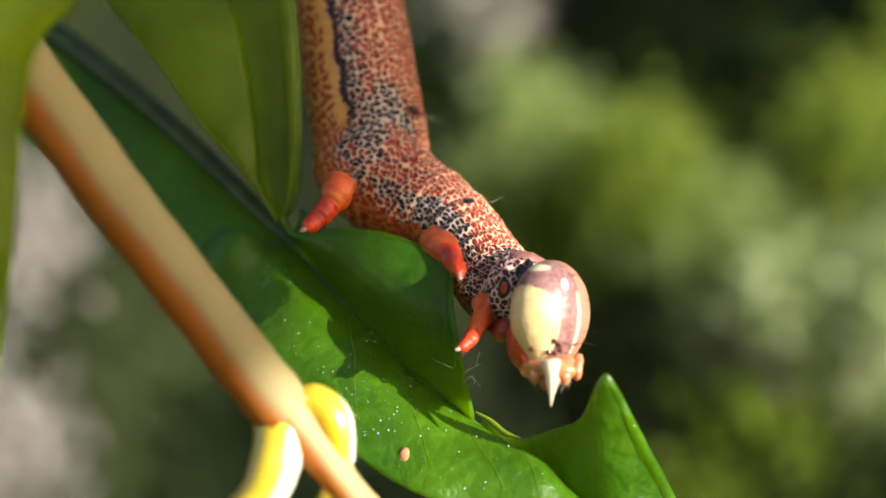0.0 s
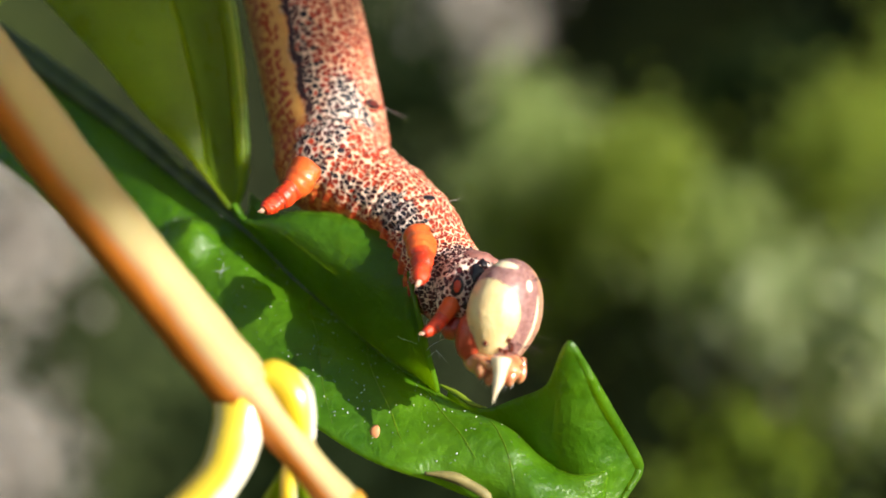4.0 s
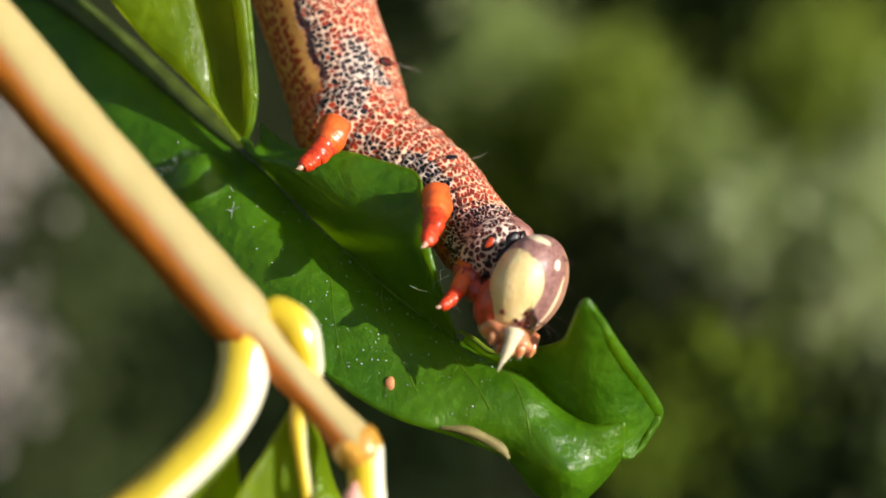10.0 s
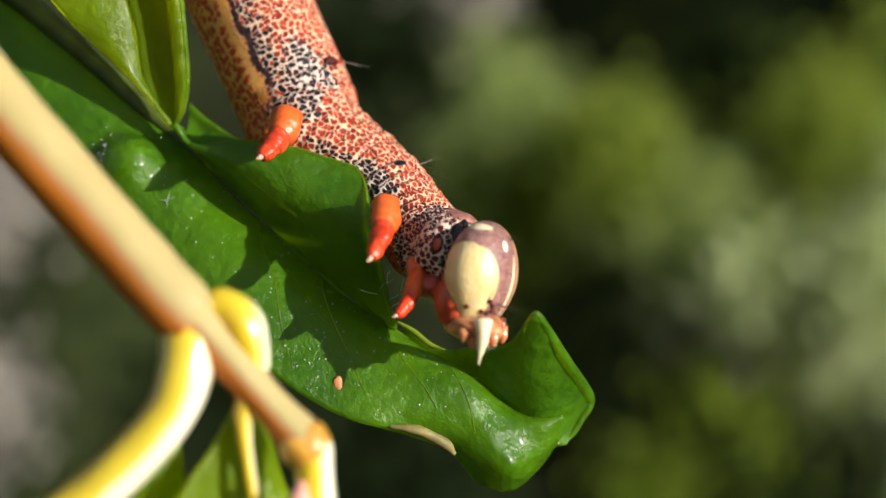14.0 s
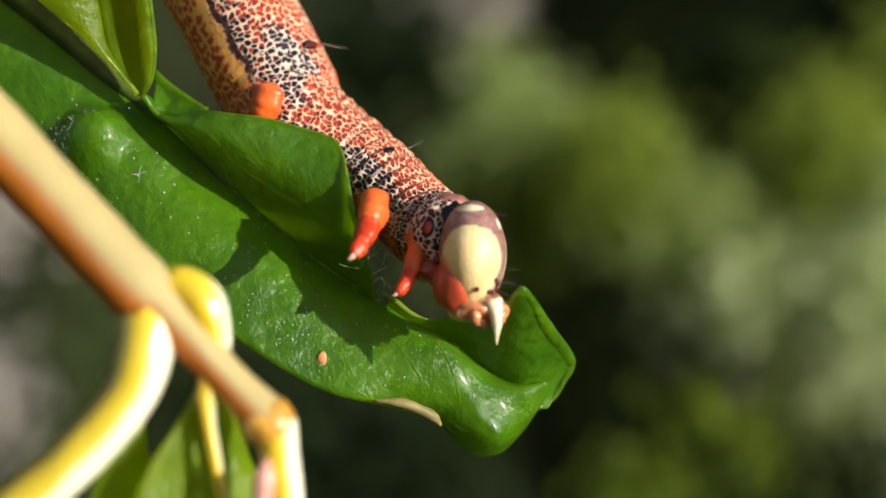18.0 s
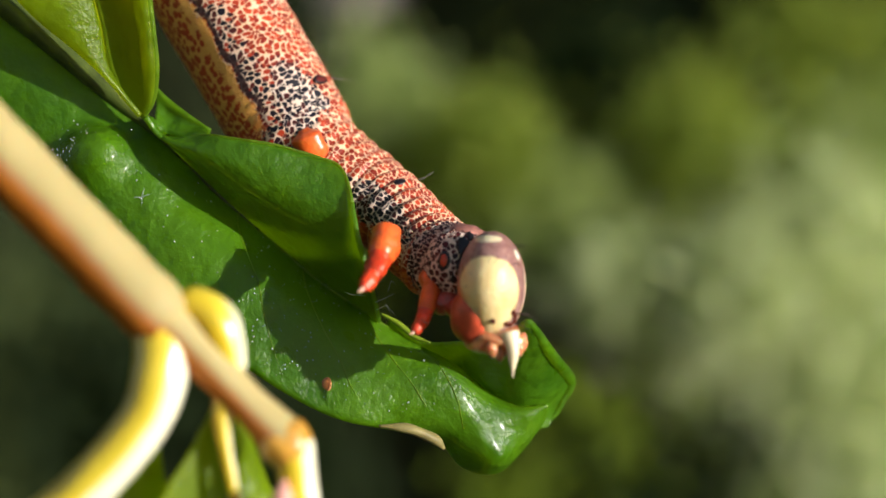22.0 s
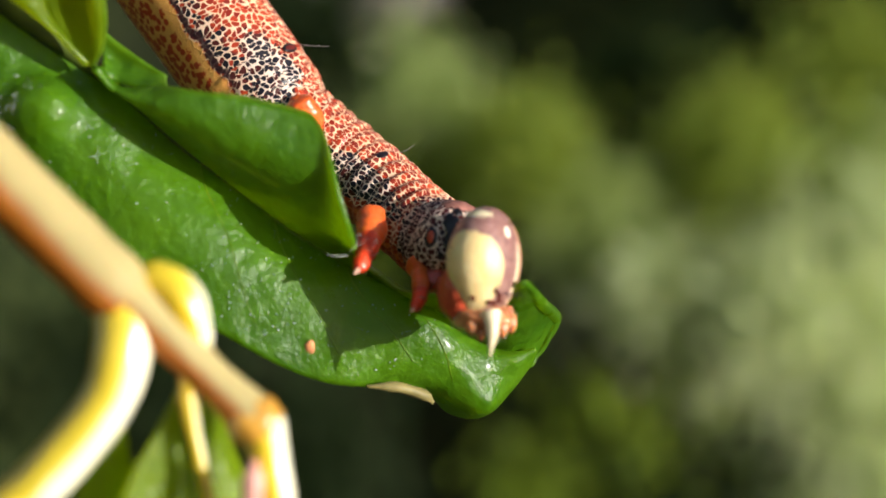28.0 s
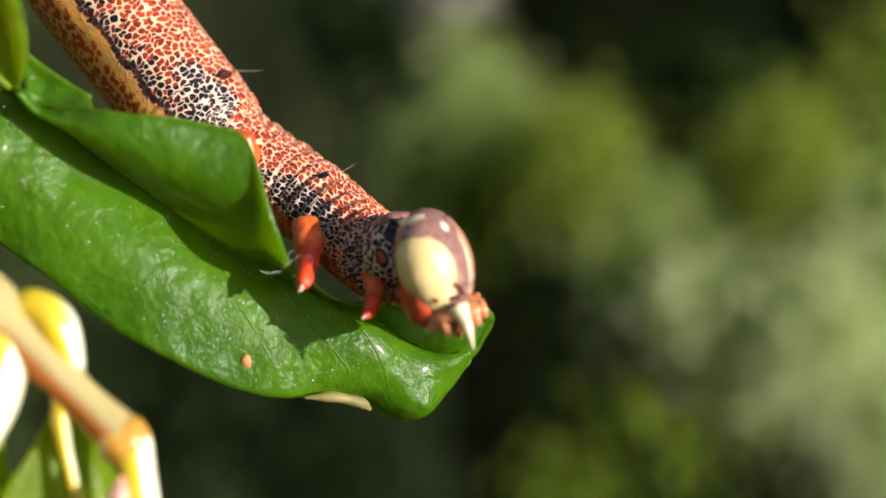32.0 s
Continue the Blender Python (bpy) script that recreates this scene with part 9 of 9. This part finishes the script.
    walk(cat["legs"][2], [
        (0.0, pose(-0.00155, -0.00174, 0.00018, -129.62, 39.48, -115.99)),
        (0.5, pose(-0.00149, -0.00173, 0.00042, -134.10, 39.13, -119.35)),
        (1.0, pose(-0.00148, -0.00174, 0.00008, -137.88, 38.19, -122.24)),
        (1.5, pose(-0.00193, -0.00177, 0.00056, -139.31, 38.35, -123.23)),
        (2.0, pose(-0.00157, -0.00179, 0.00012, -139.97, 37.69, -124.55)),
        (2.5, pose(-0.00207, -0.00180, 0.00021, -140.58, 38.11, -124.00)),
        (3.0, pose(-0.00145, -0.00178, -0.00010, -140.87, 38.18, -124.40)),
        (3.5, pose(-0.00122, -0.00178, 0.00007, -141.75, 39.40, -126.07)),
        (5.5, pose(-0.00115, -0.00177, -0.00037, -144.12, 42.48, -130.56)),
        (6.0, pose(-0.00084, -0.00177, -0.00032, -144.80, 43.22, -131.91)),
        (6.5, pose(-0.00060, -0.00177, 0.00015, -142.42, 40.46, -128.38)),
        (7.0, pose(-0.00119, -0.00181, -0.00044, -139.30, 36.02, -123.12)),
        (7.5, pose(-0.00074, -0.00183, -0.00068, -133.65, 36.02, -119.34)),
        (8.0, pose(-0.00161, -0.00184, -0.00057, -127.27, 36.13, -113.88)),
        (8.5, pose(-0.00160, -0.00186, -0.00065, -132.17, 36.84, -118.96)),
        (9.0, pose(-0.00118, -0.00189, -0.00078, -136.17, 37.26, -123.94)),
        (9.5, pose(-0.00137, -0.00185, -0.00037, -133.92, 36.73, -121.15)),
        (10.0, pose(-0.00156, -0.00186, -0.00075, -130.88, 35.25, -117.85)),
        (10.5, pose(-0.00153, -0.00183, -0.00120, -125.08, 40.31, -116.42)),
        (11.0, pose(-0.00128, -0.00182, -0.00108, -126.50, 39.27, -115.38)),
        (11.5, pose(-0.00174, -0.00185, -0.00164, -111.76, 42.94, -104.79)),
        (12.0, pose(-0.00132, -0.00182, -0.00124, -96.39, 46.62, -94.26)),
        (12.5, pose(-0.00112, -0.00180, -0.00117, -109.16, 46.05, -103.90)),
        (13.0, pose(-0.00103, -0.00180, -0.00124, -120.78, 44.67, -112.72)),
        (13.5, pose(-0.00096, -0.00179, -0.00129, -119.39, 45.11, -111.73)),
        (14.0, pose(-0.00111, -0.00179, -0.00113, -118.07, 45.74, -110.56)),
        (14.5, pose(-0.00131, -0.00179, -0.00137, -118.02, 47.57, -110.76)),
        (16.5, pose(-0.00111, -0.00178, -0.00133, -119.21, 54.80, -113.17)),
        (17.0, pose(-0.00061, -0.00178, -0.00156, -123.70, 53.80, -116.99)),
        (17.5, pose(0.00023, -0.00179, -0.00171, -119.74, 54.07, -114.95)),
        (18.0, pose(-0.00066, -0.00181, -0.00118, -116.20, 54.89, -111.47)),
        (18.5, pose(-0.00063, -0.00181, -0.00120, -110.29, 56.00, -106.49)),
        (19.0, pose(-0.00083, -0.00181, -0.00170, -103.72, 56.42, -100.73)),
        (19.5, pose(-0.00056, -0.00181, -0.00166, -108.72, 56.03, -104.87)),
        (20.0, pose(0.00009, -0.00180, -0.00149, -113.61, 55.66, -109.34)),
        (20.5, pose(0.00171, -0.00186, -0.00132, -114.06, 53.24, -111.53)),
        (21.0, pose(0.00117, -0.00200, -0.00195, -114.64, 50.91, -113.57)),
        (21.5, pose(0.00142, -0.00217, -0.00142, -111.63, 50.46, -112.32)),
        (22.0, pose(0.00123, -0.00228, -0.00169, -108.73, 49.79, -109.94)),
        (22.5, pose(0.00110, -0.00241, -0.00214, -103.78, 48.17, -106.17)),
        (23.0, pose(0.00131, -0.00255, -0.00189, -99.25, 47.18, -103.21)),
        (23.5, pose(0.00152, -0.00265, -0.00208, -99.36, 42.34, -102.85)),
        (24.0, pose(0.00126, -0.00270, -0.00223, -99.78, 37.00, -102.04)),
        (24.5, pose(0.00105, -0.00270, -0.00198, -101.81, 41.64, -103.44)),
        (25.0, pose(0.00131, -0.00277, -0.00208, -103.48, 45.12, -105.14)),
        (25.5, pose(0.00133, -0.00282, -0.00217, -100.73, 41.14, -103.16)),
        (27.5, pose(0.00149, -0.00301, -0.00220, -86.14, 38.30, -91.87)),
        (28.0, pose(0.00140, -0.00306, -0.00232, -84.12, 35.88, -90.56)),
        (28.5, pose(0.00163, -0.00308, -0.00229, -83.51, 36.49, -90.08)),
        (29.0, pose(0.00197, -0.00311, -0.00214, -82.91, 37.21, -89.73)),
        (29.5, pose(0.00221, -0.00307, -0.00223, -84.62, 36.84, -90.34)),
        (30.0, pose(0.00197, -0.00302, -0.00227, -86.44, 36.49, -90.47)),
        (30.5, pose(0.00141, -0.00299, -0.00192, -84.95, 34.48, -89.19)),
        (31.0, pose(0.00219, -0.00297, -0.00260, -83.43, 31.27, -89.40)),
        (31.5, pose(0.00135, -0.00296, -0.00244, -84.52, 32.45, -88.29)),
        (32.0, pose(0.00238, -0.00294, -0.00192, -85.49, 34.02, -89.13)),
    ])
    # the added leaf moves in and out of the sunbeam
    walk(shade, [
        (0.0, pose(0, 0, 0)), (3.6, pose(0, 0, 0)), (5.2, pose(-0.0140, 0.0072, 0.0300)),
        (19.0, pose(-0.0140, 0.0072, 0.0300)), (20.0, pose(0.0026, 0.0052, 0.002)), (21.0, pose(0.0026, 0.0048, 0.001)),
        (21.7, pose(-0.0140, 0.0072, 0.0300)), (32.0, pose(-0.0140, 0.0072, 0.0300)),
    ])

motions()
